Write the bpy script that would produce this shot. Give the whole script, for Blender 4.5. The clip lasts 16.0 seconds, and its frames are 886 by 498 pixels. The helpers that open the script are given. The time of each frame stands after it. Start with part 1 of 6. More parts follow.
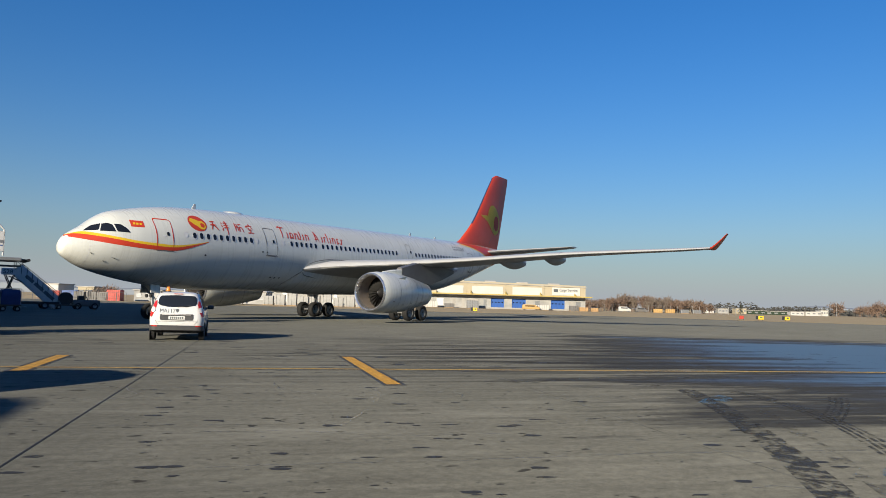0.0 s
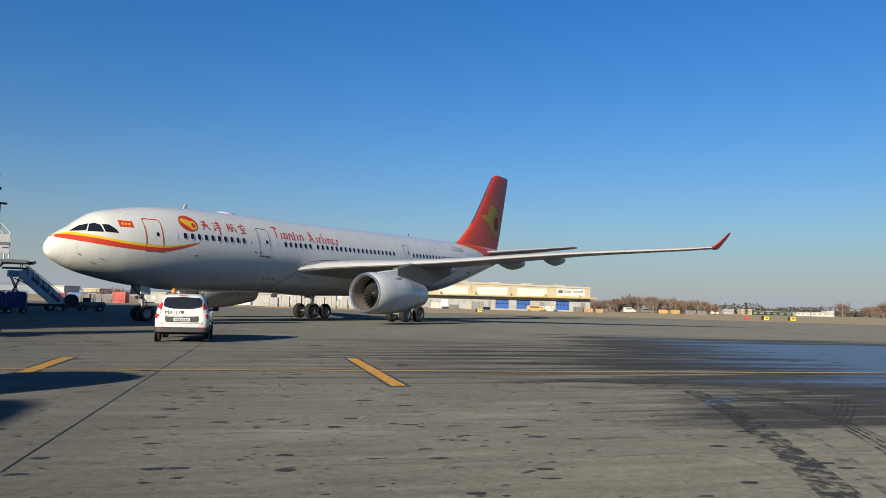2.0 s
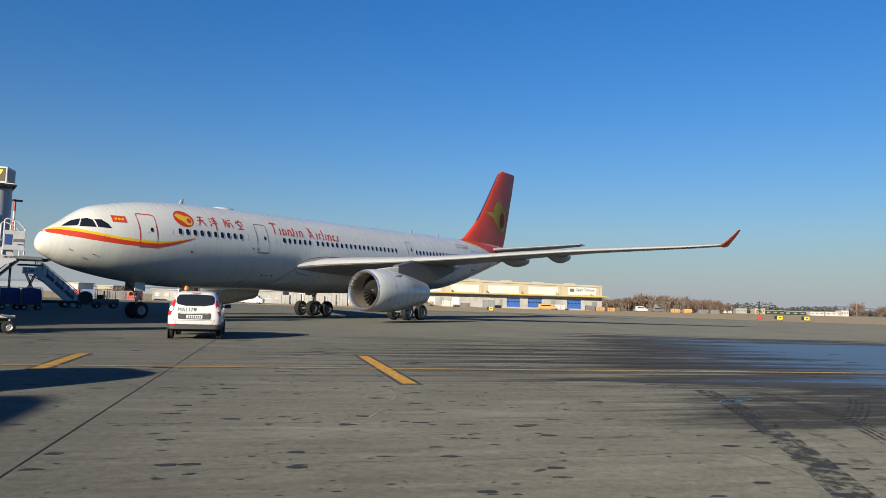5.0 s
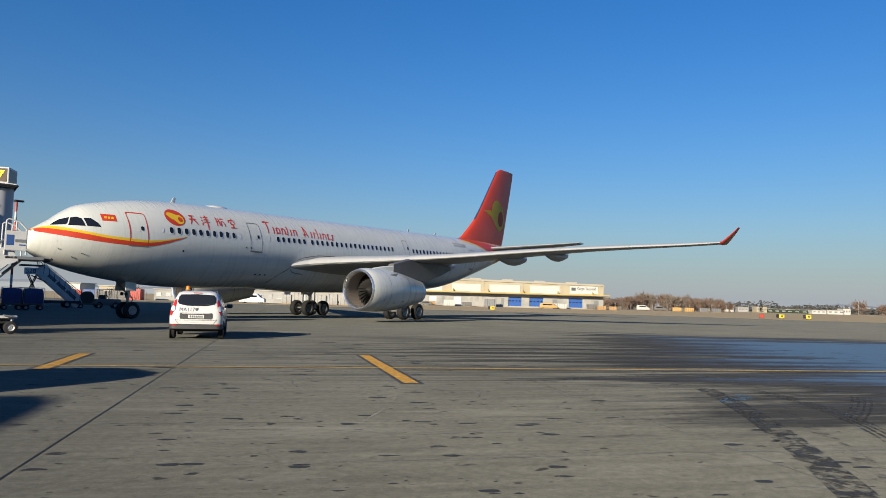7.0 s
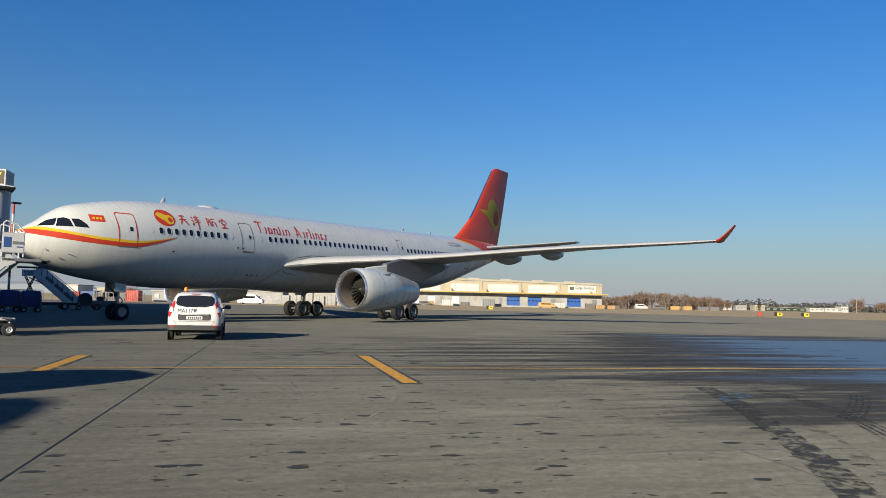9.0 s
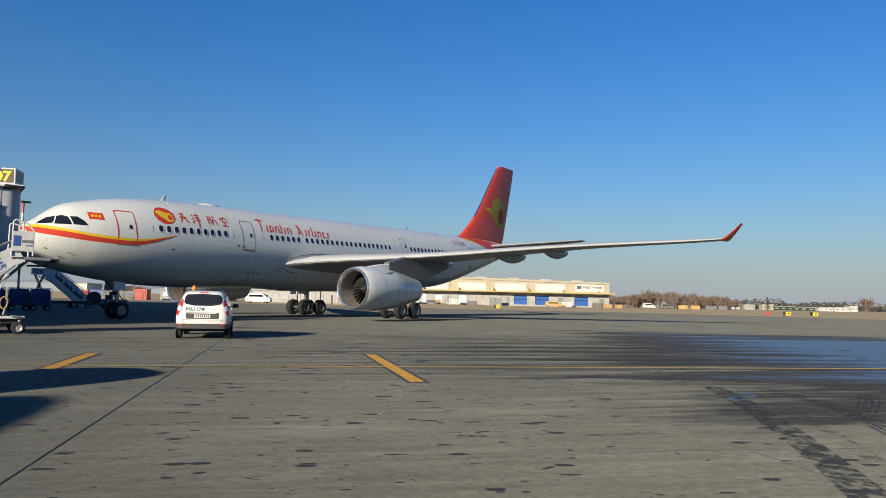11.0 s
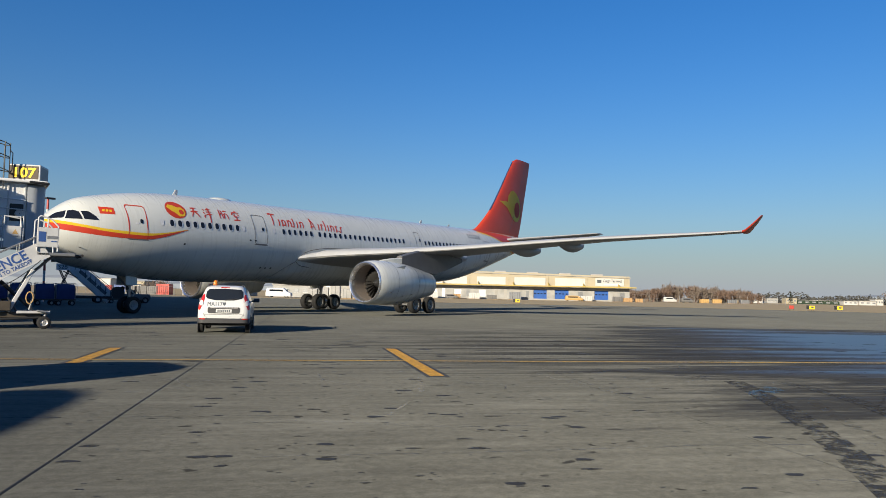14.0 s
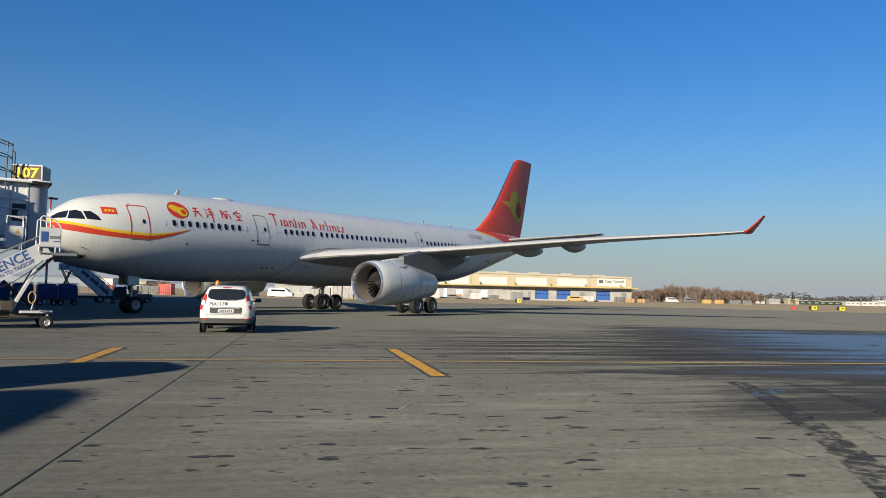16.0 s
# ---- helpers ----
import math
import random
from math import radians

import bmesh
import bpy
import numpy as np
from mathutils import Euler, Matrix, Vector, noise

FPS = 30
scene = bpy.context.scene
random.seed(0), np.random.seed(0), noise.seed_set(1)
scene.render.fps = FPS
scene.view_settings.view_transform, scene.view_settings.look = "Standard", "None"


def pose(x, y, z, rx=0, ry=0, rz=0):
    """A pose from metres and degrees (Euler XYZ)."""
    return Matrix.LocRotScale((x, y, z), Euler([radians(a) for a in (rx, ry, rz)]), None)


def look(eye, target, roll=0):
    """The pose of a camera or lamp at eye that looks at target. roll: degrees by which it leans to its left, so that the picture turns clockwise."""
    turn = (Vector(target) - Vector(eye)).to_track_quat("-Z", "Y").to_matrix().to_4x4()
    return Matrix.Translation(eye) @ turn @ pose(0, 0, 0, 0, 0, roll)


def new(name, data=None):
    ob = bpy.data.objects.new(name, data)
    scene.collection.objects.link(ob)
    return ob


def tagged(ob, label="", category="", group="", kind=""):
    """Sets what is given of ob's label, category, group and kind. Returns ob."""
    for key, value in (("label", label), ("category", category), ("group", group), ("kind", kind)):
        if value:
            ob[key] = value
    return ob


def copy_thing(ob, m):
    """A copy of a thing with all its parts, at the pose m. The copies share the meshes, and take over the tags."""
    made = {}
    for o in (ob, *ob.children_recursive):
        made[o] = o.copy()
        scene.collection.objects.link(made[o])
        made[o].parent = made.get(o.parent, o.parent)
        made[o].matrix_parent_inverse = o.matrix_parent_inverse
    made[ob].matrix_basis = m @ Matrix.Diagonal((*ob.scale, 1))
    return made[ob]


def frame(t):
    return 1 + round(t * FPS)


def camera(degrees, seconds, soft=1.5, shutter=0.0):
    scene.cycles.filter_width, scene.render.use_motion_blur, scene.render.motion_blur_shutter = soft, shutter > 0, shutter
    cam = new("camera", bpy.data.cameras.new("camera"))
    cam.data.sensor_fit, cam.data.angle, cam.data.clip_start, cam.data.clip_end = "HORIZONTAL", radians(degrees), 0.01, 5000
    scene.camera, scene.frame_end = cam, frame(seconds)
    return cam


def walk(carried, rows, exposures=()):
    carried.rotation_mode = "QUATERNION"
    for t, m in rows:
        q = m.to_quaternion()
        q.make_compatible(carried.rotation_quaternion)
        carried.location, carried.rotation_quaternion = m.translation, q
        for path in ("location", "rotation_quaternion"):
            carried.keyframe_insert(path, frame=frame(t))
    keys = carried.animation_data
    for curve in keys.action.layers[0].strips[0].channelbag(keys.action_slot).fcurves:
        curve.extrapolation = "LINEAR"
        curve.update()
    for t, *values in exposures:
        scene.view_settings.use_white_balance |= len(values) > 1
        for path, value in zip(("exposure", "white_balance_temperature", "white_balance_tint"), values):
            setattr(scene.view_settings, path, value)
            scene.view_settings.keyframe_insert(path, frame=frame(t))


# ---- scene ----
EYE = Vector((-22.976, -42.039, 1.628))
cam = camera(61.96, 16.0, soft=0.8)
# seconds, heading (degrees clockwise from +y), pitch, lean
CAM_ROWS = [
    (0, 58.254, 4.176, 1.615),
    (0.5, 58.171, 4.239, 1.633),
    (1, 58.086, 4.279, 1.571),
    (1.5, 57.981, 4.287, 1.554),
    (2, 57.906, 4.264, 1.494),
    (2.5, 57.860, 4.277, 1.509),
    (3, 57.872, 4.305, 1.594),
    (3.5, 57.775, 4.339, 1.683),
    (4, 57.443, 4.294, 1.790),
    (6.5, 56.829, 4.000, 1.602),
    (7, 56.922, 4.037, 1.561),
    (7.5, 56.976, 4.054, 1.491),
    (8, 56.998, 4.038, 1.391),
    (8.5, 57.036, 4.013, 1.322),
    (9, 57.069, 4.032, 1.263),
    (11.5, 56.269, 3.864, 1.348),
    (12, 56.002, 3.779, 1.361),
    (12.5, 55.703, 3.694, 1.381),
    (13, 55.430, 3.624, 1.365),
    (13.5, 55.212, 3.553, 1.322),
    (14, 55.028, 3.460, 1.221),
    (14.5, 54.953, 3.352, 1.123),
    (15, 54.914, 3.332, 1.077),
    (15.5, 54.947, 3.385, 1.141),
    (16, 54.884, 3.473, 1.271),
]


def aim(yaw, pitch, roll):
    y, p = radians(yaw), radians(pitch)
    return look(EYE, EYE + Vector((math.sin(y) * math.cos(p), math.cos(y) * math.cos(p), math.sin(p))), roll)


walk(cam, [(t, aim(y, p, r)) for t, y, p, r in CAM_ROWS], exposures=[(0, 0.75), (16, 0.75)])

# ---- light ----
SUN_EL, SUN_AZ = 17.3, 5.0          # height of the sun; its bearing from -x towards -y, degrees
to_sun = Vector((-math.cos(radians(SUN_AZ)) * math.cos(radians(SUN_EL)), -math.sin(radians(SUN_AZ)) * math.cos(radians(SUN_EL)), math.sin(radians(SUN_EL))))
sun = new("sun", bpy.data.lights.new("sun", "SUN"))
sun.data.energy, sun.data.angle, sun.data.color = 5.0, radians(0.53), (1.0, 0.89, 0.70)
sun.matrix_world = look((0, 0, 60), Vector((0, 0, 60)) - to_sun)
world = bpy.data.worlds.new("sky")
scene.world = world
world.use_nodes = True
wn = world.node_tree
sky = wn.nodes.new("ShaderNodeTexSky")
sky.sky_type, sky.sun_disc = "NISHITA", False
sky.sun_elevation = radians(SUN_EL)
sky.sun_rotation = math.atan2(to_sun.x, to_sun.y)
sky.altitude, sky.air_density, sky.dust_density, sky.ozone_density = 0, 1.5, 0.3, 6.0
rich = wn.nodes.new("ShaderNodeHueSaturation")
rich.inputs["Saturation"].default_value = 1.2
wn.links.new(sky.outputs[0], rich.inputs["Color"])
tint = wn.nodes.new("ShaderNodeMix")
tint.data_type, tint.blend_type = "RGBA", "MULTIPLY"
tint.inputs[0].default_value = 1.0
tint.inputs[7].default_value = (0.605, 0.741, 1.0, 1)
wn.links.new(rich.outputs[0], tint.inputs[6])
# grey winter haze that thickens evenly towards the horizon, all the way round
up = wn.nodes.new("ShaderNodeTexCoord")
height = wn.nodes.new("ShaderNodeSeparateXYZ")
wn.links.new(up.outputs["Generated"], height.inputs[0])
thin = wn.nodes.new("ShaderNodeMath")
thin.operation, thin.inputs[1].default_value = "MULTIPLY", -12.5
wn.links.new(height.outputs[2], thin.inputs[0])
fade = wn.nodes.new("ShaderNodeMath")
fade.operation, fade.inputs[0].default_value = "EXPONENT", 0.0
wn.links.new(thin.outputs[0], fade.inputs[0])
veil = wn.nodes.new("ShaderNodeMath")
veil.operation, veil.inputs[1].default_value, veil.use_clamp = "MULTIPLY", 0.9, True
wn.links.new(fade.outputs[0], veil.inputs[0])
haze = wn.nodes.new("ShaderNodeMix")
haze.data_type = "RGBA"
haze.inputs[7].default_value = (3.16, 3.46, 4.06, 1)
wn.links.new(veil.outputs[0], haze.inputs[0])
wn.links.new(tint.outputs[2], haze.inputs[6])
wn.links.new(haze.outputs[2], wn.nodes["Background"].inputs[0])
wn.nodes["Background"].inputs[1].default_value = 0.0738


# ---- materials ----
class Mat:
    """A principled material with small helpers for node chains."""

    def __init__(self, name, color=(0.5, 0.5, 0.5), rough=0.5, metal=0.0, coat=0.0):
        self.m = bpy.data.materials.new(name)
        self.m.use_nodes = True
        self.t = self.m.node_tree
        self.b = self.t.nodes["Principled BSDF"]
        self.b.inputs["Base Color"].default_value = (*color, 1)
        self.b.inputs["Roughness"].default_value = rough
        self.b.inputs["Metallic"].default_value = metal
        self.b.inputs["Coat Weight"].default_value = coat

    def node(self, kind, **props):
        n = self.t.nodes.new("ShaderNode" + kind)
        for k, v in props.items():
            n.inputs[k.replace("_", " ")].default_value = v
        return n

    def link(self, a, b):
        self.t.links.new(a, b)

    def coords(self, scale=(1, 1, 1), rot=0.0, world=False):
        g = self.node("NewGeometry") if world else self.node("TexCoord")
        mp = self.node("Mapping")
        mp.vector_type = "TEXTURE"
        mp.inputs["Scale"].default_value = tuple(1 / s for s in scale)
        mp.inputs["Rotation"].default_value = (0, 0, -rot)
        self.link(g.outputs["Position" if world else "Object"], mp.inputs[0])
        return mp.outputs[0]

    def noise(self, scale, detail=4, vec=None, rough=0.55):
        n = self.node("TexNoise", Scale=scale, Detail=detail, Roughness=rough)
        if vec is not None:
            self.link(vec, n.inputs["Vector"])
        return n.outputs["Fac"]

    def ramp(self, fac, stops):
        r = self.node("ValToRGB")
        el = r.color_ramp.elements
        while len(el) < len(stops):
            el.new(0.5)
        for e, (p, c) in zip(el, stops):
            e.position = p
            e.color = (*c, 1) if isinstance(c, tuple) else (c, c, c, 1)
        self.link(fac, r.inputs[0])
        return r.outputs[0]

    def mix(self, fac, a, b, blend="MIX"):
        n = self.t.nodes.new("ShaderNodeMix")
        n.data_type, n.blend_type = "RGBA", blend
        for k, v in ((0, fac), (6, a), (7, b)):
            if isinstance(v, (int, float)):
                n.inputs[k].default_value = v if k == 0 else (v, v, v, 1)
            elif isinstance(v, tuple):
                n.inputs[k].default_value = (*v, 1)
            else:
                self.link(v, n.inputs[k])
        return n.outputs[2]

    def math(self, op, a, b=0.0, clamp=False):
        n = self.node("Math")
        n.operation, n.use_clamp = op, clamp
        for k, v in ((0, a), (1, b)):
            if isinstance(v, (int, float)):
                n.inputs[k].default_value = v
            else:
                self.link(v, n.inputs[k])
        return n.outputs[0]

    def color(self, out):
        self.link(out, self.b.inputs["Base Color"])
        return self

    def rough(self, out):
        self.link(out, self.b.inputs["Roughness"])
        return self

    def bump(self, h, strength=0.2, dist=0.01):
        n = self.node("Bump", Strength=strength, Distance=dist)
        self.link(h, n.inputs["Height"])
        self.link(n.outputs[0], self.b.inputs["Normal"])
        return self


def worn(name, color, rough=0.5, metal=0.0, coat=0.0, amount=0.25, scale=1.0, grain=30.0, bump=0.0):
    """Paint, rubber, metal or cloth with blotches at a large scale and grain at a small one."""
    m = Mat(name, color, rough, metal, coat)
    v = m.coords()
    big, fine = m.noise(scale, 5, v), m.noise(grain, 3, v)
    dark = tuple(c * (1 - amount) for c in color)
    m.color(m.mix(m.ramp(fine, [(0.35, 0.0), (0.75, 0.35)]), m.mix(m.ramp(big, [(0.35, 0.0), (0.7, 1.0)]), color, dark), dark))
    m.rough(m.math("ADD", m.math("MULTIPLY", big, 0.25), rough - 0.12, True))
    if bump:
        m.bump(fine, bump)
    return m.m


# ---- building helpers ----
def smooth_mesh(ob, on=True):
    for p in ob.data.polygons:
        p.use_smooth = on
    return ob


def part(name, bm, material, parent=None, label="", smooth=False):
    """Links a bmesh as one mesh object, under a thing or a part where one is given."""
    me = bpy.data.meshes.new(name)
    bm.to_mesh(me)
    bm.free()
    for m in (material if isinstance(material, (list, tuple)) else [material]):
        me.materials.append(m)
    ob = new(name, me)
    if parent is not None:
        ob.parent = parent
    if label:
        tagged(ob, label)
    if smooth:
        smooth_mesh(ob)
        me.set_sharp_from_angle(angle=radians(38))
    return ob


def thing(name, label, category, m=None, group="", kind=""):
    ob = new(name)
    ob.empty_display_size = 0.3
    if m is not None:
        ob.matrix_basis = m
    return tagged(ob, label, category, group, kind)


def box(bm, size, at=(0, 0, 0), rot=(0, 0, 0), bevel=0.0, mat=0):
    r = bmesh.ops.create_cube(bm, size=1.0, matrix=pose(*at, *rot) @ Matrix.Diagonal((*size, 1)))
    fs = list({f for v in r["verts"] for f in v.link_faces})
    for f in fs:
        f.material_index = mat
    if bevel:
        es = list({e for v in r["verts"] for e in v.link_edges})
        out = bmesh.ops.bevel(bm, geom=es, offset=bevel, segments=2, affect="EDGES", profile=0.5)
        for f in out["faces"]:
            f.material_index = mat
    return bm


def rod(bm, a, b, r1, r2=None, n=10, caps=True, mat=0):
    """A round bar from a to b."""
    a, b = Vector(a), Vector(b)
    d = b - a
    q = d.to_track_quat("Z", "Y").to_matrix().to_4x4()
    out = bmesh.ops.create_cone(bm, cap_ends=caps, segments=n, radius1=r1, radius2=r1 if r2 is None else r2, depth=d.length,
                                matrix=Matrix.Translation((a + b) / 2) @ q)
    for f in {f for v in out["verts"] for f in v.link_faces}:
        f.material_index = mat
    return bm


def loft(bm, rings, closed=True, caps=True, mat=0):
    """Skins rings of equal length."""
    rows = [[bm.verts.new(p) for p in ring] for ring in rings]
    n = len(rows[0])
    for a, b in zip(rows, rows[1:]):
        for i in range(n if closed else n - 1):
            j = (i + 1) % n
            bm.faces.new((a[i], a[j], b[j], b[i])).material_index = mat
    if caps and closed:
        bm.faces.new(rows[0][::-1]).material_index = mat
        bm.faces.new(rows[-1]).material_index = mat
    return bm


def spin(bm, profile, axis_at=(0, 0, 0), axis="x", n=40, mat=0):
    """Turns a profile of (along, radius) about an axis."""
    rings = []
    for u, r in profile:
        ring = []
        for k in range(n):
            c, s = math.cos(2 * math.pi * k / n) * r, math.sin(2 * math.pi * k / n) * r
            p = {"x": (u, c, s), "y": (s, u, c), "z": (c, s, u)}[axis]
            ring.append(Vector(p) + Vector(axis_at))
        rings.append(ring)
    return loft(bm, rings, caps=False, mat=mat)


def fixed(bm):
    bmesh.ops.remove_doubles(bm, verts=bm.verts, dist=0.0005)
    bmesh.ops.recalc_face_normals(bm, faces=bm.faces)
    return bm


def curve(table, x, k):
    """Smooth value of column k of a table at x."""
    xs = [row[0] for row in table]
    if x <= xs[0]:
        return table[0][k]
    if x >= xs[-1]:
        return table[-1][k]
    i = max(j for j in range(len(xs)) if xs[j] <= x)
    sl = lambda j: 0.0 if j < 0 or j >= len(xs) - 1 else (table[j + 1][k] - table[j][k]) / (xs[j + 1] - xs[j])
    m0 = (sl(i - 1) + sl(i)) / 2 if i > 0 else sl(i)
    m1 = (sl(i) + sl(i + 1)) / 2 if i < len(xs) - 2 else sl(i)
    h = xs[i + 1] - xs[i]
    u = (x - xs[i]) / h
    a, b = table[i][k], table[i + 1][k]
    return a * (2 * u**3 - 3 * u**2 + 1) + m0 * h * (u**3 - 2 * u**2 + u) + b * (3 * u**2 - 2 * u**3) + m1 * h * (u**3 - u**2)


def text_mesh(body, height, extrude=0.004, bold=0.022):
    """A bmesh of flat lettering in the built-in font, base line at the origin, in the xy plane; returns it and its width."""
    cu = bpy.data.curves.new("lettering", "FONT")
    cu.body, cu.size, cu.extrude, cu.resolution_u, cu.offset = body, height / 0.72, extrude, 3, height * bold
    ob = new("lettering", cu)
    bpy.context.view_layer.update()
    me = bpy.data.meshes.new_from_object(ob.evaluated_get(bpy.context.evaluated_depsgraph_get()))
    bm = bmesh.new()
    bm.from_mesh(me)
    bpy.data.objects.remove(ob)
    bpy.data.meshes.remove(me)
    bpy.data.curves.remove(cu)
    return bm, max(v.co.x for v in bm.verts)


def lettering(name, body, height, m, material, parent, width=None, bold=0.022):
    bm, w = text_mesh(body, height, bold=bold)
    sx = 1.0 if width is None else width / w
    bmesh.ops.transform(bm, verts=bm.verts, matrix=m @ Matrix.Diagonal((sx, 1, 1, 1)))
    return part(name, bm, material, parent)


def far(d, r, z=0.0):
    """A place d metres ahead along the apron's view axis and r metres to its right."""
    return Vector((EYE.x + 0.826 * d + 0.563 * r, EYE.y + 0.563 * d - 0.826 * r, z))


FAR_TURN = math.degrees(math.atan2(-0.826, 0.563))      # turns +x to the right of that axis

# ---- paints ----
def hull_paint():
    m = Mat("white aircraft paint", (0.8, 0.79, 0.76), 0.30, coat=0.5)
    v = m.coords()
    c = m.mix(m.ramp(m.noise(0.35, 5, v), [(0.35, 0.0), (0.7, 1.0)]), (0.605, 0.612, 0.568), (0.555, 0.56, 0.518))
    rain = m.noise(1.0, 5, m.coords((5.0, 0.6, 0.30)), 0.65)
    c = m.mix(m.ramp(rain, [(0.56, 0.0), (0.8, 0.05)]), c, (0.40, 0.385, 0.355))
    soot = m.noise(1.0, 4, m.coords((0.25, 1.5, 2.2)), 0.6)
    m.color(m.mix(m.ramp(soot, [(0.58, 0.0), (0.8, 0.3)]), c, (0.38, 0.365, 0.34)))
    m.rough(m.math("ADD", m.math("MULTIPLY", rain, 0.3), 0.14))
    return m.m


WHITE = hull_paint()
RED = worn("red aircraft paint", (0.55, 0.048, 0.018), 0.45, coat=0.05, amount=0.12, scale=0.5, grain=5.0)
YELLOW = worn("yellow aircraft paint", (0.72, 0.46, 0.02), 0.35, amount=0.08)
LEMON = worn("lemon yellow tail paint", (0.66, 0.55, 0.05), 0.4, amount=0.08)
GREY_PAINT = worn("grey wing paint", (0.40, 0.405, 0.41), 0.38, amount=0.15, scale=0.5, grain=4.0)
PYLON_SHADED = worn("pylon paint darkened for underwing shade", (0.10, 0.10, 0.105), 0.45, amount=0.2, scale=1.0)
SLAT = worn("pale metal slat", (0.46, 0.46, 0.45), 0.34, metal=0.15, amount=0.12, scale=1.0)
LIP = worn("bare metal lip", (0.72, 0.72, 0.73), 0.28, metal=0.9, amount=0.1, scale=2)
DARK_METAL = worn("dark metal", (0.06, 0.06, 0.063), 0.5, metal=0.6, amount=0.3, scale=2)
STEEL = worn("worn steel", (0.42, 0.42, 0.42), 0.42, metal=0.8, amount=0.3, scale=4)
# fan colour near black: the shade inside the inlet is put into it
FAN = worn("fan blades darkened for inlet shade", (0.025, 0.024, 0.023), 0.55, metal=0.3, amount=0.3, scale=3)
LINER = worn("inlet liner", (0.27, 0.225, 0.185), 0.55, amount=0.2, scale=2)
GLASS_DARK = Mat("dark window glass", (0.012, 0.014, 0.018), 0.08).m
RUBBER = worn("tyre rubber", (0.012, 0.012, 0.0125), 0.85, amount=0.3, scale=6, grain=40, bump=0.15)
HUB = worn("wheel hub paint", (0.36, 0.36, 0.355), 0.45, metal=0.3, amount=0.3, scale=8)
BLACK = worn("black trim", (0.018, 0.018, 0.019), 0.55, amount=0.2, scale=5)
SEAL = worn("dark seal", (0.16, 0.15, 0.145), 0.6, amount=0.2)
SHADE_WHITE = worn("plain window blind", (0.62, 0.62, 0.62), 0.5, amount=0.1)

# ---- ground ----
STREAK = math.atan2(-9.5, 10.5)          # bearing of the stand line and of the streaks along it


def apron_material():
    m = Mat("stained apron concrete", (0.2, 0.2, 0.18), 0.85)
    p = m.coords(world=True)
    base = m.ramp(m.noise(0.22, 7, p, 0.65), [(0.3, (0.089, 0.0890, 0.077)), (0.7, (0.122, 0.1210, 0.106))])
    fine = m.ramp(m.noise(9, 8, p, 0.75), [(0.3, 0.60), (0.68, 1.10)])
    c = m.mix(1.0, base, fine, "MULTIPLY")
    grit = m.ramp(m.noise(60, 4, p, 0.75), [(0.35, 0.68), (0.62, 1.08)])
    c = m.mix(1.0, c, grit, "MULTIPLY")
    brushed = m.ramp(m.noise(1.0, 7, m.coords((0.45, 4.5, 1), -STREAK, True), 0.72), [(0.3, 0.70), (0.7, 1.18)])
    c = m.mix(0.8, c, brushed, "MULTIPLY")
    m.b.inputs["Diffuse Roughness"].default_value = 1.0
    sep = m.node("SeparateXYZ")
    g = m.node("NewGeometry")
    m.link(g.outputs["Position"], sep.inputs[0])
    X, Y = m.math("SUBTRACT", sep.outputs[0], EYE.x), m.math("SUBTRACT", sep.outputs[1], EYE.y)
    AHEAD = m.math("ADD", m.math("MULTIPLY", X, 0.826), m.math("MULTIPLY", Y, 0.563))
    ASIDE = m.math("SUBTRACT", m.math("MULTIPLY", X, 0.563), m.math("MULTIPLY", Y, 0.826))
    # long streaks left by tyres along the stand line
    sv = m.coords((0.07, 2.1, 1), -STREAK, True)
    st = m.noise(1.0, 7, sv, 0.68)
    sv2 = m.coords((0.12, 3.6, 1), -STREAK - 0.06, True)
    st2 = m.noise(1.0, 5, sv2, 0.62)
    pale = m.noise(1.0, 6, m.coords((0.30, 1.1, 1), -STREAK + 0.1, True), 0.65)
    c = m.mix(m.ramp(pale, [(0.55, 0.0), (0.70, 0.5)]), c, (0.140, 0.140, 0.126))
    band = m.math("SUBTRACT", 1.7, m.math("MULTIPLY", m.math("ABSOLUTE", m.math("SUBTRACT", AHEAD, 25.0)), 0.135), True)
    lane = m.math("ADD", 0.26, m.math("MULTIPLY", m.math("ADD", ASIDE, 6.0), 0.09, True), True)
    zone = m.math("ADD", m.math("MULTIPLY", m.math("MULTIPLY", band, lane), 0.95), m.math("MULTIPLY", m.ramp(m.noise(0.06, 2, p), [(0.4, 0.0), (0.65, 1.0)]), 0.12), True)
    streak = m.math("MULTIPLY", m.ramp(st, [(0.49, 0.0), (0.56, 0.95)]), zone)
    c = m.mix(streak, c, (0.013, 0.0125, 0.0115))
    c = m.mix(m.math("MULTIPLY", m.ramp(st2, [(0.53, 0.0), (0.59, 0.85)]), zone), c, (0.018, 0.0175, 0.016))
    # drops and spots
    vo = m.node("TexVoronoi", Scale=1.35)
    dist = m.math("MULTIPLY", m.noise(3.0, 3, p), 0.4)
    sh = m.t.nodes.new("ShaderNodeVectorMath")
    sh.operation = "ADD"
    m.link(m.coords((0.62, 1.0, 1), -STREAK, True), sh.inputs[0])
    m.link(dist, sh.inputs[1])
    m.link(sh.outputs[0], vo.inputs["Vector"])
    spots = m.ramp(vo.outputs["Distance"], [(0.07, 0.9), (0.12, 0.0)])
    c = m.mix(m.math("MULTIPLY", spots, m.ramp(m.noise(0.4, 2, p), [(0.42, 0.0), (0.50, 1.0)])), c, (0.018, 0.0175, 0.016))
    drops = m.node("TexVoronoi", Scale=3.0)
    m.link(sh.outputs[0], drops.inputs["Vector"])
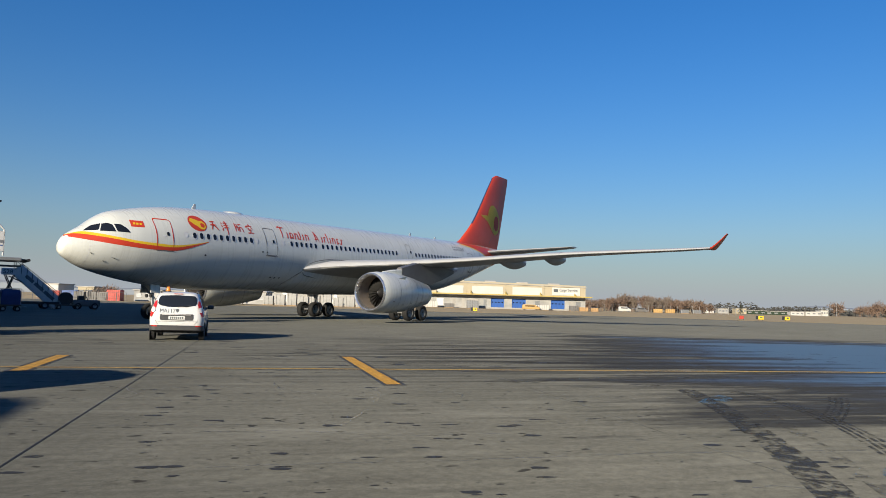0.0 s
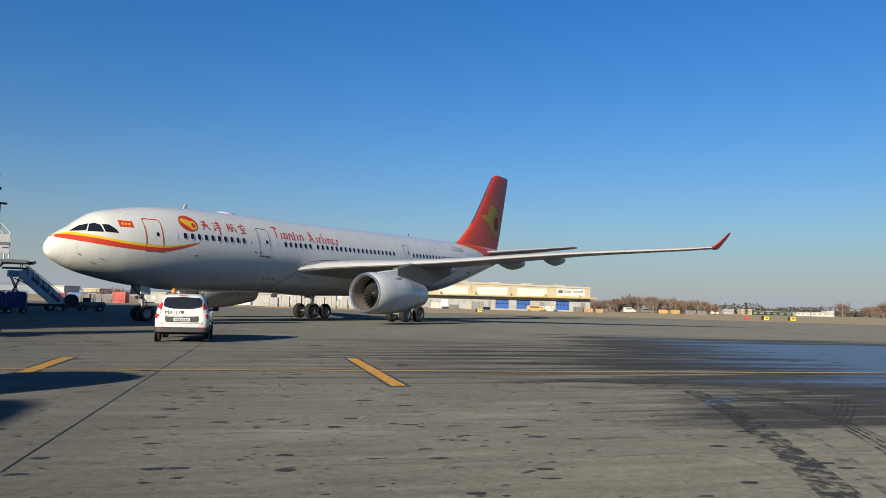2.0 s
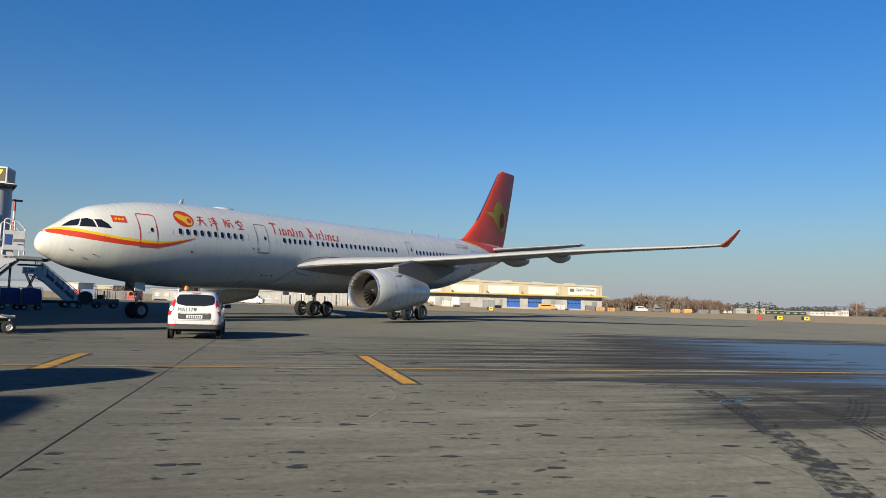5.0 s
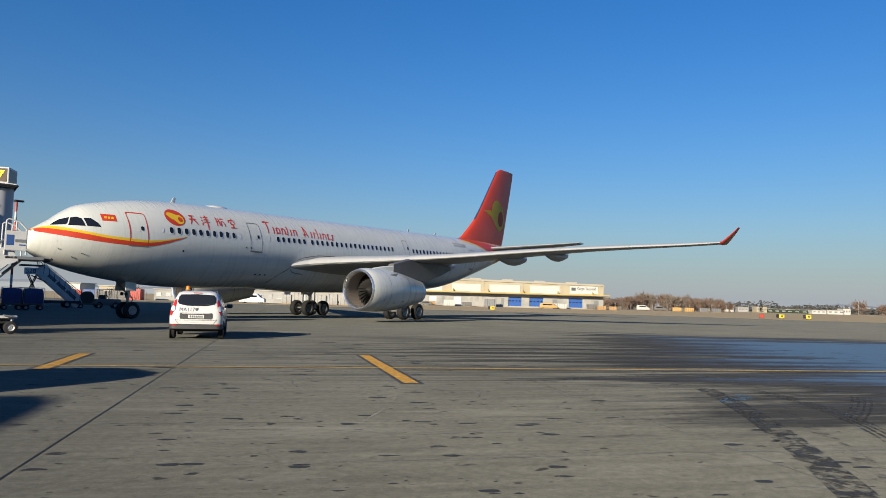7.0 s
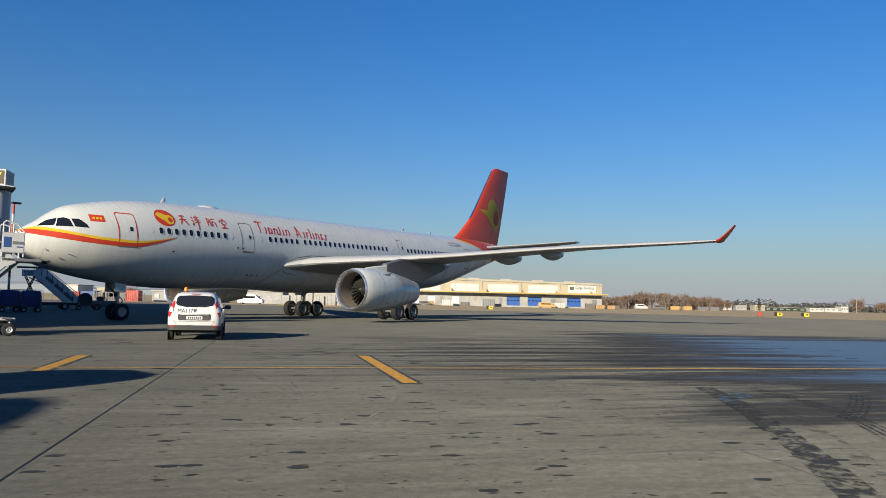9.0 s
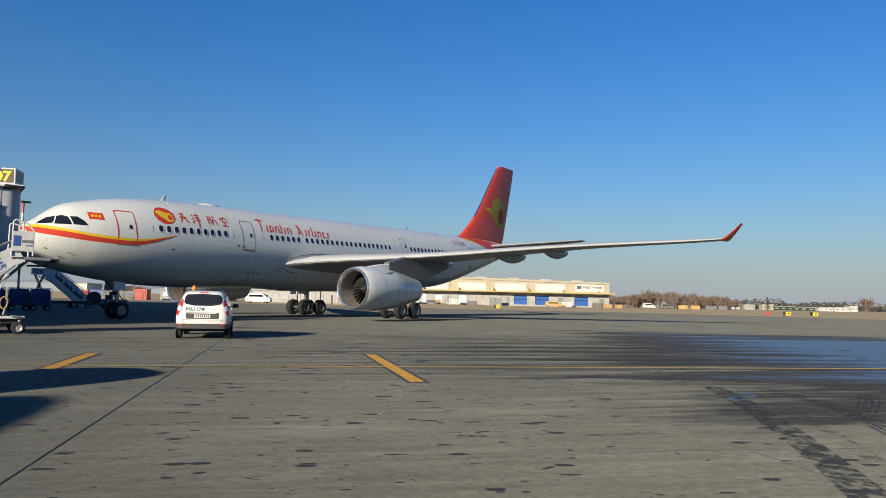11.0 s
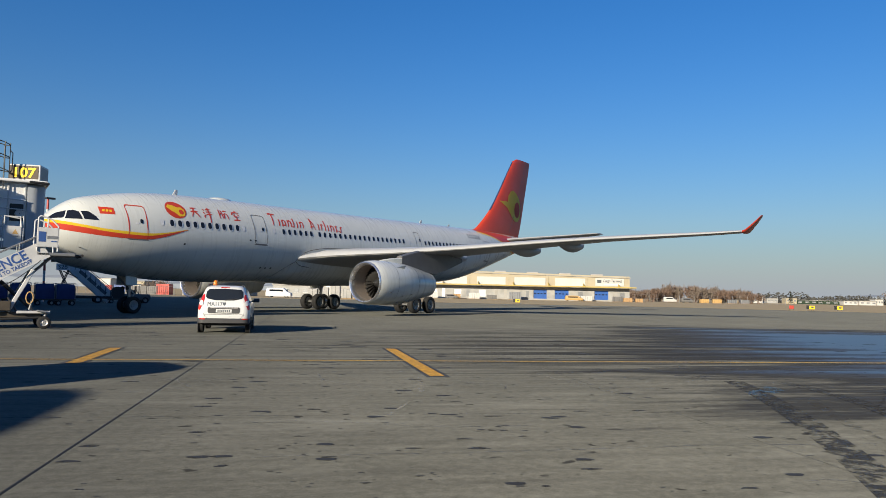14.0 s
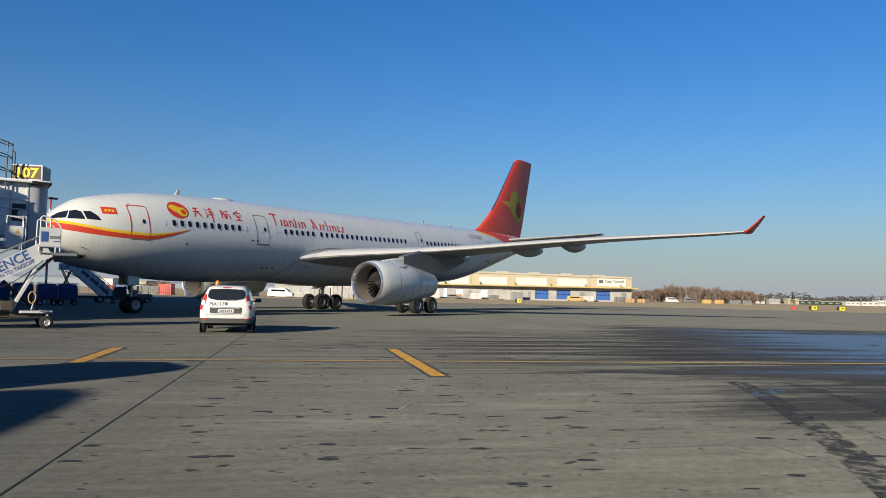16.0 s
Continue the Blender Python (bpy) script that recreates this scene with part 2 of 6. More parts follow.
    fleck = m.math("MULTIPLY", m.ramp(drops.outputs["Distance"], [(0.12, 0.9), (0.17, 0.0)]), m.ramp(m.noise(0.7, 3, p), [(0.50, 0.0), (0.54, 1.0)]))
    c = m.mix(fleck, c, (0.018, 0.0175, 0.016))
    # damp patch: a broad area with a broken edge
    sv3 = m.coords((0.07, 0.75, 1), -STREAK, True)
    wob = m.math("MULTIPLY", m.math("SUBTRACT", m.noise(1.0, 6, sv3, 0.65), 0.5), 6.0)
    wob2 = m.math("MULTIPLY", m.math("SUBTRACT", m.noise(0.9, 5, p, 0.7), 0.5), 1.2)
    depth = m.math("DIVIDE", m.math("SUBTRACT", m.math("ABSOLUTE", m.math("SUBTRACT", AHEAD, 27.0)), 16.4), 3.0)
    flank = m.math("DIVIDE", m.math("SUBTRACT", m.math("ADD", 2.9, m.math("MULTIPLY", AHEAD, 0.13)), ASIDE), 4.0)
    rr = m.math("ADD", m.math("MAXIMUM", depth, flank), m.math("ADD", wob, wob2))
    wet = m.ramp(m.math("MULTIPLY_ADD", rr, 0.25), [(0.40, 1.0), (0.56, 0.0)])
    c = m.mix(m.math("MULTIPLY", wet, 0.9), c, (0.014, 0.014, 0.0145))
    m.color(c)
    film = m.ramp(m.math("MULTIPLY_ADD", m.math("ADD", rr, m.math("MULTIPLY", m.noise(1.0, 4, sv2, 0.6), 1.2)), 0.25), [(0.18, 1.0), (0.50, 0.0)])
    m.link(m.math("ADD", 0.12, m.math("MULTIPLY", film, 0.62)), m.b.inputs["Specular IOR Level"])
    m.rough(m.math("SUBTRACT", 0.88, m.math("MULTIPLY", film, 0.54), True))
    m.bump(m.math("MULTIPLY", m.noise(55, 5, p, 0.7), m.math("SUBTRACT", 1.0, m.math("MULTIPLY", film, 0.85))), 0.35, 0.006)
    return m.m


APRON = apron_material()
bm = bmesh.new()
bmesh.ops.create_grid(bm, x_segments=8, y_segments=8, size=2400, matrix=pose(0, 0, 0))
ground = tagged(part("ground", bm, APRON), "stained grey concrete airport apron with a damp patch", "ground", kind="structure")


def strip(bm, a, b, w0, w1=None, z=0.004, steps=1):
    """A flat band of paint from a to b."""
    a, b = Vector((*a, z)), Vector((*b, z))
    side = Vector((-(b - a).y, (b - a).x, 0)).normalized()
    w1 = w0 if w1 is None else w1
    for k in range(steps):
        p, q = a.lerp(b, k / steps), a.lerp(b, (k + 1) / steps)
        u, v = w0 + (w1 - w0) * k / steps, w0 + (w1 - w0) * (k + 1) / steps
        bm.faces.new([bm.verts.new(c) for c in (p - side * u / 2, q - side * v / 2, q + side * v / 2, p + side * u / 2)])


def marking_paint(name, color, cover):
    m = Mat(name, color, 0.75)
    m.b.inputs["Diffuse Roughness"].default_value = 1.0
    p = m.coords(world=True)
    wear = m.ramp(m.noise(7, 6, p, 0.75), [(cover - 0.08, 1.0), (cover + 0.10, 0.0)])
    m.color(m.mix(wear, tuple(c * 0.45 for c in color), color))
    hole = m.ramp(m.noise(16, 5, p, 0.75), [(cover - 0.14, 0.0), (cover - 0.06, 1.0)])
    m.link(hole, m.b.inputs["Alpha"])
    return m.m


LINE_PAINT = marking_paint("worn yellow line paint", (0.42, 0.225, 0.02), 0.40)
THIN_PAINT = marking_paint("faded yellow line paint", (0.36, 0.23, 0.045), 0.40)
DARK_EDGE = marking_paint("black marking border", (0.03, 0.03, 0.03), 0.46)
for a, b in (((-6.18, -28.5), (-10.98, -33.57)), ((-11.72, -23.6), (-14.56, -26.68))):
    bm = bmesh.new()
    va, vb = Vector(a), Vector(b)
    ext = (vb - va).normalized() * 0.16
    under = bmesh.new()
    strip(under, va - ext, vb + ext, 0.47, z=0.0035)
    tagged(part("marking_border", under, DARK_EDGE), "worn black border under a yellow dash", "road marking", "yellow dashes on the apron", "structure")
    strip(bm, a, b, 0.30, z=0.006)
    tagged(part("stand_marking", bm, LINE_PAINT), "worn yellow dash painted on the apron", "road marking", "yellow dashes on the apron", "structure")
bm = bmesh.new()
d = Vector((15.0, -14.83, 0)).normalized()
o = Vector((-9.26, -30.76, 0))
under = bmesh.new()
strip(under, (o - d * 40).xy, (o + d * 90).xy, 0.42, z=0.0032)
tagged(part("line_border", under, marking_paint("faded black line border", (0.05, 0.05, 0.047), 0.56)), "faded dark border under a yellow line", "road marking", kind="structure")
strip(bm, (o - d * 40).xy, (o + d * 90).xy, 0.17, z=0.0055)
tagged(part("stand_line", bm, THIN_PAINT), "faded thin yellow line crossing the apron", "road marking", kind="structure")


# ---- the airliner: nose towards -x, its port side towards -y; it rolls along x ----
ROLL_ROWS = [(0, 1.964), (0.5, 1.698), (1, 1.397), (1.5, 1.099), (2, 0.819), (2.5, 0.516), (3, 0.268), (3.5, 0.000), (4, -0.193), (6.5, -1.119), (7, -1.311), (7.5, -1.475), (8, -1.651), (8.5, -1.766), (9, -1.895), (11.5, -2.684), (12, -2.864), (12.5, -2.997), (13, -3.173), (13.5, -3.235), (14, -3.255), (14.5, -3.255), (15, -3.255), (15.5, -3.255), (16, -3.255)]

# station, top, bottom and half width about the fuselage axis
HULL = [(0, -0.42, -0.42, 0.0), (0.03, -0.20, -0.62, 0.22), (0.18, 0.17, -0.86, 0.46), (0.64, 0.56, -1.16, 0.84), (1.0, 0.78, -1.36, 1.08),
        (1.45, 1.05, -1.55, 1.34), (1.94, 1.42, -1.72, 1.60), (2.4, 1.72, -1.85, 1.81), (2.79, 1.93, -1.95, 1.97), (3.3, 2.09, -2.07, 2.13),
        (3.87, 2.22, -2.19, 2.29), (5.4, 2.50, -2.45, 2.57), (7.03, 2.70, -2.65, 2.73), (9.5, 2.82, -2.82, 2.82), (20, 2.82, -2.82, 2.82),
        (30, 2.82, -2.82, 2.82), (38, 2.82, -2.80, 2.82), (41, 2.81, -2.60, 2.79), (44, 2.80, -2.05, 2.65), (47, 2.78, -1.32, 2.36),
        (50, 2.72, -0.55, 1.93), (53, 2.60, 0.22, 1.38), (55.5, 2.45, 0.88, 0.88), (57.2, 2.28, 1.35, 0.48), (58.0, 2.1, 1.72, 0.16)]


def axis_z(x):
    return 4.87 + 0.021 * (x - 9)


def hull(x, a, off=0.0):
    """A point of the hull: a is the angle from the top towards port."""
    t, b, w = (curve(HULL, x, k) for k in (1, 2, 3))
    return Vector((x, -(w + off) * math.sin(a), axis_z(x) + (t + b) / 2 + ((t - b) / 2 + off) * math.cos(a)))


def skin(x, z, off=0.006, side=1):
    """The point of the hull's side at station x and height z; side 1 is port."""
    t, b, w = (curve(HULL, x, k) for k in (1, 2, 3))
    u = (z - axis_z(x) - (t + b) / 2) / max((t - b) / 2, 1e-4)
    return Vector((x, -side * (w * math.sqrt(max(0.0, 1 - u * u)) + off), z))


def decal(name, outline, material, parent, off=0.008, side=1, label="", cells=1):
    """A patch of paint on the hull: outline of (x, z) corners, filled and draped."""
    bm = bmesh.new()
    bm.faces.new([bm.verts.new((x, 0, z)) for x, z in outline])
    if cells > 1:
        bmesh.ops.triangulate(bm, faces=bm.faces)
        bmesh.ops.subdivide_edges(bm, edges=bm.edges, cuts=cells, use_grid_fill=True)
    for v in bm.verts:
        v.co = skin(v.co.x, v.co.z, off, side)
    return part(name, bm, material, parent, label)


def band(bm, low, high, x0, x1, steps, off, side=1, mat=0, rows=4):
    """A draped stripe between two lines low(x) and high(x)."""
    rings = []
    for i in range(steps + 1):
        x = x0 + (x1 - x0) * i / steps
        a, b = low(x), high(x)
        rings.append([skin(x, a + (b - a) * j / rows, off, side) for j in range(rows + 1)])
    return loft(bm, rings, closed=False, mat=mat)


def rounded(cx, cz, w, h, r, n=4, shear=0.0):
    pts = []
    for qx, qz, a0 in ((1, 1, 0), (-1, 1, 90), (-1, -1, 180), (1, -1, 270)):
        for k in range(n + 1):
            a = radians(a0 + 90 * k / n)
            dx, dz = qx * (w / 2 - r) + r * math.cos(a), qz * (h / 2 - r) + r * math.sin(a)
            pts.append((cx + dx + shear * dz, cz + dz))
    return pts


def frame_strip(bm, outline, width, off, side=1, mat=0):
    """A thin painted outline along a closed line of (x, z) corners."""
    full = []
    for (xa, za), (xb, zb) in zip(outline, outline[1:] + outline[:1]):
        n = max(1, int(math.hypot(xb - xa, zb - za) / 0.12))
        full += [(xa + (xb - xa) * k / n, za + (zb - za) * k / n) for k in range(n)]
    outline = full
    cx = sum(p[0] for p in outline) / len(outline)
    cz = sum(p[1] for p in outline) / len(outline)
    inner = []
    for x, z in outline:
        l = math.hypot(x - cx, z - cz)
        inner.append((x - (x - cx) / l * width, z - (z - cz) / l * width))
    rings = [[skin(x, z, off, side) for x, z in ring] for ring in (outline, inner)]
    return loft(bm, rings, closed=True, caps=False, mat=mat)


def foil(x, y, z, chord, thick, n=9, lean=0.0, tail_drop=0.0, vertical=False, low=1.0):
    """An aerofoil section with its leading edge at (x, y, z)."""
    pts = []
    xs = [(1 - math.cos(math.pi * k / n)) / 2 for k in range(n + 1)]
    yt = lambda u: 5 * thick * (0.2969 * math.sqrt(u) - 0.126 * u - 0.3516 * u * u + 0.2843 * u**3 - 0.1036 * u**4)
    for u, sgn in [(u, 1) for u in reversed(xs)] + [(u, -1) for u in xs[1:-1]]:
        h = sgn * yt(u) * chord * (low if sgn < 0 else 2 - low)
        if vertical:
            pts.append(Vector((x + u * chord, y + h, z)))
        else:
            pts.append(Vector((x + u * chord, y + lean * h, z + h - tail_drop * u * chord)))
    return pts


def airliner():
    plane = thing("airliner", "white twin-engine wide-body airliner with red tail rolling on the apron", "aircraft")
    # hull
    bm = bmesh.new()
    xs = [0.004, 0.03, 0.09, 0.18, 0.3, 0.45, 0.64, 0.85] + [1.1 + 0.25 * k for k in range(14)] + [4.8, 5.4, 6, 6.6, 7.2, 8, 9, 10] + [12 + 2 * k for k in range(14)] + [39 + k for k in range(18)] + [56.6, 57.2, 57.7, 58.0]
    loft(bm, [[hull(x, 2 * math.pi * k / 64) for k in range(64)] for x in xs])
    part("fuselage", fixed(bm), WHITE, plane, smooth=True)
    # radome joint
    bm = bmesh.new()
    loft(bm, [[hull(x, 2 * math.pi * k / 48, 0.004) for k in range(48)] for x in (1.20, 1.222)], caps=False)
    part("radome_seam", bm, SHADE_WHITE, plane)
    # nose stripes, port and starboard
    low_t = [(0.25, 4.93), (0.6, 4.87), (1.3, 4.76), (2.5, 4.60), (3.6, 4.50), (4.8, 4.45), (6.2, 4.48), (7.3, 4.74), (8.7, 5.22)]
    mid_t = [(0.25, 5.02), (0.6, 5.13), (1.3, 5.09), (2.5, 4.93), (3.6, 4.78), (4.8, 4.70), (6.2, 4.70), (7.3, 4.90), (8.7, 5.24)]
    top_t = [(0.25, 5.03), (0.6, 5.18), (1.0, 5.29), (1.3, 5.27), (2.5, 5.08), (3.6, 4.93), (4.8, 4.86), (6.2, 4.84), (7.3, 4.98), (8.7, 5.26)]
    lo, mi, hi = (lambda t: (lambda x: curve(t, x, 1)))(low_t), (lambda t: (lambda x: curve(t, x, 1)))(mid_t), (lambda t: (lambda x: curve(t, x, 1)))(top_t)
    for side in (1, -1):
        part("red_stripe", band(bmesh.new(), lo, mi, 0.25, 8.7, 70, 0.008, side), RED, plane, "red nose stripe", True)
        part("yellow_stripe", band(bmesh.new(), mi, hi, 0.3, 8.7, 70, 0.008, side), YELLOW, plane, "yellow nose stripe", True)
        # red sweep of the tail over the rear hull, with a yellow edge
        edge = lambda x: axis_z(x) + curve([(44.4, 2.60), (46, 2.30), (48, 1.75), (50, 1.05), (53, 0.45), (57.9, 1.75)], x, 1)
        crown = lambda x: axis_z(x) + curve(HULL, x, 1) - 0.001
        part("tail_paint", band(bmesh.new(), edge, crown, 44.5, 57.9, 40, 0.010, side, rows=10), RED, plane, "red tail paint", True)
        part("tail_edge", band(bmesh.new(), lambda x: edge(x) - 0.16, edge, 44.5, 53, 30, 0.009, side), YELLOW, plane, "yellow edge of the tail paint", True)
        # flight-deck panes
        for pane in ([(1.05, 5.34), (1.26, 5.50), (1.58, 5.72), (1.95, 5.86), (1.74, 5.47), (1.66, 5.41)],
                     [(1.76, 5.38), (1.98, 5.84), (2.22, 5.91), (2.43, 5.83), (2.52, 5.39)],
                     [(2.60, 5.40), (2.52, 5.86), (2.86, 5.87), (3.16, 5.62), (3.30, 5.38)]):
            decal("flight_deck_pane", pane, GLASS_DARK, plane, 0.016, side, cells=3)
        # doors: painted outline, step and small window
        for x0, zb, w, h, main in ((5.42, 4.46, 1.16, 2.03, True), (14.50, 4.72, 1.10, 2.05, False), (32.65, 5.55, 0.72, 1.5, False), (44.6, 5.05, 1.1, 2.0, False)):
            ol = rounded(x0 + 0.03, zb + h / 2, w, h, 0.16, shear=-0.02)
            bm = frame_strip(bmesh.new(), ol, 0.065 if main else 0.05, 0.012, side)
            door = part("door", bm, RED if main else SEAL, plane, "cabin door with red outline" if main else "cabin door with thin dark outline")
            decal("door_window", rounded(x0 + 0.25, zb + h * 0.52, 0.18, 0.26, 0.08), GLASS_DARK, door, 0.014, side)
            decal("door_sill", rounded(x0 + 0.05, zb - 0.03, w + 0.1, 0.06, 0.02), SEAL, door, 0.02, side)
            decal("door_handle", rounded(x0 - 0.02, zb + h * 0.45, 0.22, 0.09, 0.03), SHADE_WHITE, door, 0.014, side)
        # registration and small stencils as plain bars
        for k in range(6):
            decal("registration_bar", [(41.5 + 0.40 * k, axis_z(42) + 1.62), (41.5 + 0.40 * k + 0.2, axis_z(42) + 1.62), (41.56 + 0.40 * k + 0.2, axis_z(42) + 2.02), (41.56 + 0.40 * k, axis_z(42) + 2.02)], BLACK, plane, 0.012, side)
    # cabin windows, port side (alike pieces share one mesh for each row's slope)
    rows = [(7.62, 12.53, 10, 0.75), (16.67, 19.40, 6, 0.75), (20.27, 30.5, 19, 0.75), (33.7, 43.4, 18, 0.74)]
    for x0, x1, n, rel in rows:
        for k in range(n):
            x = x0 + (x1 - x0) * k / (n - 1)
            z = axis_z(x) + rel
            for side in (1, -1):
                pane = decal("window", rounded(x, z, 0.27, 0.40, 0.125, 3), GLASS_DARK, plane, 0.012, side)
                if side == 1:
                    part("window_frame", frame_strip(bmesh.new(), rounded(x, z, 0.36, 0.50, 0.16, 3), 0.05, 0.010, side), SHADE_WHITE, pane)
    for x in (6.95, 13.05, 15.75, 31.3):
        decal("blanked_window", rounded(x, axis_z(x) + 0.75, 0.27, 0.40, 0.125, 3), SHADE_WHITE, plane, 0.010)
    # emblem: red disc with a yellow bird
    disc = [(8.10 + 0.70 * math.cos(a) + 0.10 * math.sin(a), 6.46 + 0.53 * math.sin(a) - 0.08 * math.cos(a)) for a in [2 * math.pi * k / 28 for k in range(28)]]
    emblem = decal("emblem", disc, RED, plane, 0.010, cells=4, label="red disc with a yellow bird shape")
    wing_shape = [(7.50, 6.62), (7.70, 6.78), (7.98, 6.74), (8.25, 6.64), (8.48, 6.66), (8.66, 6.52), (8.70, 6.28), (8.56, 6.10), (8.28, 6.06), (8.06, 6.16), (7.86, 6.30), (7.66, 6.46)]
    decal("emblem_bird", wing_shape, YELLOW, emblem, 0.018, cells=3)
    decal("emblem_eye", [(8.43 + 0.16 * math.cos(a), 6.36 + 0.16 * math.sin(a)) for a in [2 * math.pi * k / 14 for k in range(14)]], RED, emblem, 0.026, cells=2)
    decal("emblem_wing", [(7.62, 6.40), (7.80, 6.22), (8.05, 6.05), (8.30, 5.99), (8.12, 6.16), (7.90, 6.32)], RED, emblem, 0.026, cells=2)
    decal("tailplane_slot", rounded(53.7, 7.85, 1.9, 0.42, 0.18), BLACK, plane, 0.03, cells=2)
    # small red banner by the flight deck
    flag = decal("banner", [(3.42, 5.78), (4.22, 5.80), (4.22, 6.20), (3.42, 6.20)], RED, plane, 0.010, cells=3, label="small red banner")
    for k in range(3):
        decal("banner_bar", [(3.55 + 0.19 * k, 5.93), (3.68 + 0.19 * k, 5.93), (3.72 + 0.19 * k, 6.06), (3.59 + 0.19 * k, 6.06)], YELLOW, flag, 0.015)
    # titles: brush-like strokes in red, drawn to look like lettering
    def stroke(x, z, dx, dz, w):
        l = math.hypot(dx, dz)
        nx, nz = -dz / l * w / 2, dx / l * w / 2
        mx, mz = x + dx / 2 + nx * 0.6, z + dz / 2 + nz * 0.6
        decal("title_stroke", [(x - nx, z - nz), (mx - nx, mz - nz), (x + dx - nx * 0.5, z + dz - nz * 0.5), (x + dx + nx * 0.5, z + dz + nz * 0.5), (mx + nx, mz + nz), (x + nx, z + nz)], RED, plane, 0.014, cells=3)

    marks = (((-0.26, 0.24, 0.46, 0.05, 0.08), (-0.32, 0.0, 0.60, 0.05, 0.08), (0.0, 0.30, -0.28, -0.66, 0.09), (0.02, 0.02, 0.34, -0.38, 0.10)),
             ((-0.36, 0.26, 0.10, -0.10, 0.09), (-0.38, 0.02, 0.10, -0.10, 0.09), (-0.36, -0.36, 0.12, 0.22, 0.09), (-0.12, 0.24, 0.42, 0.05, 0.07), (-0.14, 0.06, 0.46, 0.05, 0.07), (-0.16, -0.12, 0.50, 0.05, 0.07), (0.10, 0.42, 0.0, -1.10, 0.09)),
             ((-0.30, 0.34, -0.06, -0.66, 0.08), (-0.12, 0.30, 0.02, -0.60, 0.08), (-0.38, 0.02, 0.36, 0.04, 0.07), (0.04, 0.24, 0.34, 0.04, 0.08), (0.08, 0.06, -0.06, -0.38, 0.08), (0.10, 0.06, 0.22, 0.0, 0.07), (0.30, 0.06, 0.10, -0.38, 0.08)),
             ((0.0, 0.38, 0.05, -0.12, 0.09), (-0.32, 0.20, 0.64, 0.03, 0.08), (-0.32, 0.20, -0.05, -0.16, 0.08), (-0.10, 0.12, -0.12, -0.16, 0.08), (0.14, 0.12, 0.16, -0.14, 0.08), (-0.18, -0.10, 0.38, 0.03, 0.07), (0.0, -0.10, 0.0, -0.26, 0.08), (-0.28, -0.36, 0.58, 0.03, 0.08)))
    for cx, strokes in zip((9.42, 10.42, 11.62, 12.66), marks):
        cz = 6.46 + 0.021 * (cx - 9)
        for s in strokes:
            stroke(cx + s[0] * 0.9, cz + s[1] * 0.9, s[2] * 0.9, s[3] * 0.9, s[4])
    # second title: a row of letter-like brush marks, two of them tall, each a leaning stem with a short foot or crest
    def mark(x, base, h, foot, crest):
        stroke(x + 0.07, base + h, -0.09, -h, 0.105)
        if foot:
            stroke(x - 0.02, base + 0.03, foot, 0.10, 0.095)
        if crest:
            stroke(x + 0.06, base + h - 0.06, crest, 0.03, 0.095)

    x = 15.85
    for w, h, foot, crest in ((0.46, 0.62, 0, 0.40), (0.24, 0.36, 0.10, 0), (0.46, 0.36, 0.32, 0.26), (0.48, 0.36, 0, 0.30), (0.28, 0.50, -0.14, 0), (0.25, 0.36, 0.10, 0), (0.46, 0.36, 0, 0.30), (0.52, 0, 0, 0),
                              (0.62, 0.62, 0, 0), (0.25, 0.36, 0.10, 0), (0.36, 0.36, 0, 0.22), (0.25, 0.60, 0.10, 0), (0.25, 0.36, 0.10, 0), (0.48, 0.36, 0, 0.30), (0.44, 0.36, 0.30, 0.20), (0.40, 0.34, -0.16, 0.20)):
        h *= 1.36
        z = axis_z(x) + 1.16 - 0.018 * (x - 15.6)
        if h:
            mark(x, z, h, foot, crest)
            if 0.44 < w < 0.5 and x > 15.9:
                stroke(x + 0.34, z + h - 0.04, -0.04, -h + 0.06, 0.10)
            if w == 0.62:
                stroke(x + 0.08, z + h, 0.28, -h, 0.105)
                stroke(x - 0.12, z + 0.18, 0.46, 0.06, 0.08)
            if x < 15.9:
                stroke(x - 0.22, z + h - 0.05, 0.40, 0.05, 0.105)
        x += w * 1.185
    # belly fairing with the wing root
    lip_z = [(15.8, 2.02), (16.45, 2.30), (17.17, 3.10), (18.1, 3.72), (18.71, 4.37), (19.34, 4.60), (21.0, 4.85), (27, 4.95), (31, 4.75), (34, 4.0), (36.5, 2.75)]
    ease = lambda u: max(0.0, min(1.0, u)) ** 2 * (3 - 2 * max(0.0, min(1.0, u)))
    rings = []
    for k in range(56):
        x = 15.8 + (36.5 - 15.8) * k / 55
        zz = (curve(lip_z, x, 1) - axis_z(x)) / 2.82
        a0 = math.acos(max(-0.999, min(0.999, zz)))
        grow = 0.30 * ease((x - 15.6) / 6.5) * ease((37 - x) / 6)
        ring = []
        for q in range(41):
            u = q / 40
            a = a0 + (2 * math.pi - 2 * a0) * u
            off = -0.03 + (grow + 0.04) * ease(min(u, 1 - u) * 5)
            ring.append(hull(x, a, off))
        rings.append(ring)
    part("belly_fairing", fixed(loft(bmesh.new(), rings, closed=False)), WHITE, plane, smooth=True)
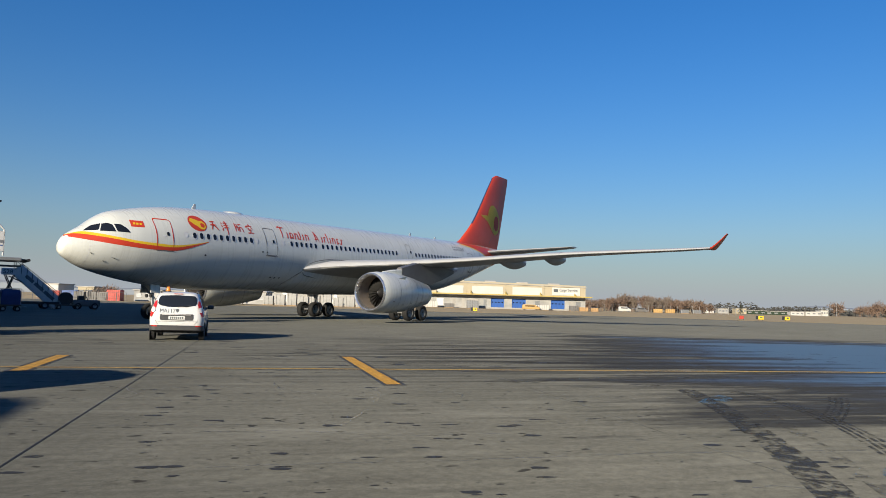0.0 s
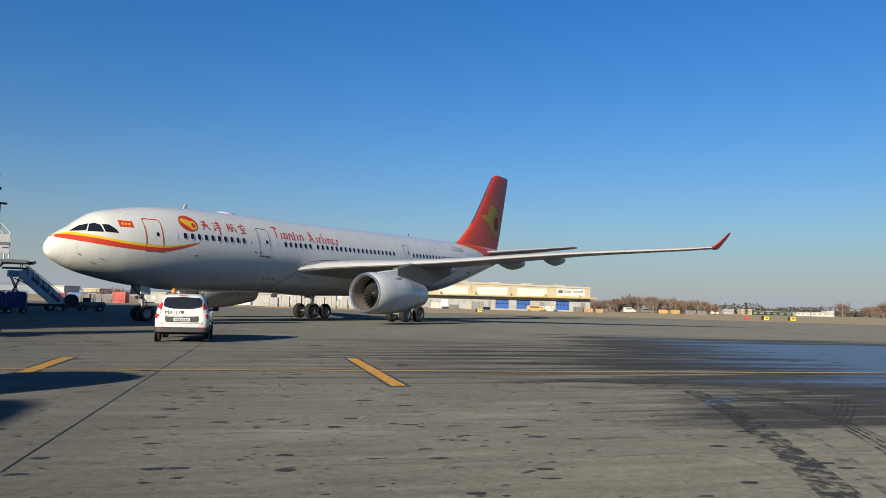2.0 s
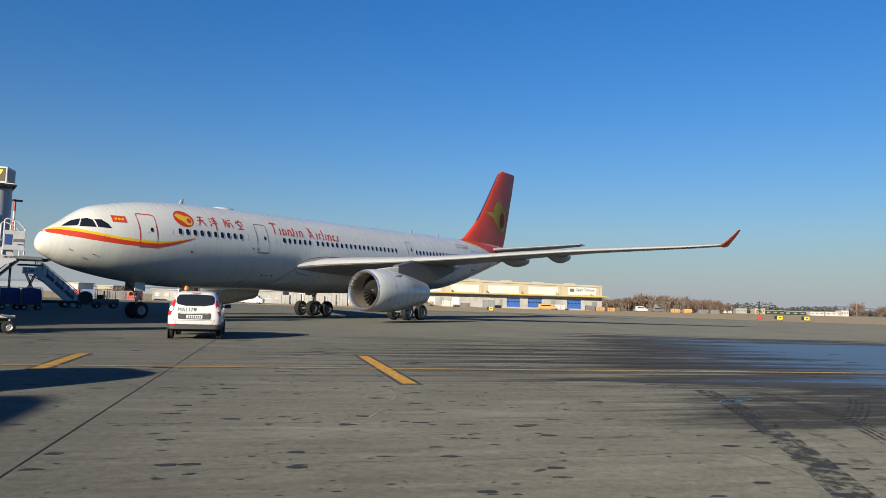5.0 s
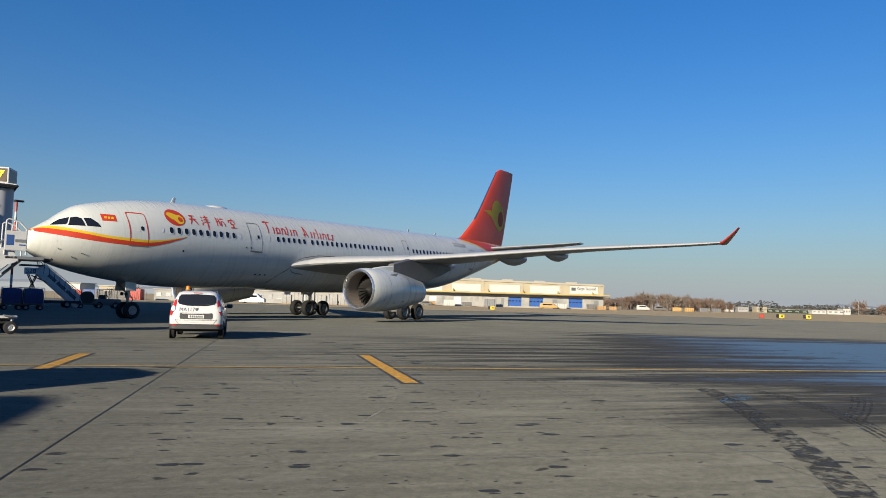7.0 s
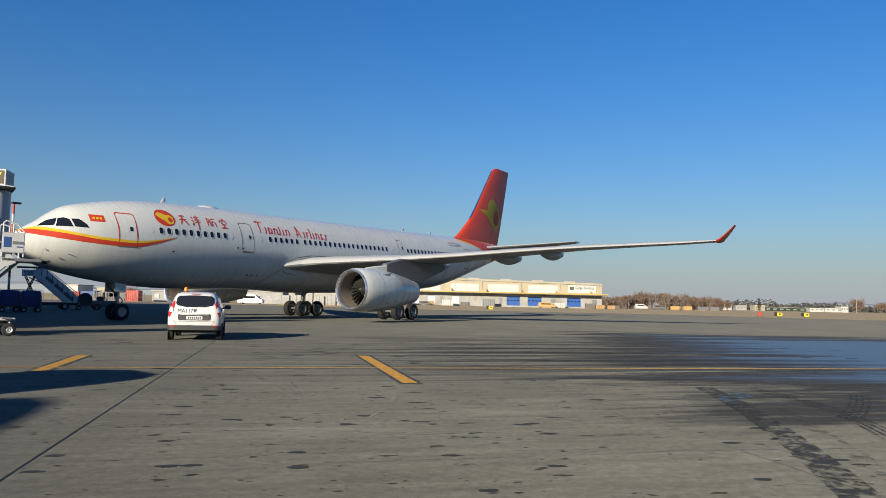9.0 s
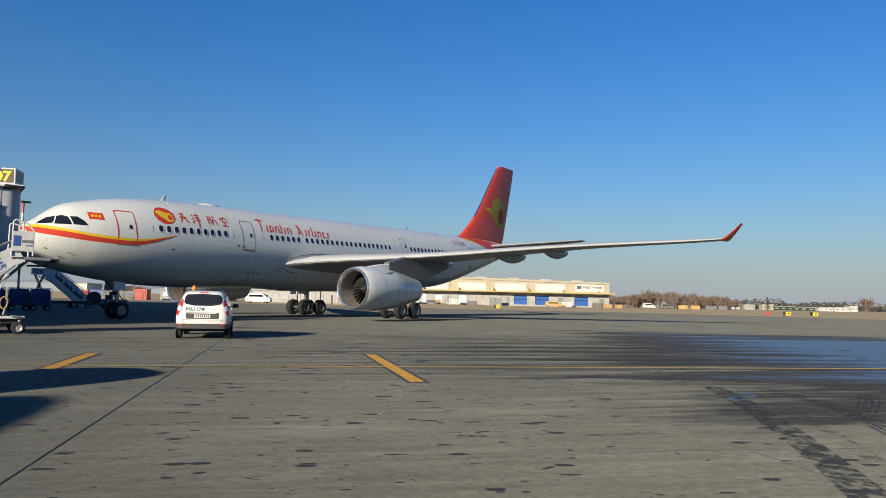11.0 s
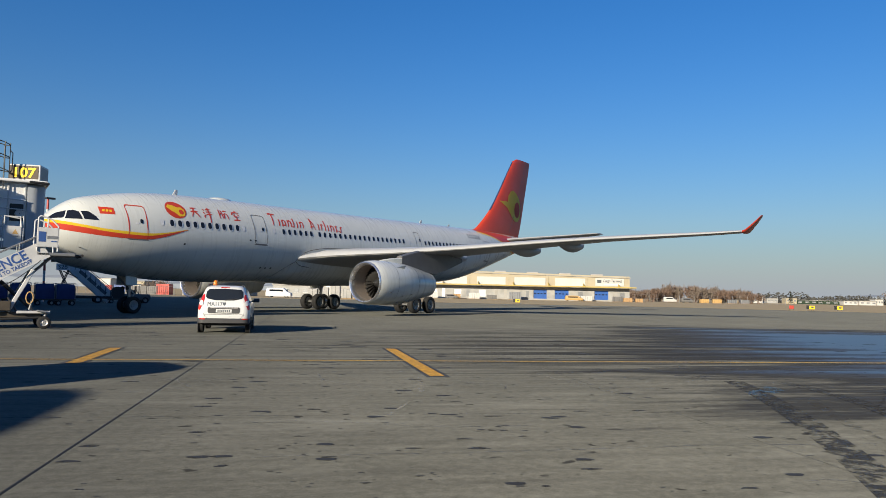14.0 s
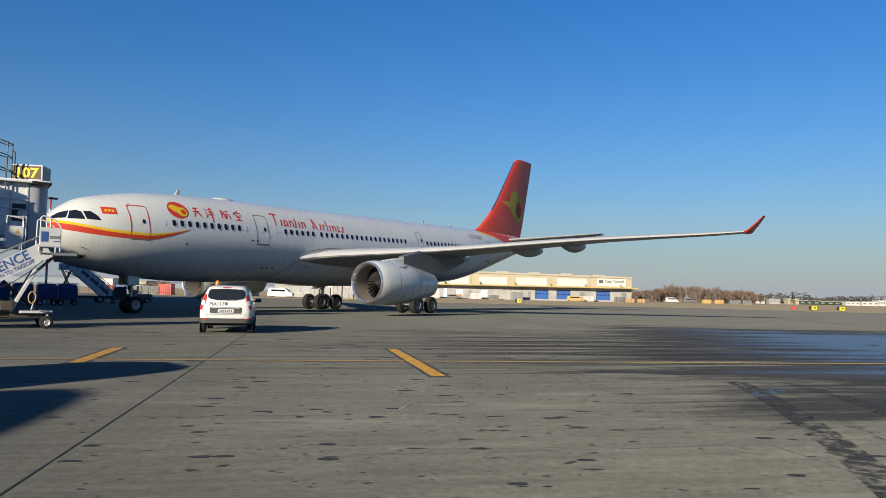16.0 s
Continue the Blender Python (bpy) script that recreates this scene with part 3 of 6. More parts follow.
    # wings
    span = [(2.3, 17.7, 13.6, 3.86, 0.05, 0.035), (2.75, 18.35, 12.8, 3.98, 0.07, 0.03), (3.2, 19.15, 11.9, 4.12, 0.085, 0.02), (3.9, 20.0, 10.9, 4.25, 0.09, 0.012), (5.0, 20.80, 9.9, 4.34, 0.09, 0.002), (8.66, 23.16, 7.9, 4.62, 0.085, -0.015), (12.3, 25.52, 6.7, 4.96, 0.08, -0.028), (16.0, 27.89, 5.75, 5.38, 0.08, -0.035),
            (19.7, 30.27, 4.75, 5.77, 0.08, -0.04), (23.3, 32.65, 3.8, 6.08, 0.085, -0.04), (27.0, 35.04, 2.85, 6.38, 0.09, -0.038), (29.2, 36.45, 2.25, 6.60, 0.09, -0.03)]
    for side in (1, -1):
        secs = [foil(x, -side * y, z, c, t, 14, tail_drop=dr, low=0.62) for y, x, c, z, t, dr in span]
        wing = part("wing", fixed(loft(bmesh.new(), secs)), GREY_PAINT, plane, "grey swept wing", True)
        # polished slats along the leading edge, in lengths
        for y0, y1 in ((3.3, 9.1), (9.75, 14.6), (14.68, 19.0), (19.08, 23.4), (23.48, 28.6)):
            ring = []
            for q in range(6):
                y = y0 + (y1 - y0) * q / 5
                x, c, z, t, dr = (curve(span, y, k) for k in (1, 2, 3, 4, 5))
                full = foil(x, -side * y, z, c, t * 1.04, 14, tail_drop=dr, low=0.62)
                ring.append([p + Vector((-0.012, 0, 0)) for p in full[14 - 4:14 + 2]])
            part("slat", fixed(loft(bmesh.new(), ring, closed=False)), SLAT, wing, "pale leading-edge slat", True)
        # winglet
        secs = []
        for x, y, z, c, lean in ((36.45, 29.15, 6.60, 2.2, 0.0), (36.70, 29.32, 6.70, 1.95, 0.5), (37.15, 29.55, 7.02, 1.6, 2.0), (37.75, 29.85, 7.46, 1.15, 3.0), (38.35, 30.15, 7.95, 0.65, 3.0)):
            secs.append([Vector((p.x, p.y, z + (p.z - z) * (1 if lean < 1 else 0.35))) for p in foil(x, -side * y, z, c, 0.10, lean=side * min(lean, 1.0))])
        part("winglet", fixed(loft(bmesh.new(), secs)), RED, plane, "red winglet", True)
        # flap track fairings
        for y, ln, r in ((8.4, 4.6, 0.28), (14.2, 5.2, 0.36), (17.4, 4.6, 0.33)):
            x, c, z, t, dr = (curve(span, y, k) for k in (1, 2, 3, 4, 5))
            xe = x + c + 0.75
            rings = []
            for q in range(13):
                u = q / 12
                rr = r * (math.sin(math.pi * min(u * 0.80 + 0.02, 0.9)) ** 0.7)
                rings.append([Vector((xe - ln + u * ln, -side * y + rr * 0.75 * math.sin(a), z + 0.02 - dr * c * (0.4 + 0.6 * u) - 0.26 * math.sin(math.pi * min(1, u * 0.9)) + rr * 1.25 * math.cos(a))) for a in [2 * math.pi * k / 14 for k in range(14)]])
            part("flap_fairing", fixed(loft(bmesh.new(), rings)), GREY_PAINT, wing, "grey flap track fairing", True)
        # engine
        ey, ez = -side * 9.36, 2.27
        at = (17.85, ey, ez)
        engine = part("engine", fixed(spin(bmesh.new(), [(0.12, 1.405), (0.35, 1.47), (0.9, 1.52), (1.8, 1.535), (2.8, 1.51), (3.8, 1.43), (4.8, 1.29), (5.8, 1.11), (6.7, 0.94), (7.1, 0.88), (7.1, 0.84), (6.4, 0.86)], at, n=56)), WHITE, plane, "white engine nacelle", True)
        part("inlet_lip", fixed(spin(bmesh.new(), [(0.36, 1.19), (0.16, 1.22), (0.04, 1.27), (0.0, 1.325), (0.04, 1.375), (0.125, 1.41)], at, n=56)), LIP, engine, "bare metal inlet lip", True)
        part("inlet_duct", fixed(spin(bmesh.new(), [(0.35, 1.192), (0.8, 1.20), (1.3, 1.25), (1.75, 1.25)], at, n=48)), LINER, engine, smooth=True)
        part("fan_backing", fixed(spin(bmesh.new(), [(1.78, 1.26), (1.80, 0.02)], at, n=32)), BLACK, engine)
        bm = bmesh.new()
        for k in range(26):
            a0 = 2 * math.pi * k / 26
            ring = []
            for r, tw, ch in ((0.36, 0.25, 0.10), (0.8, 0.55, 0.13), (1.235, 0.95, 0.16)):
                for sg in (-1, 1):
                    aa = a0 + sg * ch * math.sin(tw) / r * 1.2
                    ring.append(bm.verts.new((at[0] + 1.55 + sg * ch * math.cos(tw), at[1] + r * math.cos(aa), at[2] + r * math.sin(aa))))
            for q in (0, 2):
                bm.faces.new((ring[q], ring[q + 1], ring[q + 3], ring[q + 2]))
        part("fan", bm, FAN, engine, "fan blades coloured dark for inlet shade", True)
        part("spinner", fixed(spin(bmesh.new(), [(1.05, 0.01), (1.12, 0.10), (1.3, 0.24), (1.6, 0.37)], at, n=28)), BLACK, engine, "black fan spinner with pale swirl", True)
        bm = bmesh.new()
        pts = [(1.09 + 0.04 * k, 0.05 + 0.025 * k, k * 0.55) for k in range(7)]
        rings = [[Vector((at[0] + u - 0.015, at[1] + (r + o) * math.cos(a), at[2] + (r + o) * math.sin(a))) for o in (-0.02, 0.03)] for u, r, a in pts]
        part("spinner_mark", loft(bm, rings, closed=False), WHITE, engine)
        part("exhaust_cone", fixed(spin(bmesh.new(), [(6.3, 0.84), (6.6, 0.5), (7.5, 0.3), (8.0, 0.06)], at, n=28)), DARK_METAL, engine, smooth=True)
        # strake, panel joints and latches on the nacelle
        for u in (1.9, 4.4):
            r = curve([(1.8, 1.535), (2.8, 1.51), (3.8, 1.43), (4.8, 1.29), (5.8, 1.11)], u, 1)
            part("nacelle_joint", spin(bmesh.new(), [(u, r + 0.006), (u + 0.03, r + 0.005)], at, n=48), SEAL, engine)
        bm = bmesh.new()
        loft(bm, [[Vector((at[0] + 2.0 + 0.3 * k, ey - 1.05, ez + 1.07 - 0.05 * k)), Vector((at[0] + 2.1 + 0.3 * k, ey - 1.05 - 0.06 * k - 0.02, ez + 1.1 + 0.1 * k - 0.05 * k))] for k in range(4)], closed=False)
        part("strake", bm, WHITE, engine)
        # pylon: white front fairing; the rear's dark grey stands for underwing shade
        for name, mat, lab, stations in (("pylon_fairing", WHITE, "white front fairing of the engine pylon", ((19.4, 3.70, 3.78, 0.04), (20.6, 3.60, 3.96, 0.20), (22.0, 3.60, 4.08, 0.24), (23.4, 3.80, 4.24, 0.24), (25.0, 4.10, 4.36, 0.06))),
                                         ("pylon", PYLON_SHADED, "engine pylon in grey darkened for underwing shade", ((21.6, 3.45, 4.20, 0.25), (23.6, 3.30, 4.66, 0.30), (25.6, 3.05, 4.66, 0.30), (27.6, 3.55, 4.55, 0.24), (29.6, 4.15, 4.40, 0.08)))):
            rings = []
            for x, z0, z1, w in stations:
                rings.append([Vector((x, ey - w, z0)), Vector((x, ey + w, z0)), Vector((x, ey + w, z1)), Vector((x, ey + w * 0.4, z1 + 0.06)), Vector((x, ey - w * 0.4, z1 + 0.06)), Vector((x, ey - w, z1))])
            part(name, fixed(loft(bmesh.new(), rings)), mat, engine, lab, True)
        # tailplane
        secs = [foil(x, -side * y, z, c, 0.09, 8) for y, x, c, z in ((0.6, 49.4, 6.2, 7.55), (1.6, 50.2, 5.6, 7.66), (9.0, 55.2, 2.6, 8.47), (9.7, 56.0, 1.6, 8.57))]
        part("tailplane", fixed(loft(bmesh.new(), secs)), GREY_PAINT, plane, "grey tailplane", True)
        # main gear
        gy = -side * 5.34
        bm = bmesh.new()
        rod(bm, (28.85, gy, 0.75), (28.75, gy, 2.6), 0.17, 0.20, 14)
        rod(bm, (28.75, gy, 2.0), (28.6, gy - side * 0.25, 3.9), 0.24, 0.26, 14)
        rod(bm, (28.8, gy, 1.9), (28.5, gy + side * 1.9, 3.2), 0.08, 0.08)
        rod(bm, (28.8, gy, 1.6), (29.7, gy, 3.0), 0.07, 0.07)
        rod(bm, (27.86, gy, 0.70), (29.84, gy, 0.70), 0.13, 0.13, 12)
        for ax in (27.86, 29.84):
            rod(bm, (ax, gy - 0.55, 0.69), (ax, gy + 0.55, 0.69), 0.09, 0.09)
        rod(bm, (28.2, gy - 0.12, 0.9), (28.75, gy - 0.1, 1.9), 0.05, 0.05)
        part("main_gear", fixed(bm), STEEL, plane, "grey steel main landing gear leg", True)
        bm = bmesh.new()
        box(bm, (1.5, 0.06, 1.75), (28.75, gy - side * 0.42, 2.75), (0, 0, 0), 0.03)
        part("gear_door", bm, WHITE, plane)
    # fin and rudder
    fin_t = [(8.1, 44.6, 10.9), (8.5, 46.0, 9.65), (9.3, 47.2, 8.75), (10.85, 49.05, 7.35), (13.0, 50.85, 6.12), (16.5, 53.55, 4.35), (17.2, 54.2, 3.85), (17.42, 54.8, 3.25)]
    levels = [8.1 + (17.42 - 8.1) * k / 26 for k in range(27)]
    secs = [foil(curve(fin_t, z, 1), 0, z, curve(fin_t, z, 2), 0.085 if z > 8.4 else 0.06, 16, vertical=True) for z in levels]
    fin = part("fin", fixed(loft(bmesh.new(), secs)), RED, plane, "red tail fin with yellow bird emblem", True)
    bm = bmesh.new()
    for side in (1, -1):
        rows = []
        for z in (8.7, 9.3, 10.85, 13.0, 16.5, 17.2):
            x, c = curve(fin_t, z, 1), curve(fin_t, z, 2)
            rows.append([Vector((x + c * 0.690, -side * (c * 0.0335 + 0.02), z)), Vector((x + c * 0.697, -side * (c * 0.033 + 0.02), z))])
        loft(bm, rows, closed=False)
    part("rudder_joint", bm, SEAL, fin)
    # dark leading-edge strip
    bm = bmesh.new()
    rows = []
    for z in (10.9, 12.0, 13.0, 14.5, 16.0, 17.0):
        x, c = curve(fin_t, z, 1), curve(fin_t, z, 2)
        s = foil(x - 0.02, 0, z, c, 0.092, 14, vertical=True)
        rows.append(s[13:16])
    part("fin_leading_edge", fixed(loft(bm, rows, closed=False)), worn("dark blue edge paint", (0.03, 0.045, 0.11), 0.35), fin, smooth=True)

    def fin_decal(name, pts, mat, off):
        bm = bmesh.new()
        for sg in (1, -1):
            bm.faces.new([bm.verts.new((x, 0, z)) for x, z in pts])
        bmesh.ops.triangulate(bm, faces=bm.faces)
        bmesh.ops.subdivide_edges(bm, edges=bm.edges, cuts=9, use_grid_fill=True)
        vs = list(bm.verts)
        for v in vs:
            x, c = curve(fin_t, v.co.z, 1), curve(fin_t, v.co.z, 2)
            u = min(max((v.co.x - x) / c, 0.0), 1.0)
            h = 5 * 0.085 * c * (0.2969 * math.sqrt(u) - 0.126 * u - 0.3516 * u * u + 0.2843 * u**3 - 0.1036 * u**4)
            v.co.y = -(h + off)
        return part(name, bm, mat, fin)

    fin_decal("bird_emblem", [(50.45, 12.35), (50.9, 12.05), (51.5, 12.12), (52.2, 12.22), (52.5, 12.1), (52.7, 12.9), (53.2, 13.45), (53.9, 13.60), (54.6, 13.35), (55.3, 12.8), (55.75, 12.0),
                              (55.85, 11.2), (55.6, 10.5), (55.1, 10.08), (54.5, 10.02), (53.85, 10.35), (53.1, 10.95), (52.4, 11.50), (51.5, 11.80), (50.8, 12.12)], LEMON, 0.05)
    fin_decal("bird_eye", [(54.85 + 0.72 * math.cos(a), 11.45 + 0.92 * math.sin(a)) for a in [2 * math.pi * k / 18 for k in range(18)]], RED, 0.075)
    bm = bmesh.new()
    rod(bm, (57.7, 0, axis_z(57.7) + 1.92), (58.25, 0, axis_z(58) + 1.92), 0.14, 0.10, 12)
    part("apu_exhaust", bm, DARK_METAL, plane, smooth=True)
    # aerials and the satellite dome
    for x, h in ((9.35, 0.36), (36.3, 0.32), (41.0, 0.24)):
        secs = [foil(x, 0, axis_z(x) + 2.8, 0.42, 0.12, 5, vertical=True), foil(x + 0.22, 0, axis_z(x) + 2.82 + h, 0.2, 0.12, 5, vertical=True)]
        part("aerial", fixed(loft(bmesh.new(), secs)), SHADE_WHITE, plane)
    bm = bmesh.new()
    rings = []
    for k in range(11):
        u = k / 10
        r = max(0.02, math.sin(math.pi * u)) ** 0.5
        rings.append([Vector((12.0 + 2.2 * u, 0.62 * r * math.cos(a), axis_z(12 + 2.2 * u) + 2.76 + 0.24 * r * math.sin(a))) for a in [2 * math.pi * q / 16 for q in range(16)]])
    part("satellite_dome", fixed(loft(bm, rings)), WHITE, plane, smooth=True)
    # probes and vents on the nose and lower hull
    for x, z, l in ((2.6, 3.75, 0.24), (1.35, 3.98, 0.1), (2.1, 3.55, 0.1)):
        p = skin(x, z, 0.0)
        bm = bmesh.new()
        rod(bm, p, p + Vector((-0.02, -0.05, 0.0)), 0.025, 0.02, 6)
        rod(bm, p + Vector((-0.02, -0.05, 0)), p + Vector((-l, -0.06, 0.05)), 0.022, 0.012, 6)
        part("probe", bm, DARK_METAL, plane)
    for x, z in ((15.1, 3.15), (15.55, 3.15), (16.05, 3.16), (13.6, 4.95), (14.05, 4.95), (8.5, 4.35)):
        decal("vent", rounded(x, z, 0.16, 0.11, 0.05, 3), BLACK, plane, 0.012)
    # seam of the belly fairing
    upper = [(16.45, 2.30), (16.8, 2.72), (17.17, 3.10), (17.7, 3.48), (18.1, 3.72), (18.36, 4.06), (18.71, 4.37), (19.34, 4.60), (20.2, 4.76), (20.97, 4.86), (22.2, 4.90), (23.5, 4.91), (25.0, 4.90)]
    lower = [(18.12, 3.68), (18.4, 3.50), (18.76, 3.42), (19.87, 3.32), (20.8, 3.27), (21.6, 3.20), (22.4, 3.12), (23.23, 3.04), (24.79, 2.95)]
    for sd in (1, -1):
        for seam, extra in ((upper, 0.0), (lower, 1.0)):
            pts = [skin(x, z, 0.014 + extra * (0.02 + 0.30 * ease((x - 15.6) / 6.5)), sd) for x, z in seam]
            part("fairing_seam", fixed(loft(bmesh.new(), [[p + Vector((-0.012, 0, -0.030)), p + Vector((0.012, 0, 0.030))] for p in pts], closed=False)), SEAL, plane)
    # latches and drains on the nacelles
    for u, a in ((1.2, 205), (2.6, 215), (2.6, 240), (3.6, 210), (3.9, 235), (3.2, 262), (1.5, 250)):
        r = curve([(0.9, 1.52), (1.8, 1.535), (2.8, 1.51), (3.8, 1.43), (4.8, 1.29)], u, 1)
        q = Vector((17.85 + u, -9.36 + r * math.cos(radians(a)), 2.27 + r * math.sin(radians(a))))
        bm = bmesh.new()
        box(bm, (0.16, 0.05, 0.06), q, (a + 90, 0, 0), 0.01)
        part("nacelle_latch", bm, SEAL, plane)
    # hull panel joints
    for x in (8.95, 16.2, 25.4, 31.8, 38.4, 46.6):
        bm = bmesh.new()
        loft(bm, [[hull(xx, math.pi * (0.05 + 0.62 * k / 24), 0.003) for k in range(25)] for xx in (x, x + 0.018)], closed=False)
        part("panel_seam", bm, SHADE_WHITE, plane)
    # nose gear
    bm = bmesh.new()
    rod(bm, (6.67, 0, 0.5), (6.62, 0, 1.5), 0.09, 0.10, 12)
    rod(bm, (6.62, 0, 1.3), (6.5, 0, 3.0), 0.14, 0.16, 12)
    rod(bm, (6.60, 0, 1.5), (5.3, 0, 2.8), 0.06, 0.06)
    rod(bm, (6.67, -0.42, 0.52), (6.67, 0.42, 0.52), 0.06, 0.06)
    rod(bm, (6.75, 0, 0.8), (7.0, 0, 1.2), 0.04, 0.04, 6)
    rod(bm, (7.0, 0, 1.2), (6.7, 0, 1.55), 0.04, 0.04, 6)
    part("nose_gear", fixed(bm), STEEL, plane, "grey steel nose landing gear leg", True)
    for sy in (-0.52, 0.52):
        bm = bmesh.new()
        box(bm, (0.75, 0.05, 0.62), (6.45, sy * 0.95, 2.05), (8 if sy > 0 else -8, 0, 0), 0.02)
        part("nose_gear_door", bm, WHITE, plane)
    for sy in (-0.22, 0.22):
        part("taxi_light", rod(bmesh.new(), (6.42, sy, 1.55), (6.30, sy, 1.55), 0.10, 0.12, 12), DARK_METAL, plane)
    # wheels
    def wheel(r, w, name):
        rim = spin(bmesh.new(), [(-w * 0.30, r * 0.10), (-w * 0.34, r * 0.22), (-w * 0.22, r * 0.30), (-w * 0.30, r * 0.44), (-w * 0.40, r * 0.52), (-w * 0.40, r * 0.56), (w * 0.40, r * 0.56), (w * 0.40, r * 0.52), (w * 0.22, r * 0.30), (w * 0.34, r * 0.22), (w * 0.30, r * 0.10)], axis="y", n=24)
        for sg in (-1, 1):
            for k in range(8):
                a = 2 * math.pi * k / 8
                box(rim, (0.07 * r / 0.6, 0.03, 0.07 * r / 0.6), (math.cos(a) * r * 0.38, sg * w * 0.29, math.sin(a) * r * 0.38), (0, -math.degrees(a), 0))
        tyre = spin(bmesh.new(), [(-w * 0.38, r * 0.54), (-w * 0.49, r * 0.66), (-w * 0.50, r * 0.82), (-w * 0.42, r * 0.94), (-w * 0.30, r * 0.99), (-w * 0.18, r), (-w * 0.17, r * 0.985), (-w * 0.14, r * 0.985), (-w * 0.13, r), (w * 0.13, r), (w * 0.14, r * 0.985), (w * 0.17, r * 0.985), (w * 0.18, r), (w * 0.30, r * 0.99), (w * 0.42, r * 0.94), (w * 0.50, r * 0.82), (w * 0.49, r * 0.66), (w * 0.38, r * 0.54)], axis="y", n=36)
        return tyre, rim

    wheels = []
    spots = [(27.86, sy * 5.34 + dy, 0.685, 0.685, 0.50) for sy in (-1, 1) for dy in (-0.70, 0.70)]
    spots += [(29.84, y, z, r, w) for _, y, z, r, w in spots]
    spots += [(6.67, -0.37, 0.525, 0.525, 0.38), (6.67, 0.37, 0.525, 0.525, 0.38)]
    shared = {}
    for x, y, z, r, w in spots:
        if r not in shared:
            ty, ri = wheel(r, w, "wheel")
            a = part("wheel", fixed(ty), RUBBER, plane, "black tyre on a pale hub", True)
            b = part("rim", fixed(ri), HUB, a, smooth=True)
            shared[r] = (a.data, b.data)
        else:
            a, b = new("wheel", shared[r][0]), new("rim", shared[r][1])
            a.parent, b.parent = plane, a
            tagged(a, "black tyre on a pale hub")
        wheels.append((a, Vector((x, y, z)), r))
    return plane, wheels


AIRLINER, AIRLINER_WHEELS = airliner()


def motions():
    """The airliner rolls forward and stops; its wheels turn with it."""
    walk(AIRLINER, [(t, pose(s, 0, 0)) for t, s in ROLL_ROWS])
    for ob, at, r in AIRLINER_WHEELS:
        walk(ob, [(t, Matrix.Translation(at) @ Matrix.Rotation((s - ROLL_ROWS[0][1]) / r, 4, "Y")) for t, s in ROLL_ROWS])


# ---- paints of the other things ----
CAR_WHITE = worn("white car paint", (0.58, 0.58, 0.57), 0.28, coat=0.6, amount=0.06, scale=1.5)
PLASTIC = worn("grey bumper plastic", (0.045, 0.045, 0.047), 0.6, amount=0.2, scale=5)
CAR_GLASS = Mat("tinted car glass", (0.015, 0.017, 0.018), 0.06, coat=0.5).m
LAMP_RED = worn("red lamp plastic", (0.45, 0.02, 0.015), 0.2, coat=0.6, amount=0.1)
LAMP_CLEAR = worn("clear lamp plastic", (0.62, 0.60, 0.58), 0.15, coat=0.6, amount=0.1)
BEACON = worn("orange beacon plastic", (0.75, 0.20, 0.01), 0.25, coat=0.5, amount=0.1)
INK = worn("dark lettering", (0.07, 0.08, 0.09), 0.5, amount=0.1)
BLUE_INK = worn("blue lettering", (0.03, 0.08, 0.25), 0.5, amount=0.15)
PLATE = worn("number plate", (0.6, 0.6, 0.58), 0.5, amount=0.15, scale=8)
STAIR_WHITE = worn("scuffed white panel paint", (0.52, 0.52, 0.515), 0.42, amount=0.22, scale=1.6, grain=20)
STAIR_GREY = worn("galvanised frame", (0.27, 0.275, 0.28), 0.45, metal=0.5, amount=0.3, scale=4)
# brown taken darker to carry the shade beside the bridge
BROWN_METAL = worn("dusty brown chassis paint darkened for shade", (0.06, 0.047, 0.032), 0.65, amount=0.35, scale=3)
COVER_BLUE = worn("blue tarpaulin", (0.015, 0.035, 0.14), 0.6, amount=0.3, scale=2, grain=12, bump=0.3)
BEIGE = worn("beige render", (0.37, 0.32, 0.225), 0.8, amount=0.12, scale=0.2)
DOCK_WALL = worn("blotchy grey dock wall", (0.34, 0.335, 0.32), 0.7, amount=0.35, scale=0.35, grain=3.0)
PALE = worn("white cladding", (0.47, 0.46, 0.435), 0.6, amount=0.12, scale=0.3)
DOOR_BLUE = worn("blue dock door", (0.02, 0.09, 0.34), 0.45, amount=0.2, scale=0.7)
ROOF_GREY = worn("grey roof sheet", (0.32, 0.305, 0.28), 0.6, amount=0.2, scale=0.4)
CANOPY_Y = worn("yellow canopy edge", (0.42, 0.31, 0.08), 0.55, amount=0.15, scale=1)
TIMBER = worn("crate timber", (0.42, 0.26, 0.12), 0.8, amount=0.3, scale=2)
ORANGE = worn("orange machine paint", (0.48, 0.30, 0.11), 0.5, amount=0.25, scale=1)
CONTAINER_RED = worn("red container paint", (0.42, 0.05, 0.035), 0.55, amount=0.25, scale=0.8)
CONTAINER_GREY = worn("grey container paint", (0.14, 0.135, 0.13), 0.6, amount=0.3, scale=0.8)
SIGN_YELLOW = worn("yellow sign face", (0.75, 0.50, 0.02), 0.45, amount=0.1)
TWIG = worn("bare brown twigs", (0.18, 0.12, 0.088), 0.9, amount=0.35, scale=0.6)
TWIG_GREY = worn("bare grey twigs", (0.20, 0.16, 0.13), 0.9, amount=0.35, scale=0.6)
CONIFER = worn("dark conifer needles", (0.025, 0.045, 0.025), 0.9, amount=0.4, scale=1)
WOODS = worn("distant woods", (0.075, 0.075, 0.07), 0.95, amount=0.4, scale=0.05)


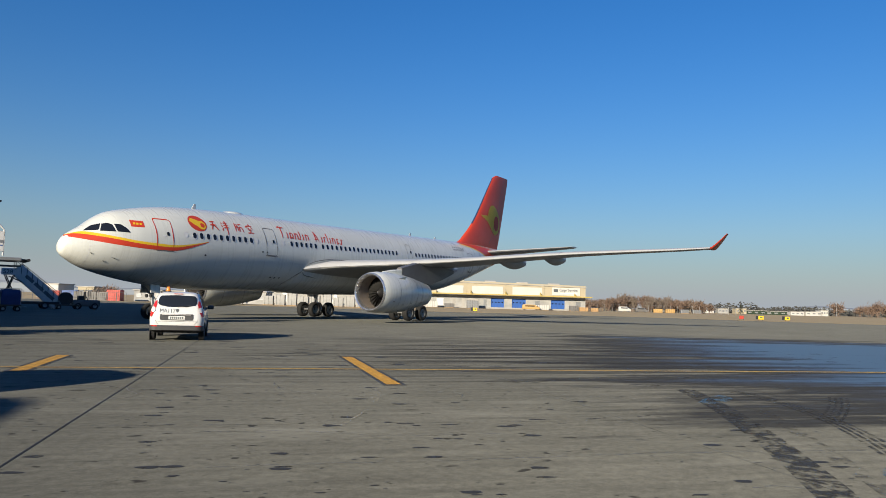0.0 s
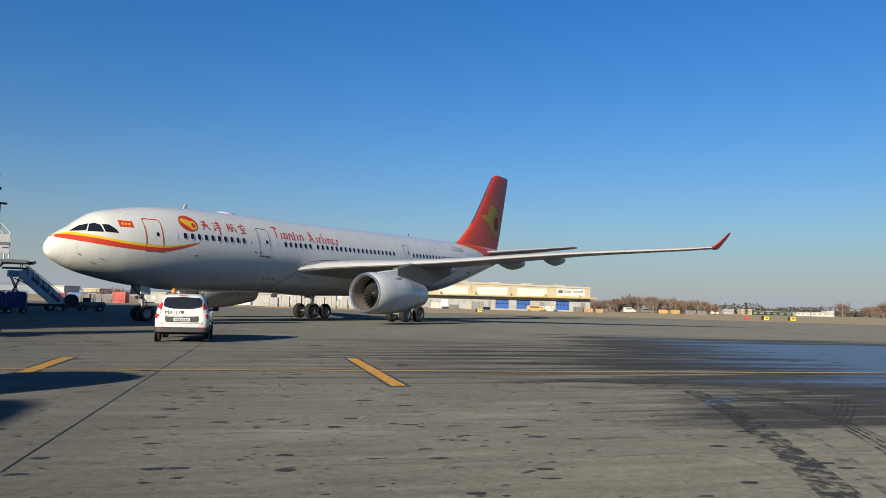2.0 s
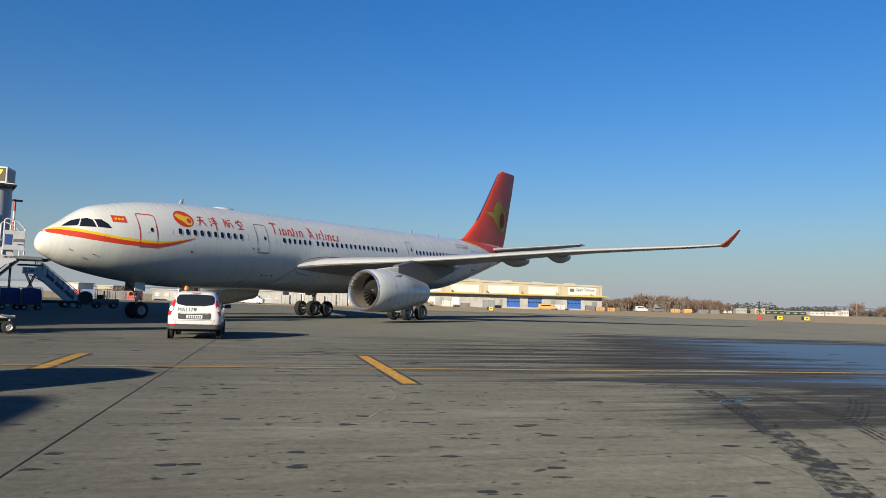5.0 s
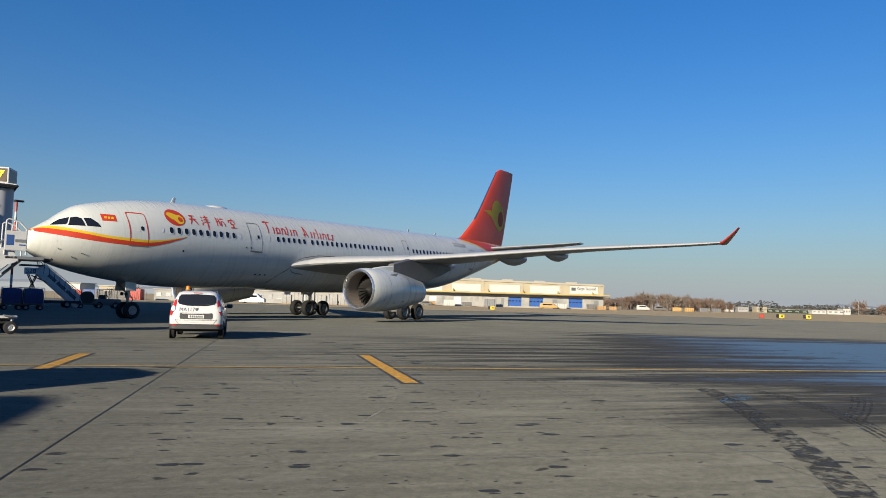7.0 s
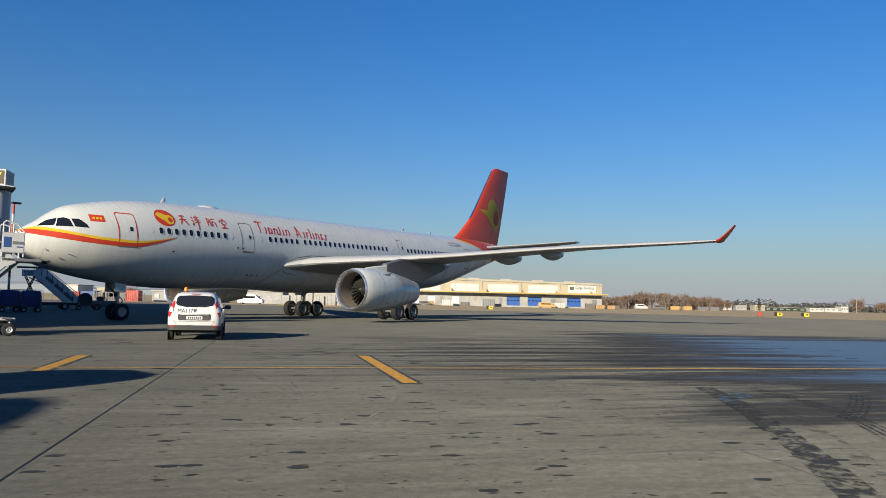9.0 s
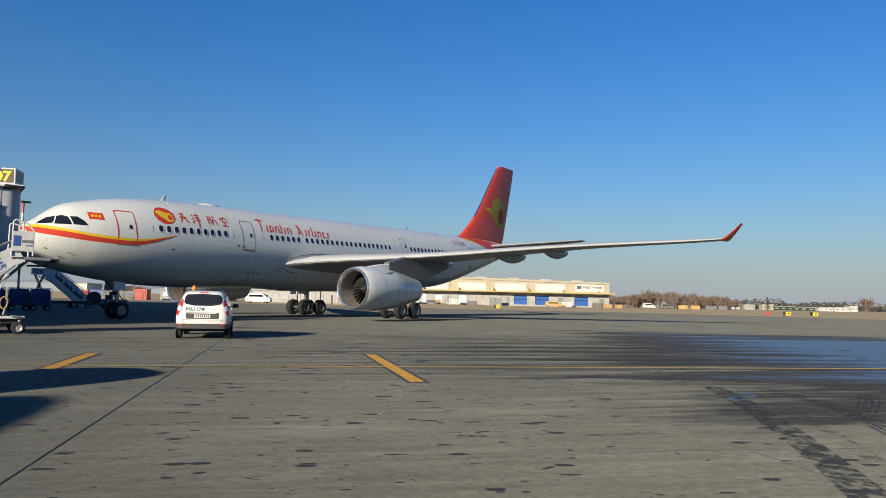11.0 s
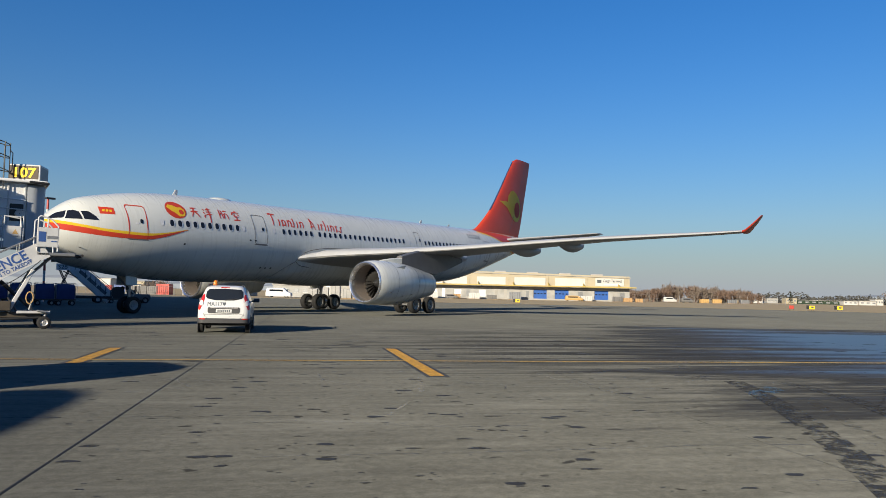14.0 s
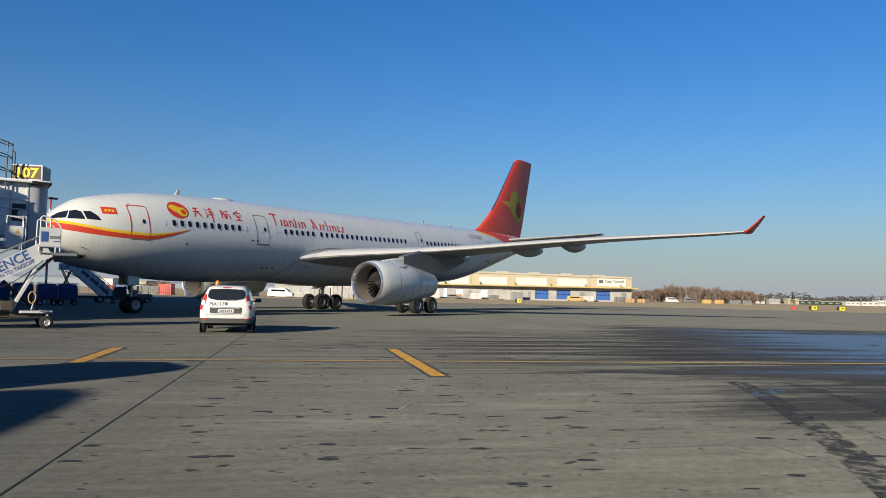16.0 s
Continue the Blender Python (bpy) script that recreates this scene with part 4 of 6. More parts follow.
def cuboid(size, at=(0, 0, 0), rot=(0, 0, 0), bevel=0.0):
    return box(bmesh.new(), size, at, rot, bevel)


def rods(lines, r, n=8):
    bm = bmesh.new()
    for a, b in lines:
        rod(bm, a, b, r, r, n)
    return bm


# ---- grass beyond the apron and the slab joints ----
def grass_material():
    m = Mat("dry winter grass", (0.3, 0.24, 0.13), 0.95)
    p = m.coords(world=True)
    c = m.ramp(m.noise(0.12, 6, p, 0.65), [(0.3, (0.30, 0.21, 0.095)), (0.5, (0.42, 0.31, 0.155)), (0.75, (0.27, 0.215, 0.085))])
    m.color(m.mix(0.6, c, m.ramp(m.noise(2.2, 5, p, 0.7), [(0.3, (0.24, 0.165, 0.075)), (0.7, (0.46, 0.345, 0.185))])))
    return m.m


bm = bmesh.new()
near = [(175, -400), (168, -95), (150, -45), (134, 3), (138, 40), (124, 65), (116, 95), (112, 500)]
rnd = random.Random(3)
edge = []
for (d0, r0), (d1, r1) in zip(near, near[1:]):
    for k in range(24):
        edge.append((d0 + (d1 - d0) * k / 24 + rnd.uniform(-0.5, 0.5), r0 + (r1 - r0) * k / 24))
edge.append(near[-1])
rows = [[far(d, r, 0.012) for d, r in edge], [far(d + 1.2, r, 0.06) for d, r in edge], [far(d + 60, r, 0.08) for d, r in edge], [far(1900, r * 4, 0.08) for d, r in edge]]
loft(bm, rows, closed=False)
bmesh.ops.recalc_face_normals(bm, faces=bm.faces)
for f in bm.faces:
    if f.normal.z < 0:
        f.normal_flip()
tagged(part("grass_verge", bm, grass_material()), "dry brown winter grass beyond the apron", "grass", kind="stuff")


def stain_material(name, color, low, high, scale, stretch, turn, most=1.0):
    m = Mat(name, color, 0.75)
    m.b.inputs["Diffuse Roughness"].default_value = 1.0
    n = m.noise(scale, 6, m.coords(stretch, turn, True), 0.68)
    m.link(m.ramp(n, [(low, 0.0), (high, most)]), m.b.inputs["Alpha"])
    return m.m


JOINT = stain_material("dark joint filler", (0.005, 0.005, 0.005), 0.25, 0.40, 2.0, (1, 1, 1), 0)
FAINT_JOINT = stain_material("thin slab joint", (0.05, 0.05, 0.045), 0.42, 0.58, 0.8, (1, 1, 1), 0)
u = Vector((13.7, 13.77, 0)).normalized()
p0 = Vector((-19.17, -34.93, 0))
side = Vector((-u.y, u.x, 0))
for k in range(-5, 9):
    bm = bmesh.new()
    a = p0 - side * 7.5 * k
    strip(bm, (a - u * 20).xy, (a + u * 150).xy, 0.024 if k == 0 else 0.018, z=0.003, steps=1)
    tagged(part("slab_joint", bm, JOINT if k == 0 else FAINT_JOINT), "dark filled joint between concrete slabs", "slab joint", "joints between apron slabs", "structure")
for k in range(-1, 16):
    bm = bmesh.new()
    a = p0 + u * (7.5 * k + 2.2)
    strip(bm, (a - side * 70).xy, (a + side * 40).xy, 0.022, z=0.003)
    tagged(part("slab_joint", bm, FAINT_JOINT), "thin joint between concrete slabs", "slab joint", "joints between apron slabs", "structure")

# tyre tracks running out of the damp patch
TRACK = stain_material("tyre track stain", (0.013, 0.0125, 0.0115), 0.43, 0.58, 2.6, (1.5, 1.5, 1), 0.0, 0.85)
FAINT_TRACK = stain_material("faint tyre track stain", (0.032, 0.030, 0.027), 0.48, 0.66, 3.0, (1.2, 1.2, 1), 0.0, 0.6)
SCUFF = stain_material("pale scuff", (0.23, 0.225, 0.205), 0.48, 0.64, 5.0, (1, 1, 1), 0.0, 0.55)
DAMP = Mat("shallow water film", (0.03, 0.032, 0.035), 0.22)
DAMP.link(DAMP.ramp(DAMP.noise(2.6, 6, DAMP.coords(world=True), 0.7), [(0.46, 0.0), (0.56, 0.6)]), DAMP.b.inputs["Alpha"])


def bez(a, b, c, n=14):
    return [tuple(Vector(a) * (1 - t) ** 2 + Vector(b) * 2 * t * (1 - t) + Vector(c) * t * t) for t in [k / n for k in range(n + 1)]]


def track(a, b, c, w, z, mat, label, lines=1, gap=0.0):
    """A bent band of tyre marks, in one or several parallel grooves."""
    bm = bmesh.new()
    pts = bez(a, b, c, 20)
    for q in range(lines):
        o = (q - (lines - 1) / 2) * gap
        rows = []
        for i, p in enumerate(pts):
            t = (Vector(pts[min(i + 1, 20)]) - Vector(pts[max(i - 1, 0)])).normalized()
            n = Vector((-t.y, t.x))
            rows.append([Vector((*(Vector(p) + n * (o + e * w / 2)), z)) for e in (1, 0, -1)])
        loft(bm, rows, closed=False)
    return tagged(part("tyre_track", bm, mat), label, "tyre track", "tyre tracks on the apron", "structure")


track((-7.4, -38.3), (-11.0, -40.2), (-16.5, -41.9), 0.40, 0.0050, TRACK, "dark wet tyre track on concrete")
track((-9.2, -39.9), (-12.0, -41.0), (-16.6, -42.5), 0.22, 0.0056, FAINT_TRACK, "faint tyre track on concrete")
track((-6.9, -39.0), (-8.3, -40.85), (-12.8, -42.0), 0.055, 0.0062, TRACK, "dark tread marks in narrow grooves", 4, 0.095)
track((-6.5, -41.0), (-8.6, -41.2), (-10.2, -41.1), 0.05, 0.0068, TRACK, "dark tread marks in narrow grooves", 4, 0.10)
track((-6.9, -37.5), (-8.6, -38.0), (-8.4, -36.4), 0.05, 0.0074, FAINT_TRACK, "curved tread marks in narrow grooves", 3, 0.11)
track((-2.0, -36.9), (-7.2, -36.4), (-9.3, -34.6), 0.30, 0.0080, FAINT_TRACK, "faint tyre track on concrete")
# pale scrapes beside the dash
track((-11.32, -33.4), (-12.47, -34.31), (-13.28, -34.72), 0.07, 0.005, SCUFF, "pale scrape on concrete")
track((-11.65, -33.72), (-12.81, -34.6), (-13.33, -34.86), 0.06, 0.0056, SCUFF, "pale scrape on concrete")
track((-13.95, -35.19), (-14.7, -35.59), (-15.84, -36.05), 0.05, 0.005, SCUFF, "pale scrape on concrete")
track((-16.54, -34.82), (-16.25, -35.49), (-15.75, -36.15), 0.04, 0.0062, SCUFF, "pale scrape on concrete")
track((-17.51, -36.39), (-17.49, -36.45), (-17.44, -36.47), 0.06, 0.005, SCUFF, "pale scrape on concrete")

for k, (cx, cy, rx, ry) in enumerate(((-8.75, -39.2, 0.75, 0.28), (-16.7, -41.45, 0.25, 0.12), (-13.9, -42.0, 0.3, 0.16))):
    bm = bmesh.new()
    bm.faces.new([bm.verts.new((cx + rx * math.cos(a) * (1 + 0.2 * math.sin(3 * a)), cy + ry * math.sin(a) * (1 + 0.2 * math.cos(2 * a)), 0.010)) for a in [2 * math.pi * q / 20 for q in range(20)]])
    tagged(part("puddle", bm, DAMP.m), "shallow puddle on the apron", "puddle", "puddles", "structure")
SPOT = stain_material("oil spot", (0.012, 0.0115, 0.011), 0.30, 0.48, 5.0, (1, 1, 1), 0)
bm = bmesh.new()
rnd = random.Random(11)
dirv = Vector((0.71, -0.70))
for k in range(1500):
    d, r = rnd.uniform(5, 30), rnd.uniform(-0.55, 0.62)
    c = far(d, r * d)
    s = rnd.choice((0.010, 0.012, 0.012, 0.015, 0.015, 0.02, 0.02, 0.02, 0.03, 0.03, 0.05, 0.10)) * (0.5 + d / 12)
    st = rnd.uniform(0.25, 0.6)
    pts = []
    for q in range(10):
        a = 2 * math.pi * q / 10
        e = s * rnd.uniform(0.7, 1.2)
        v = dirv * math.cos(a) * e + Vector((0.70, 0.71)) * math.sin(a) * e * st
        pts.append(bm.verts.new((c.x + v.x, c.y + v.y, 0.0035)))
    bm.faces.new(pts)
bmesh.ops.recalc_face_normals(bm, faces=bm.faces)
tagged(part("oil_spots", bm, SPOT), "dark oil spots scattered over concrete", "stains", kind="stuff")


# hairline cracks
bm = bmesh.new()
rnd = random.Random(17)
for k in range(16):
    d0 = rnd.uniform(6, 20)
    p = far(d0, rnd.uniform(-0.55, 0.5) * d0).xy
    a = rnd.uniform(-1.1, -0.3) if k % 3 else rnd.uniform(0.3, 1.3)
    for q in range(rnd.randint(8, 22)):
        a += rnd.gauss(0, 0.35)
        nx = p + Vector((math.cos(a), math.sin(a))) * rnd.uniform(0.08, 0.2)
        strip(bm, p, nx, 0.009 * rnd.uniform(0.6, 1.5), z=0.0042)
        p = nx
for way in (((-18.05, -36.39), (-17.34, -37.03), (-16.07, -38.25), (-14.36, -39.77), (-12.55, -41.74)), ((-16.88, -34.81), (-16.03, -35.67), (-15.59, -36.72), (-14.53, -37.71)), ((-8.94, -34.55), (-10.15, -36.16), (-11.23, -37.67))):
    for a, b in zip(way, way[1:]):
        p, q = Vector(a), Vector(b)
        n = max(2, int((q - p).length / 0.12))
        last = p
        for k in range(1, n + 1):
            nx = p.lerp(q, k / n) + Vector((rnd.uniform(-0.03, 0.03), rnd.uniform(-0.03, 0.03)))
            strip(bm, last, nx, rnd.uniform(0.004, 0.010), z=0.0042)
            last = nx
tagged(part("concrete_cracks", bm, SEAL), "thin dark cracks in concrete", "cracks", kind="stuff")

# ---- service car ----
def slices(levels, n=6, corner=0.24):
    """Horizontal outlines (z, rear x, front x, half width) skinned into a body."""
    rings = []
    for z, xr, xf, w in levels:
        ring = []
        c = min(corner, w * 0.6)
        for cx, cy, a0 in ((xf - c, w - c, 0), (xr + c, w - c, 90), (xr + c, -w + c, 180), (xf - c, -w + c, 270)):
            for k in range(n + 1):
                a = radians(a0 + 90 * k / n)
                ring.append(Vector((cx + c * math.cos(a), cy + c * math.sin(a), z)))
        rings.append(ring)
    return rings


BODY = [(0.36, 0.10, 4.38, 0.80), (0.42, 0.03, 4.46, 0.845), (0.52, 0.0, 4.50, 0.865), (0.72, 0.01, 4.50, 0.875), (0.88, 0.02, 4.44, 0.868), (0.98, 0.04, 4.25, 0.855), (1.05, 0.06, 3.45, 0.838), (1.12, 0.09, 3.25, 0.815), (1.30, 0.18, 2.85, 0.755), (1.48, 0.30, 2.45, 0.69), (1.58, 0.38, 2.15, 0.64), (1.635, 0.52, 1.95, 0.56), (1.66, 0.80, 1.70, 0.40)]


def rear_pt(y, z, off):
    """A point just behind the tail of the body, following its rounded corners."""
    xr, w = curve([(l[0], l[1], l[3]) for l in BODY], z, 1), curve([(l[0], l[1], l[3]) for l in BODY], z, 2)
    c = 0.24
    a = max(0.0, abs(y) - (w - c)) / c
    return Vector((xr + c * (1 - math.sqrt(max(0.0, 1 - min(a, 1.0) ** 2))) - off * (1 - 0.4 * a), y * (1 + off * 0.5), z))


def rear_patch(pts, off, cells=3):
    bm = bmesh.new()
    bm.faces.new([bm.verts.new((0, y, z)) for y, z in pts])
    bmesh.ops.triangulate(bm, faces=bm.faces)
    bmesh.ops.subdivide_edges(bm, edges=bm.edges, cuts=cells, use_grid_fill=True)
    for v in bm.verts:
        v.co = rear_pt(v.co.y, v.co.z, off)
    return bm


def service_car(m):
    car = thing("service_car", "white airport service minivan with orange roof beacon on the apron", "car", m)
    part("body", fixed(loft(bmesh.new(), slices(BODY))), CAR_WHITE, car, smooth=True)
    part("bumper", fixed(loft(bmesh.new(), slices([(0.33, 0.04, 4.44, 0.83), (0.37, -0.03, 4.5, 0.865), (0.49, -0.035, 4.53, 0.88), (0.53, 0.0, 4.50, 0.872)]))), PLASTIC, car, "dark grey plastic bumper and sills", True)
    part("rear_window", rear_patch([(y, z) for y, z in ((-0.56, 1.20), (-0.62, 1.27), (-0.60, 1.44), (-0.53, 1.52), (0, 1.545), (0.53, 1.52), (0.60, 1.44), (0.62, 1.27), (0.56, 1.20), (0.3, 1.145), (-0.3, 1.145))], 0.012, 4), CAR_GLASS, car, "tinted rear window", True)
    part("brake_light", rear_patch([(-0.14, 1.575), (0.14, 1.575), (0.14, 1.60), (-0.14, 1.60)], 0.02, 1), LAMP_RED, car)
    part("tailgate_seam", rods([(rear_pt(-0.73, 1.08, 0.002), rear_pt(-0.66, 0.66, 0.002)), (rear_pt(0.73, 1.08, 0.002), rear_pt(0.66, 0.66, 0.002)), (rear_pt(-0.66, 0.66, 0.0), rear_pt(0.66, 0.66, 0.0)), (rear_pt(-0.66, 0.66, 0.002), rear_pt(-0.55, 0.52, 0.002)), (rear_pt(0.66, 0.66, 0.002), rear_pt(0.55, 0.52, 0.002)), (rear_pt(-0.55, 0.52, 0.0), rear_pt(0.55, 0.52, 0.0))], 0.005, 5), PLASTIC, car)
    for sg in (-1, 1):
        lamp = part("tail_lamp", rear_patch([(sg * y, z) for y, z in ((0.655, 1.36), (0.71, 1.34), (0.765, 1.20), (0.82, 1.02), (0.855, 0.84), (0.80, 0.80), (0.74, 0.92), (0.69, 1.0), (0.67, 1.12), (0.645, 1.24))], 0.022, 3), LAMP_RED, car, "red tail lamp", True)
        part("lamp_lens", rear_patch([(sg * 0.745 + 0.07 * math.cos(a), 1.05 + 0.095 * math.sin(a)) for a in [2 * math.pi * k / 12 for k in range(12)]], 0.032, 1), LAMP_CLEAR, lamp, smooth=True)
        part("reflector", rear_patch([(sg * 0.60, 0.485), (sg * 0.78, 0.485), (sg * 0.78, 0.525), (sg * 0.60, 0.525)], 0.045, 1), LAMP_RED, car)
        # side glass and roof rail
        for x0, x1, t0, t1 in ((0.45, 1.10, 0.55, 1.10), (1.20, 2.05, 1.20, 2.00), (2.15, 2.95, 2.08, 2.55)):
            bm = bmesh.new()
            bm.faces.new([bm.verts.new(p) for p in ((x0, sg * 0.827, 1.10), (x1, sg * 0.827, 1.10), (t1, sg * 0.70, 1.48), (t0, sg * 0.70, 1.48))])
            part("side_window", bm, CAR_GLASS, car)
        part("roof_rail", rods([((0.55, sg * 0.58, 1.66), (2.0, sg * 0.58, 1.70)), ((0.62, sg * 0.58, 1.60), (0.62, sg * 0.58, 1.68)), ((1.9, sg * 0.58, 1.60), (1.9, sg * 0.58, 1.70))], 0.022), PLASTIC, car)
        bm = cuboid((0.12, 0.22, 0.15), (2.95, sg * 1.0, 1.12), (0, 0, 0), 0.04)
        rod(bm, (2.9, sg * 0.80, 1.08), (2.95, sg * 0.95, 1.10), 0.03)
        part("mirror", bm, PLASTIC, car, smooth=True)
    garnish = part("plate_recess", rear_patch([(-0.53, 0.76), (-0.50, 0.70), (0.50, 0.70), (0.53, 0.76), (0.53, 0.88), (0.50, 0.91), (-0.50, 0.91), (-0.53, 0.88)], 0.014, 2), PLASTIC, car)
    part("plate_trim", rods([((-0.02, -0.46, 0.885), (-0.02, 0.46, 0.885))], 0.012), LAMP_CLEAR, garnish)
    plate = part("number_plate", cuboid((0.012, 0.52, 0.115), (-0.012, 0, 0.785), bevel=0.003), PLATE, car, "white number plate with plain bars")
    for k in range(7):
        part("plate_bar", cuboid((0.004, 0.038, 0.07), (-0.020, -0.19 + 0.063 * k, 0.785)), INK, plate)
    part("sill_bar", cuboid((0.004, 0.42, 0.03), (-0.005, 0.02, 0.60)), SHADE_WHITE, car)
    bm, w = text_mesh("MA117", 0.135, 0.0, 0.0)
    for v in bm.verts:
        v.co = rear_pt(0.555 - v.co.x * 0.50 / w, 0.955 + v.co.y, 0.012)
    part("fleet_number", bm, INK, car)
    part("crest", rear_patch([(0.04, 1.075), (-0.06, 1.075), (-0.06, 1.01), (-0.01, 0.96), (0.04, 1.01)], 0.006, 1), INK, car)
    beacon = part("beacon", spin(bmesh.new(), [(1.66, 0.085), (1.70, 0.085), (1.71, 0.07), (1.80, 0.065), (1.83, 0.04), (1.835, 0.004)], (0.95, 0.38, 0), "z", 16), BEACON, car, "orange rotating beacon", True)
    part("beacon_base", spin(bmesh.new(), [(1.60, 0.10), (1.68, 0.10), (1.69, 0.06)], (0.95, 0.38, 0), "z", 16), PLASTIC, beacon)
    part("wiper", rods([(rear_pt(0.0, 1.15, 0.03), rear_pt(-0.42, 1.20, 0.03))], 0.010, 5), PLASTIC, car)
    for x in (0.80, 3.62):
        for sg in (-1, 1):
            arch = bmesh.new()
            spin(arch, [(0.0, 0.02), (0.0, 0.37), (0.02, 0.37)], (x, sg * 0.868, 0.34), "y", 24)
            part("wheel_arch", arch, PLASTIC, car)
            w = part("wheel", fixed(spin(bmesh.new(), [(-0.095, 0.20), (-0.10, 0.27), (-0.075, 0.315), (0.075, 0.315), (0.10, 0.27), (0.095, 0.20)], (x, sg * 0.80, 0.315), "y", 28)), RUBBER, car, smooth=True)
            rim = spin(bmesh.new(), [(0.0, 0.01), (sg * 0.07, 0.05), (sg * 0.05, 0.17), (sg * 0.096, 0.205)], (x, sg * 0.80, 0.315), "y", 20)
            part("rim", rim, HUB, w, smooth=True)
    part("underbody", cuboid((3.9, 1.45, 0.12), (2.2, 0, 0.33), bevel=0.03), BLACK, car)
    return car


CAR_H = 47.5
car_m = pose(-5.08, -19.71, 0, 0, 0, CAR_H) @ Matrix.Translation((-0.55, 0, 0))
CAR = service_car(car_m)
CAR.scale = (1.06, 1.06, 1.06)


# ---- frames shared by the stairs, carts and the boarding bridge: x to the right, y away ----
TURN = math.degrees(math.atan2(-0.3818, 0.9243))


def at(x, y, turn=0.0):
    return pose(x, y, 0, 0, 0, TURN + turn)


def small_wheel(x, y, r, w, parent):
    t = part("wheel", fixed(spin(bmesh.new(), [(-w / 2, r * 0.55), (-w / 2, r * 0.85), (-w * 0.35, r), (w * 0.35, r), (w / 2, r * 0.85), (w / 2, r * 0.55)], (x, y, r), "y", 24)), RUBBER, parent, smooth=True)
    part("rim", fixed(spin(bmesh.new(), [(-w * 0.30, 0.02), (-w * 0.40, r * 0.2), (-w * 0.25, r * 0.35), (-w * 0.48, r * 0.58), (w * 0.48, r * 0.58), (w * 0.25, r * 0.3), (w * 0.3, 0.02)], (x, y, r), "y", 18)), HUB, t, smooth=True)
    return t


def boarding_stairs(m):
    st = thing("boarding_stairs", "white mobile boarding stairs with blue lettering beside the boarding bridge", "stairs", m)
    # chassis
    bm = cuboid((6.6, 1.5, 0.22), (-3.4, 0.9, 0.52), bevel=0.02)
    part("chassis", bm, BROWN_METAL, st, "dusty brown chassis")
    part("front_beam", cuboid((1.1, 0.10, 0.10), (-0.35, -0.02, 0.62), bevel=0.02), STAIR_WHITE, st)
    part("axle", rods([((0.0, -0.08, 0.23), (0.0, 1.9, 0.23)), ((0.0, 0.05, 0.23), (0.05, 0.05, 0.6)), ((0.0, 0.05, 0.6), (-0.6, 0.3, 0.6))], 0.05), STAIR_GREY, st)
    for x in (0.0, -5.4):
        for y in (-0.02, 1.85):
            small_wheel(x, y, 0.235, 0.17, st)
    part("outrigger", cuboid((0.32, 0.22, 0.06), (-0.10, -0.12, 0.66), (0, 8, 0), 0.015), STAIR_GREY, st)
    # flight: side panels with lettering, treads and handrails
    slope = math.atan2(0.82, 1.40)
    deg = math.degrees(slope)
    top = Vector((-0.10, 0, 2.98))
    along = Vector((-math.cos(slope), 0, -math.sin(slope)))
    for y in (0.0, 1.75):
        bm = bmesh.new()
        n = Vector((-math.sin(slope), 0, math.cos(slope)))
        a, b = top + Vector((0.05, y, 0)), top + along * 4.6 + Vector((0, y, 0))
        rows = [[p + n * h + Vector((0, t, 0)) for h, t in ((-0.32, 0), (0.34, 0), (0.34, 0.05), (-0.32, 0.05))] for p in (a, b)]
        part("side_panel", fixed(loft(bm, rows)), STAIR_WHITE, st, "white side panel with blue lettering")
    # closing plate, added so the flight casts one solid shadow
    bm = bmesh.new()
    loft(bm, [[p + n * h + Vector((0, t, 0)) for h, t in ((-0.30, 0.06), (-0.26, 0.06), (-0.26, 1.74), (-0.30, 1.74))] for p in (top, top + along * 4.6)])
    part("underside_panel", fixed(bm), STAIR_WHITE, st)
    for k in range(14):
        part("tread", cuboid((0.28, 1.66, 0.035), tuple(top + along * (0.30 + 0.31 * k) + Vector((0, 0.9, 0.02))), bevel=0.006), STAIR_GREY, st)
    ml = Matrix.Translation(top + Vector((0, -0.006, 0))) @ Euler((0, -slope, 0)).to_matrix().to_4x4() @ Euler((radians(90), 0, 0)).to_matrix().to_4x4()
    lettering("upper_lettering", "LENCE", 0.36, ml @ Matrix.Translation((-1.98, -0.06, 0)), BLUE_INK, st, 1.36)
    lettering("lower_lettering", "WN TO TAKEOFF", 0.145, ml @ Matrix.Translation((-1.99, -0.265, 0)), BLUE_INK, st, 1.42)
    for y in (0.03, 1.77):
        o = Vector((0, y, 0))
        lines = [(top + o + Vector((0, 0, 0.62)), top + o + along * 4.6 + Vector((0, 0, 0.75)))]
        for k in range(6):
            p = top + o + along * (0.1 + 0.85 * k)
            lines.append((p, p + Vector((0, 0, 0.66))))
        part("handrail", rods(lines, 0.022), STAIR_GREY, st)
    # upper platform, its rail and the board with a plain emblem
    part("platform", cuboid((1.3, 1.8, 0.12), (0.30, 0.9, 2.80), bevel=0.02), STAIR_GREY, st)
    part("platform_lip", cuboid((0.75, 1.5, 0.05), (0.85, 0.9, 2.80), (0, 3, 0), 0.015), BLACK, st)
    part("bumper_roll", rods([((1.2, 0.1, 2.78), (1.2, 1.7, 2.78))], 0.06), BLACK, st)
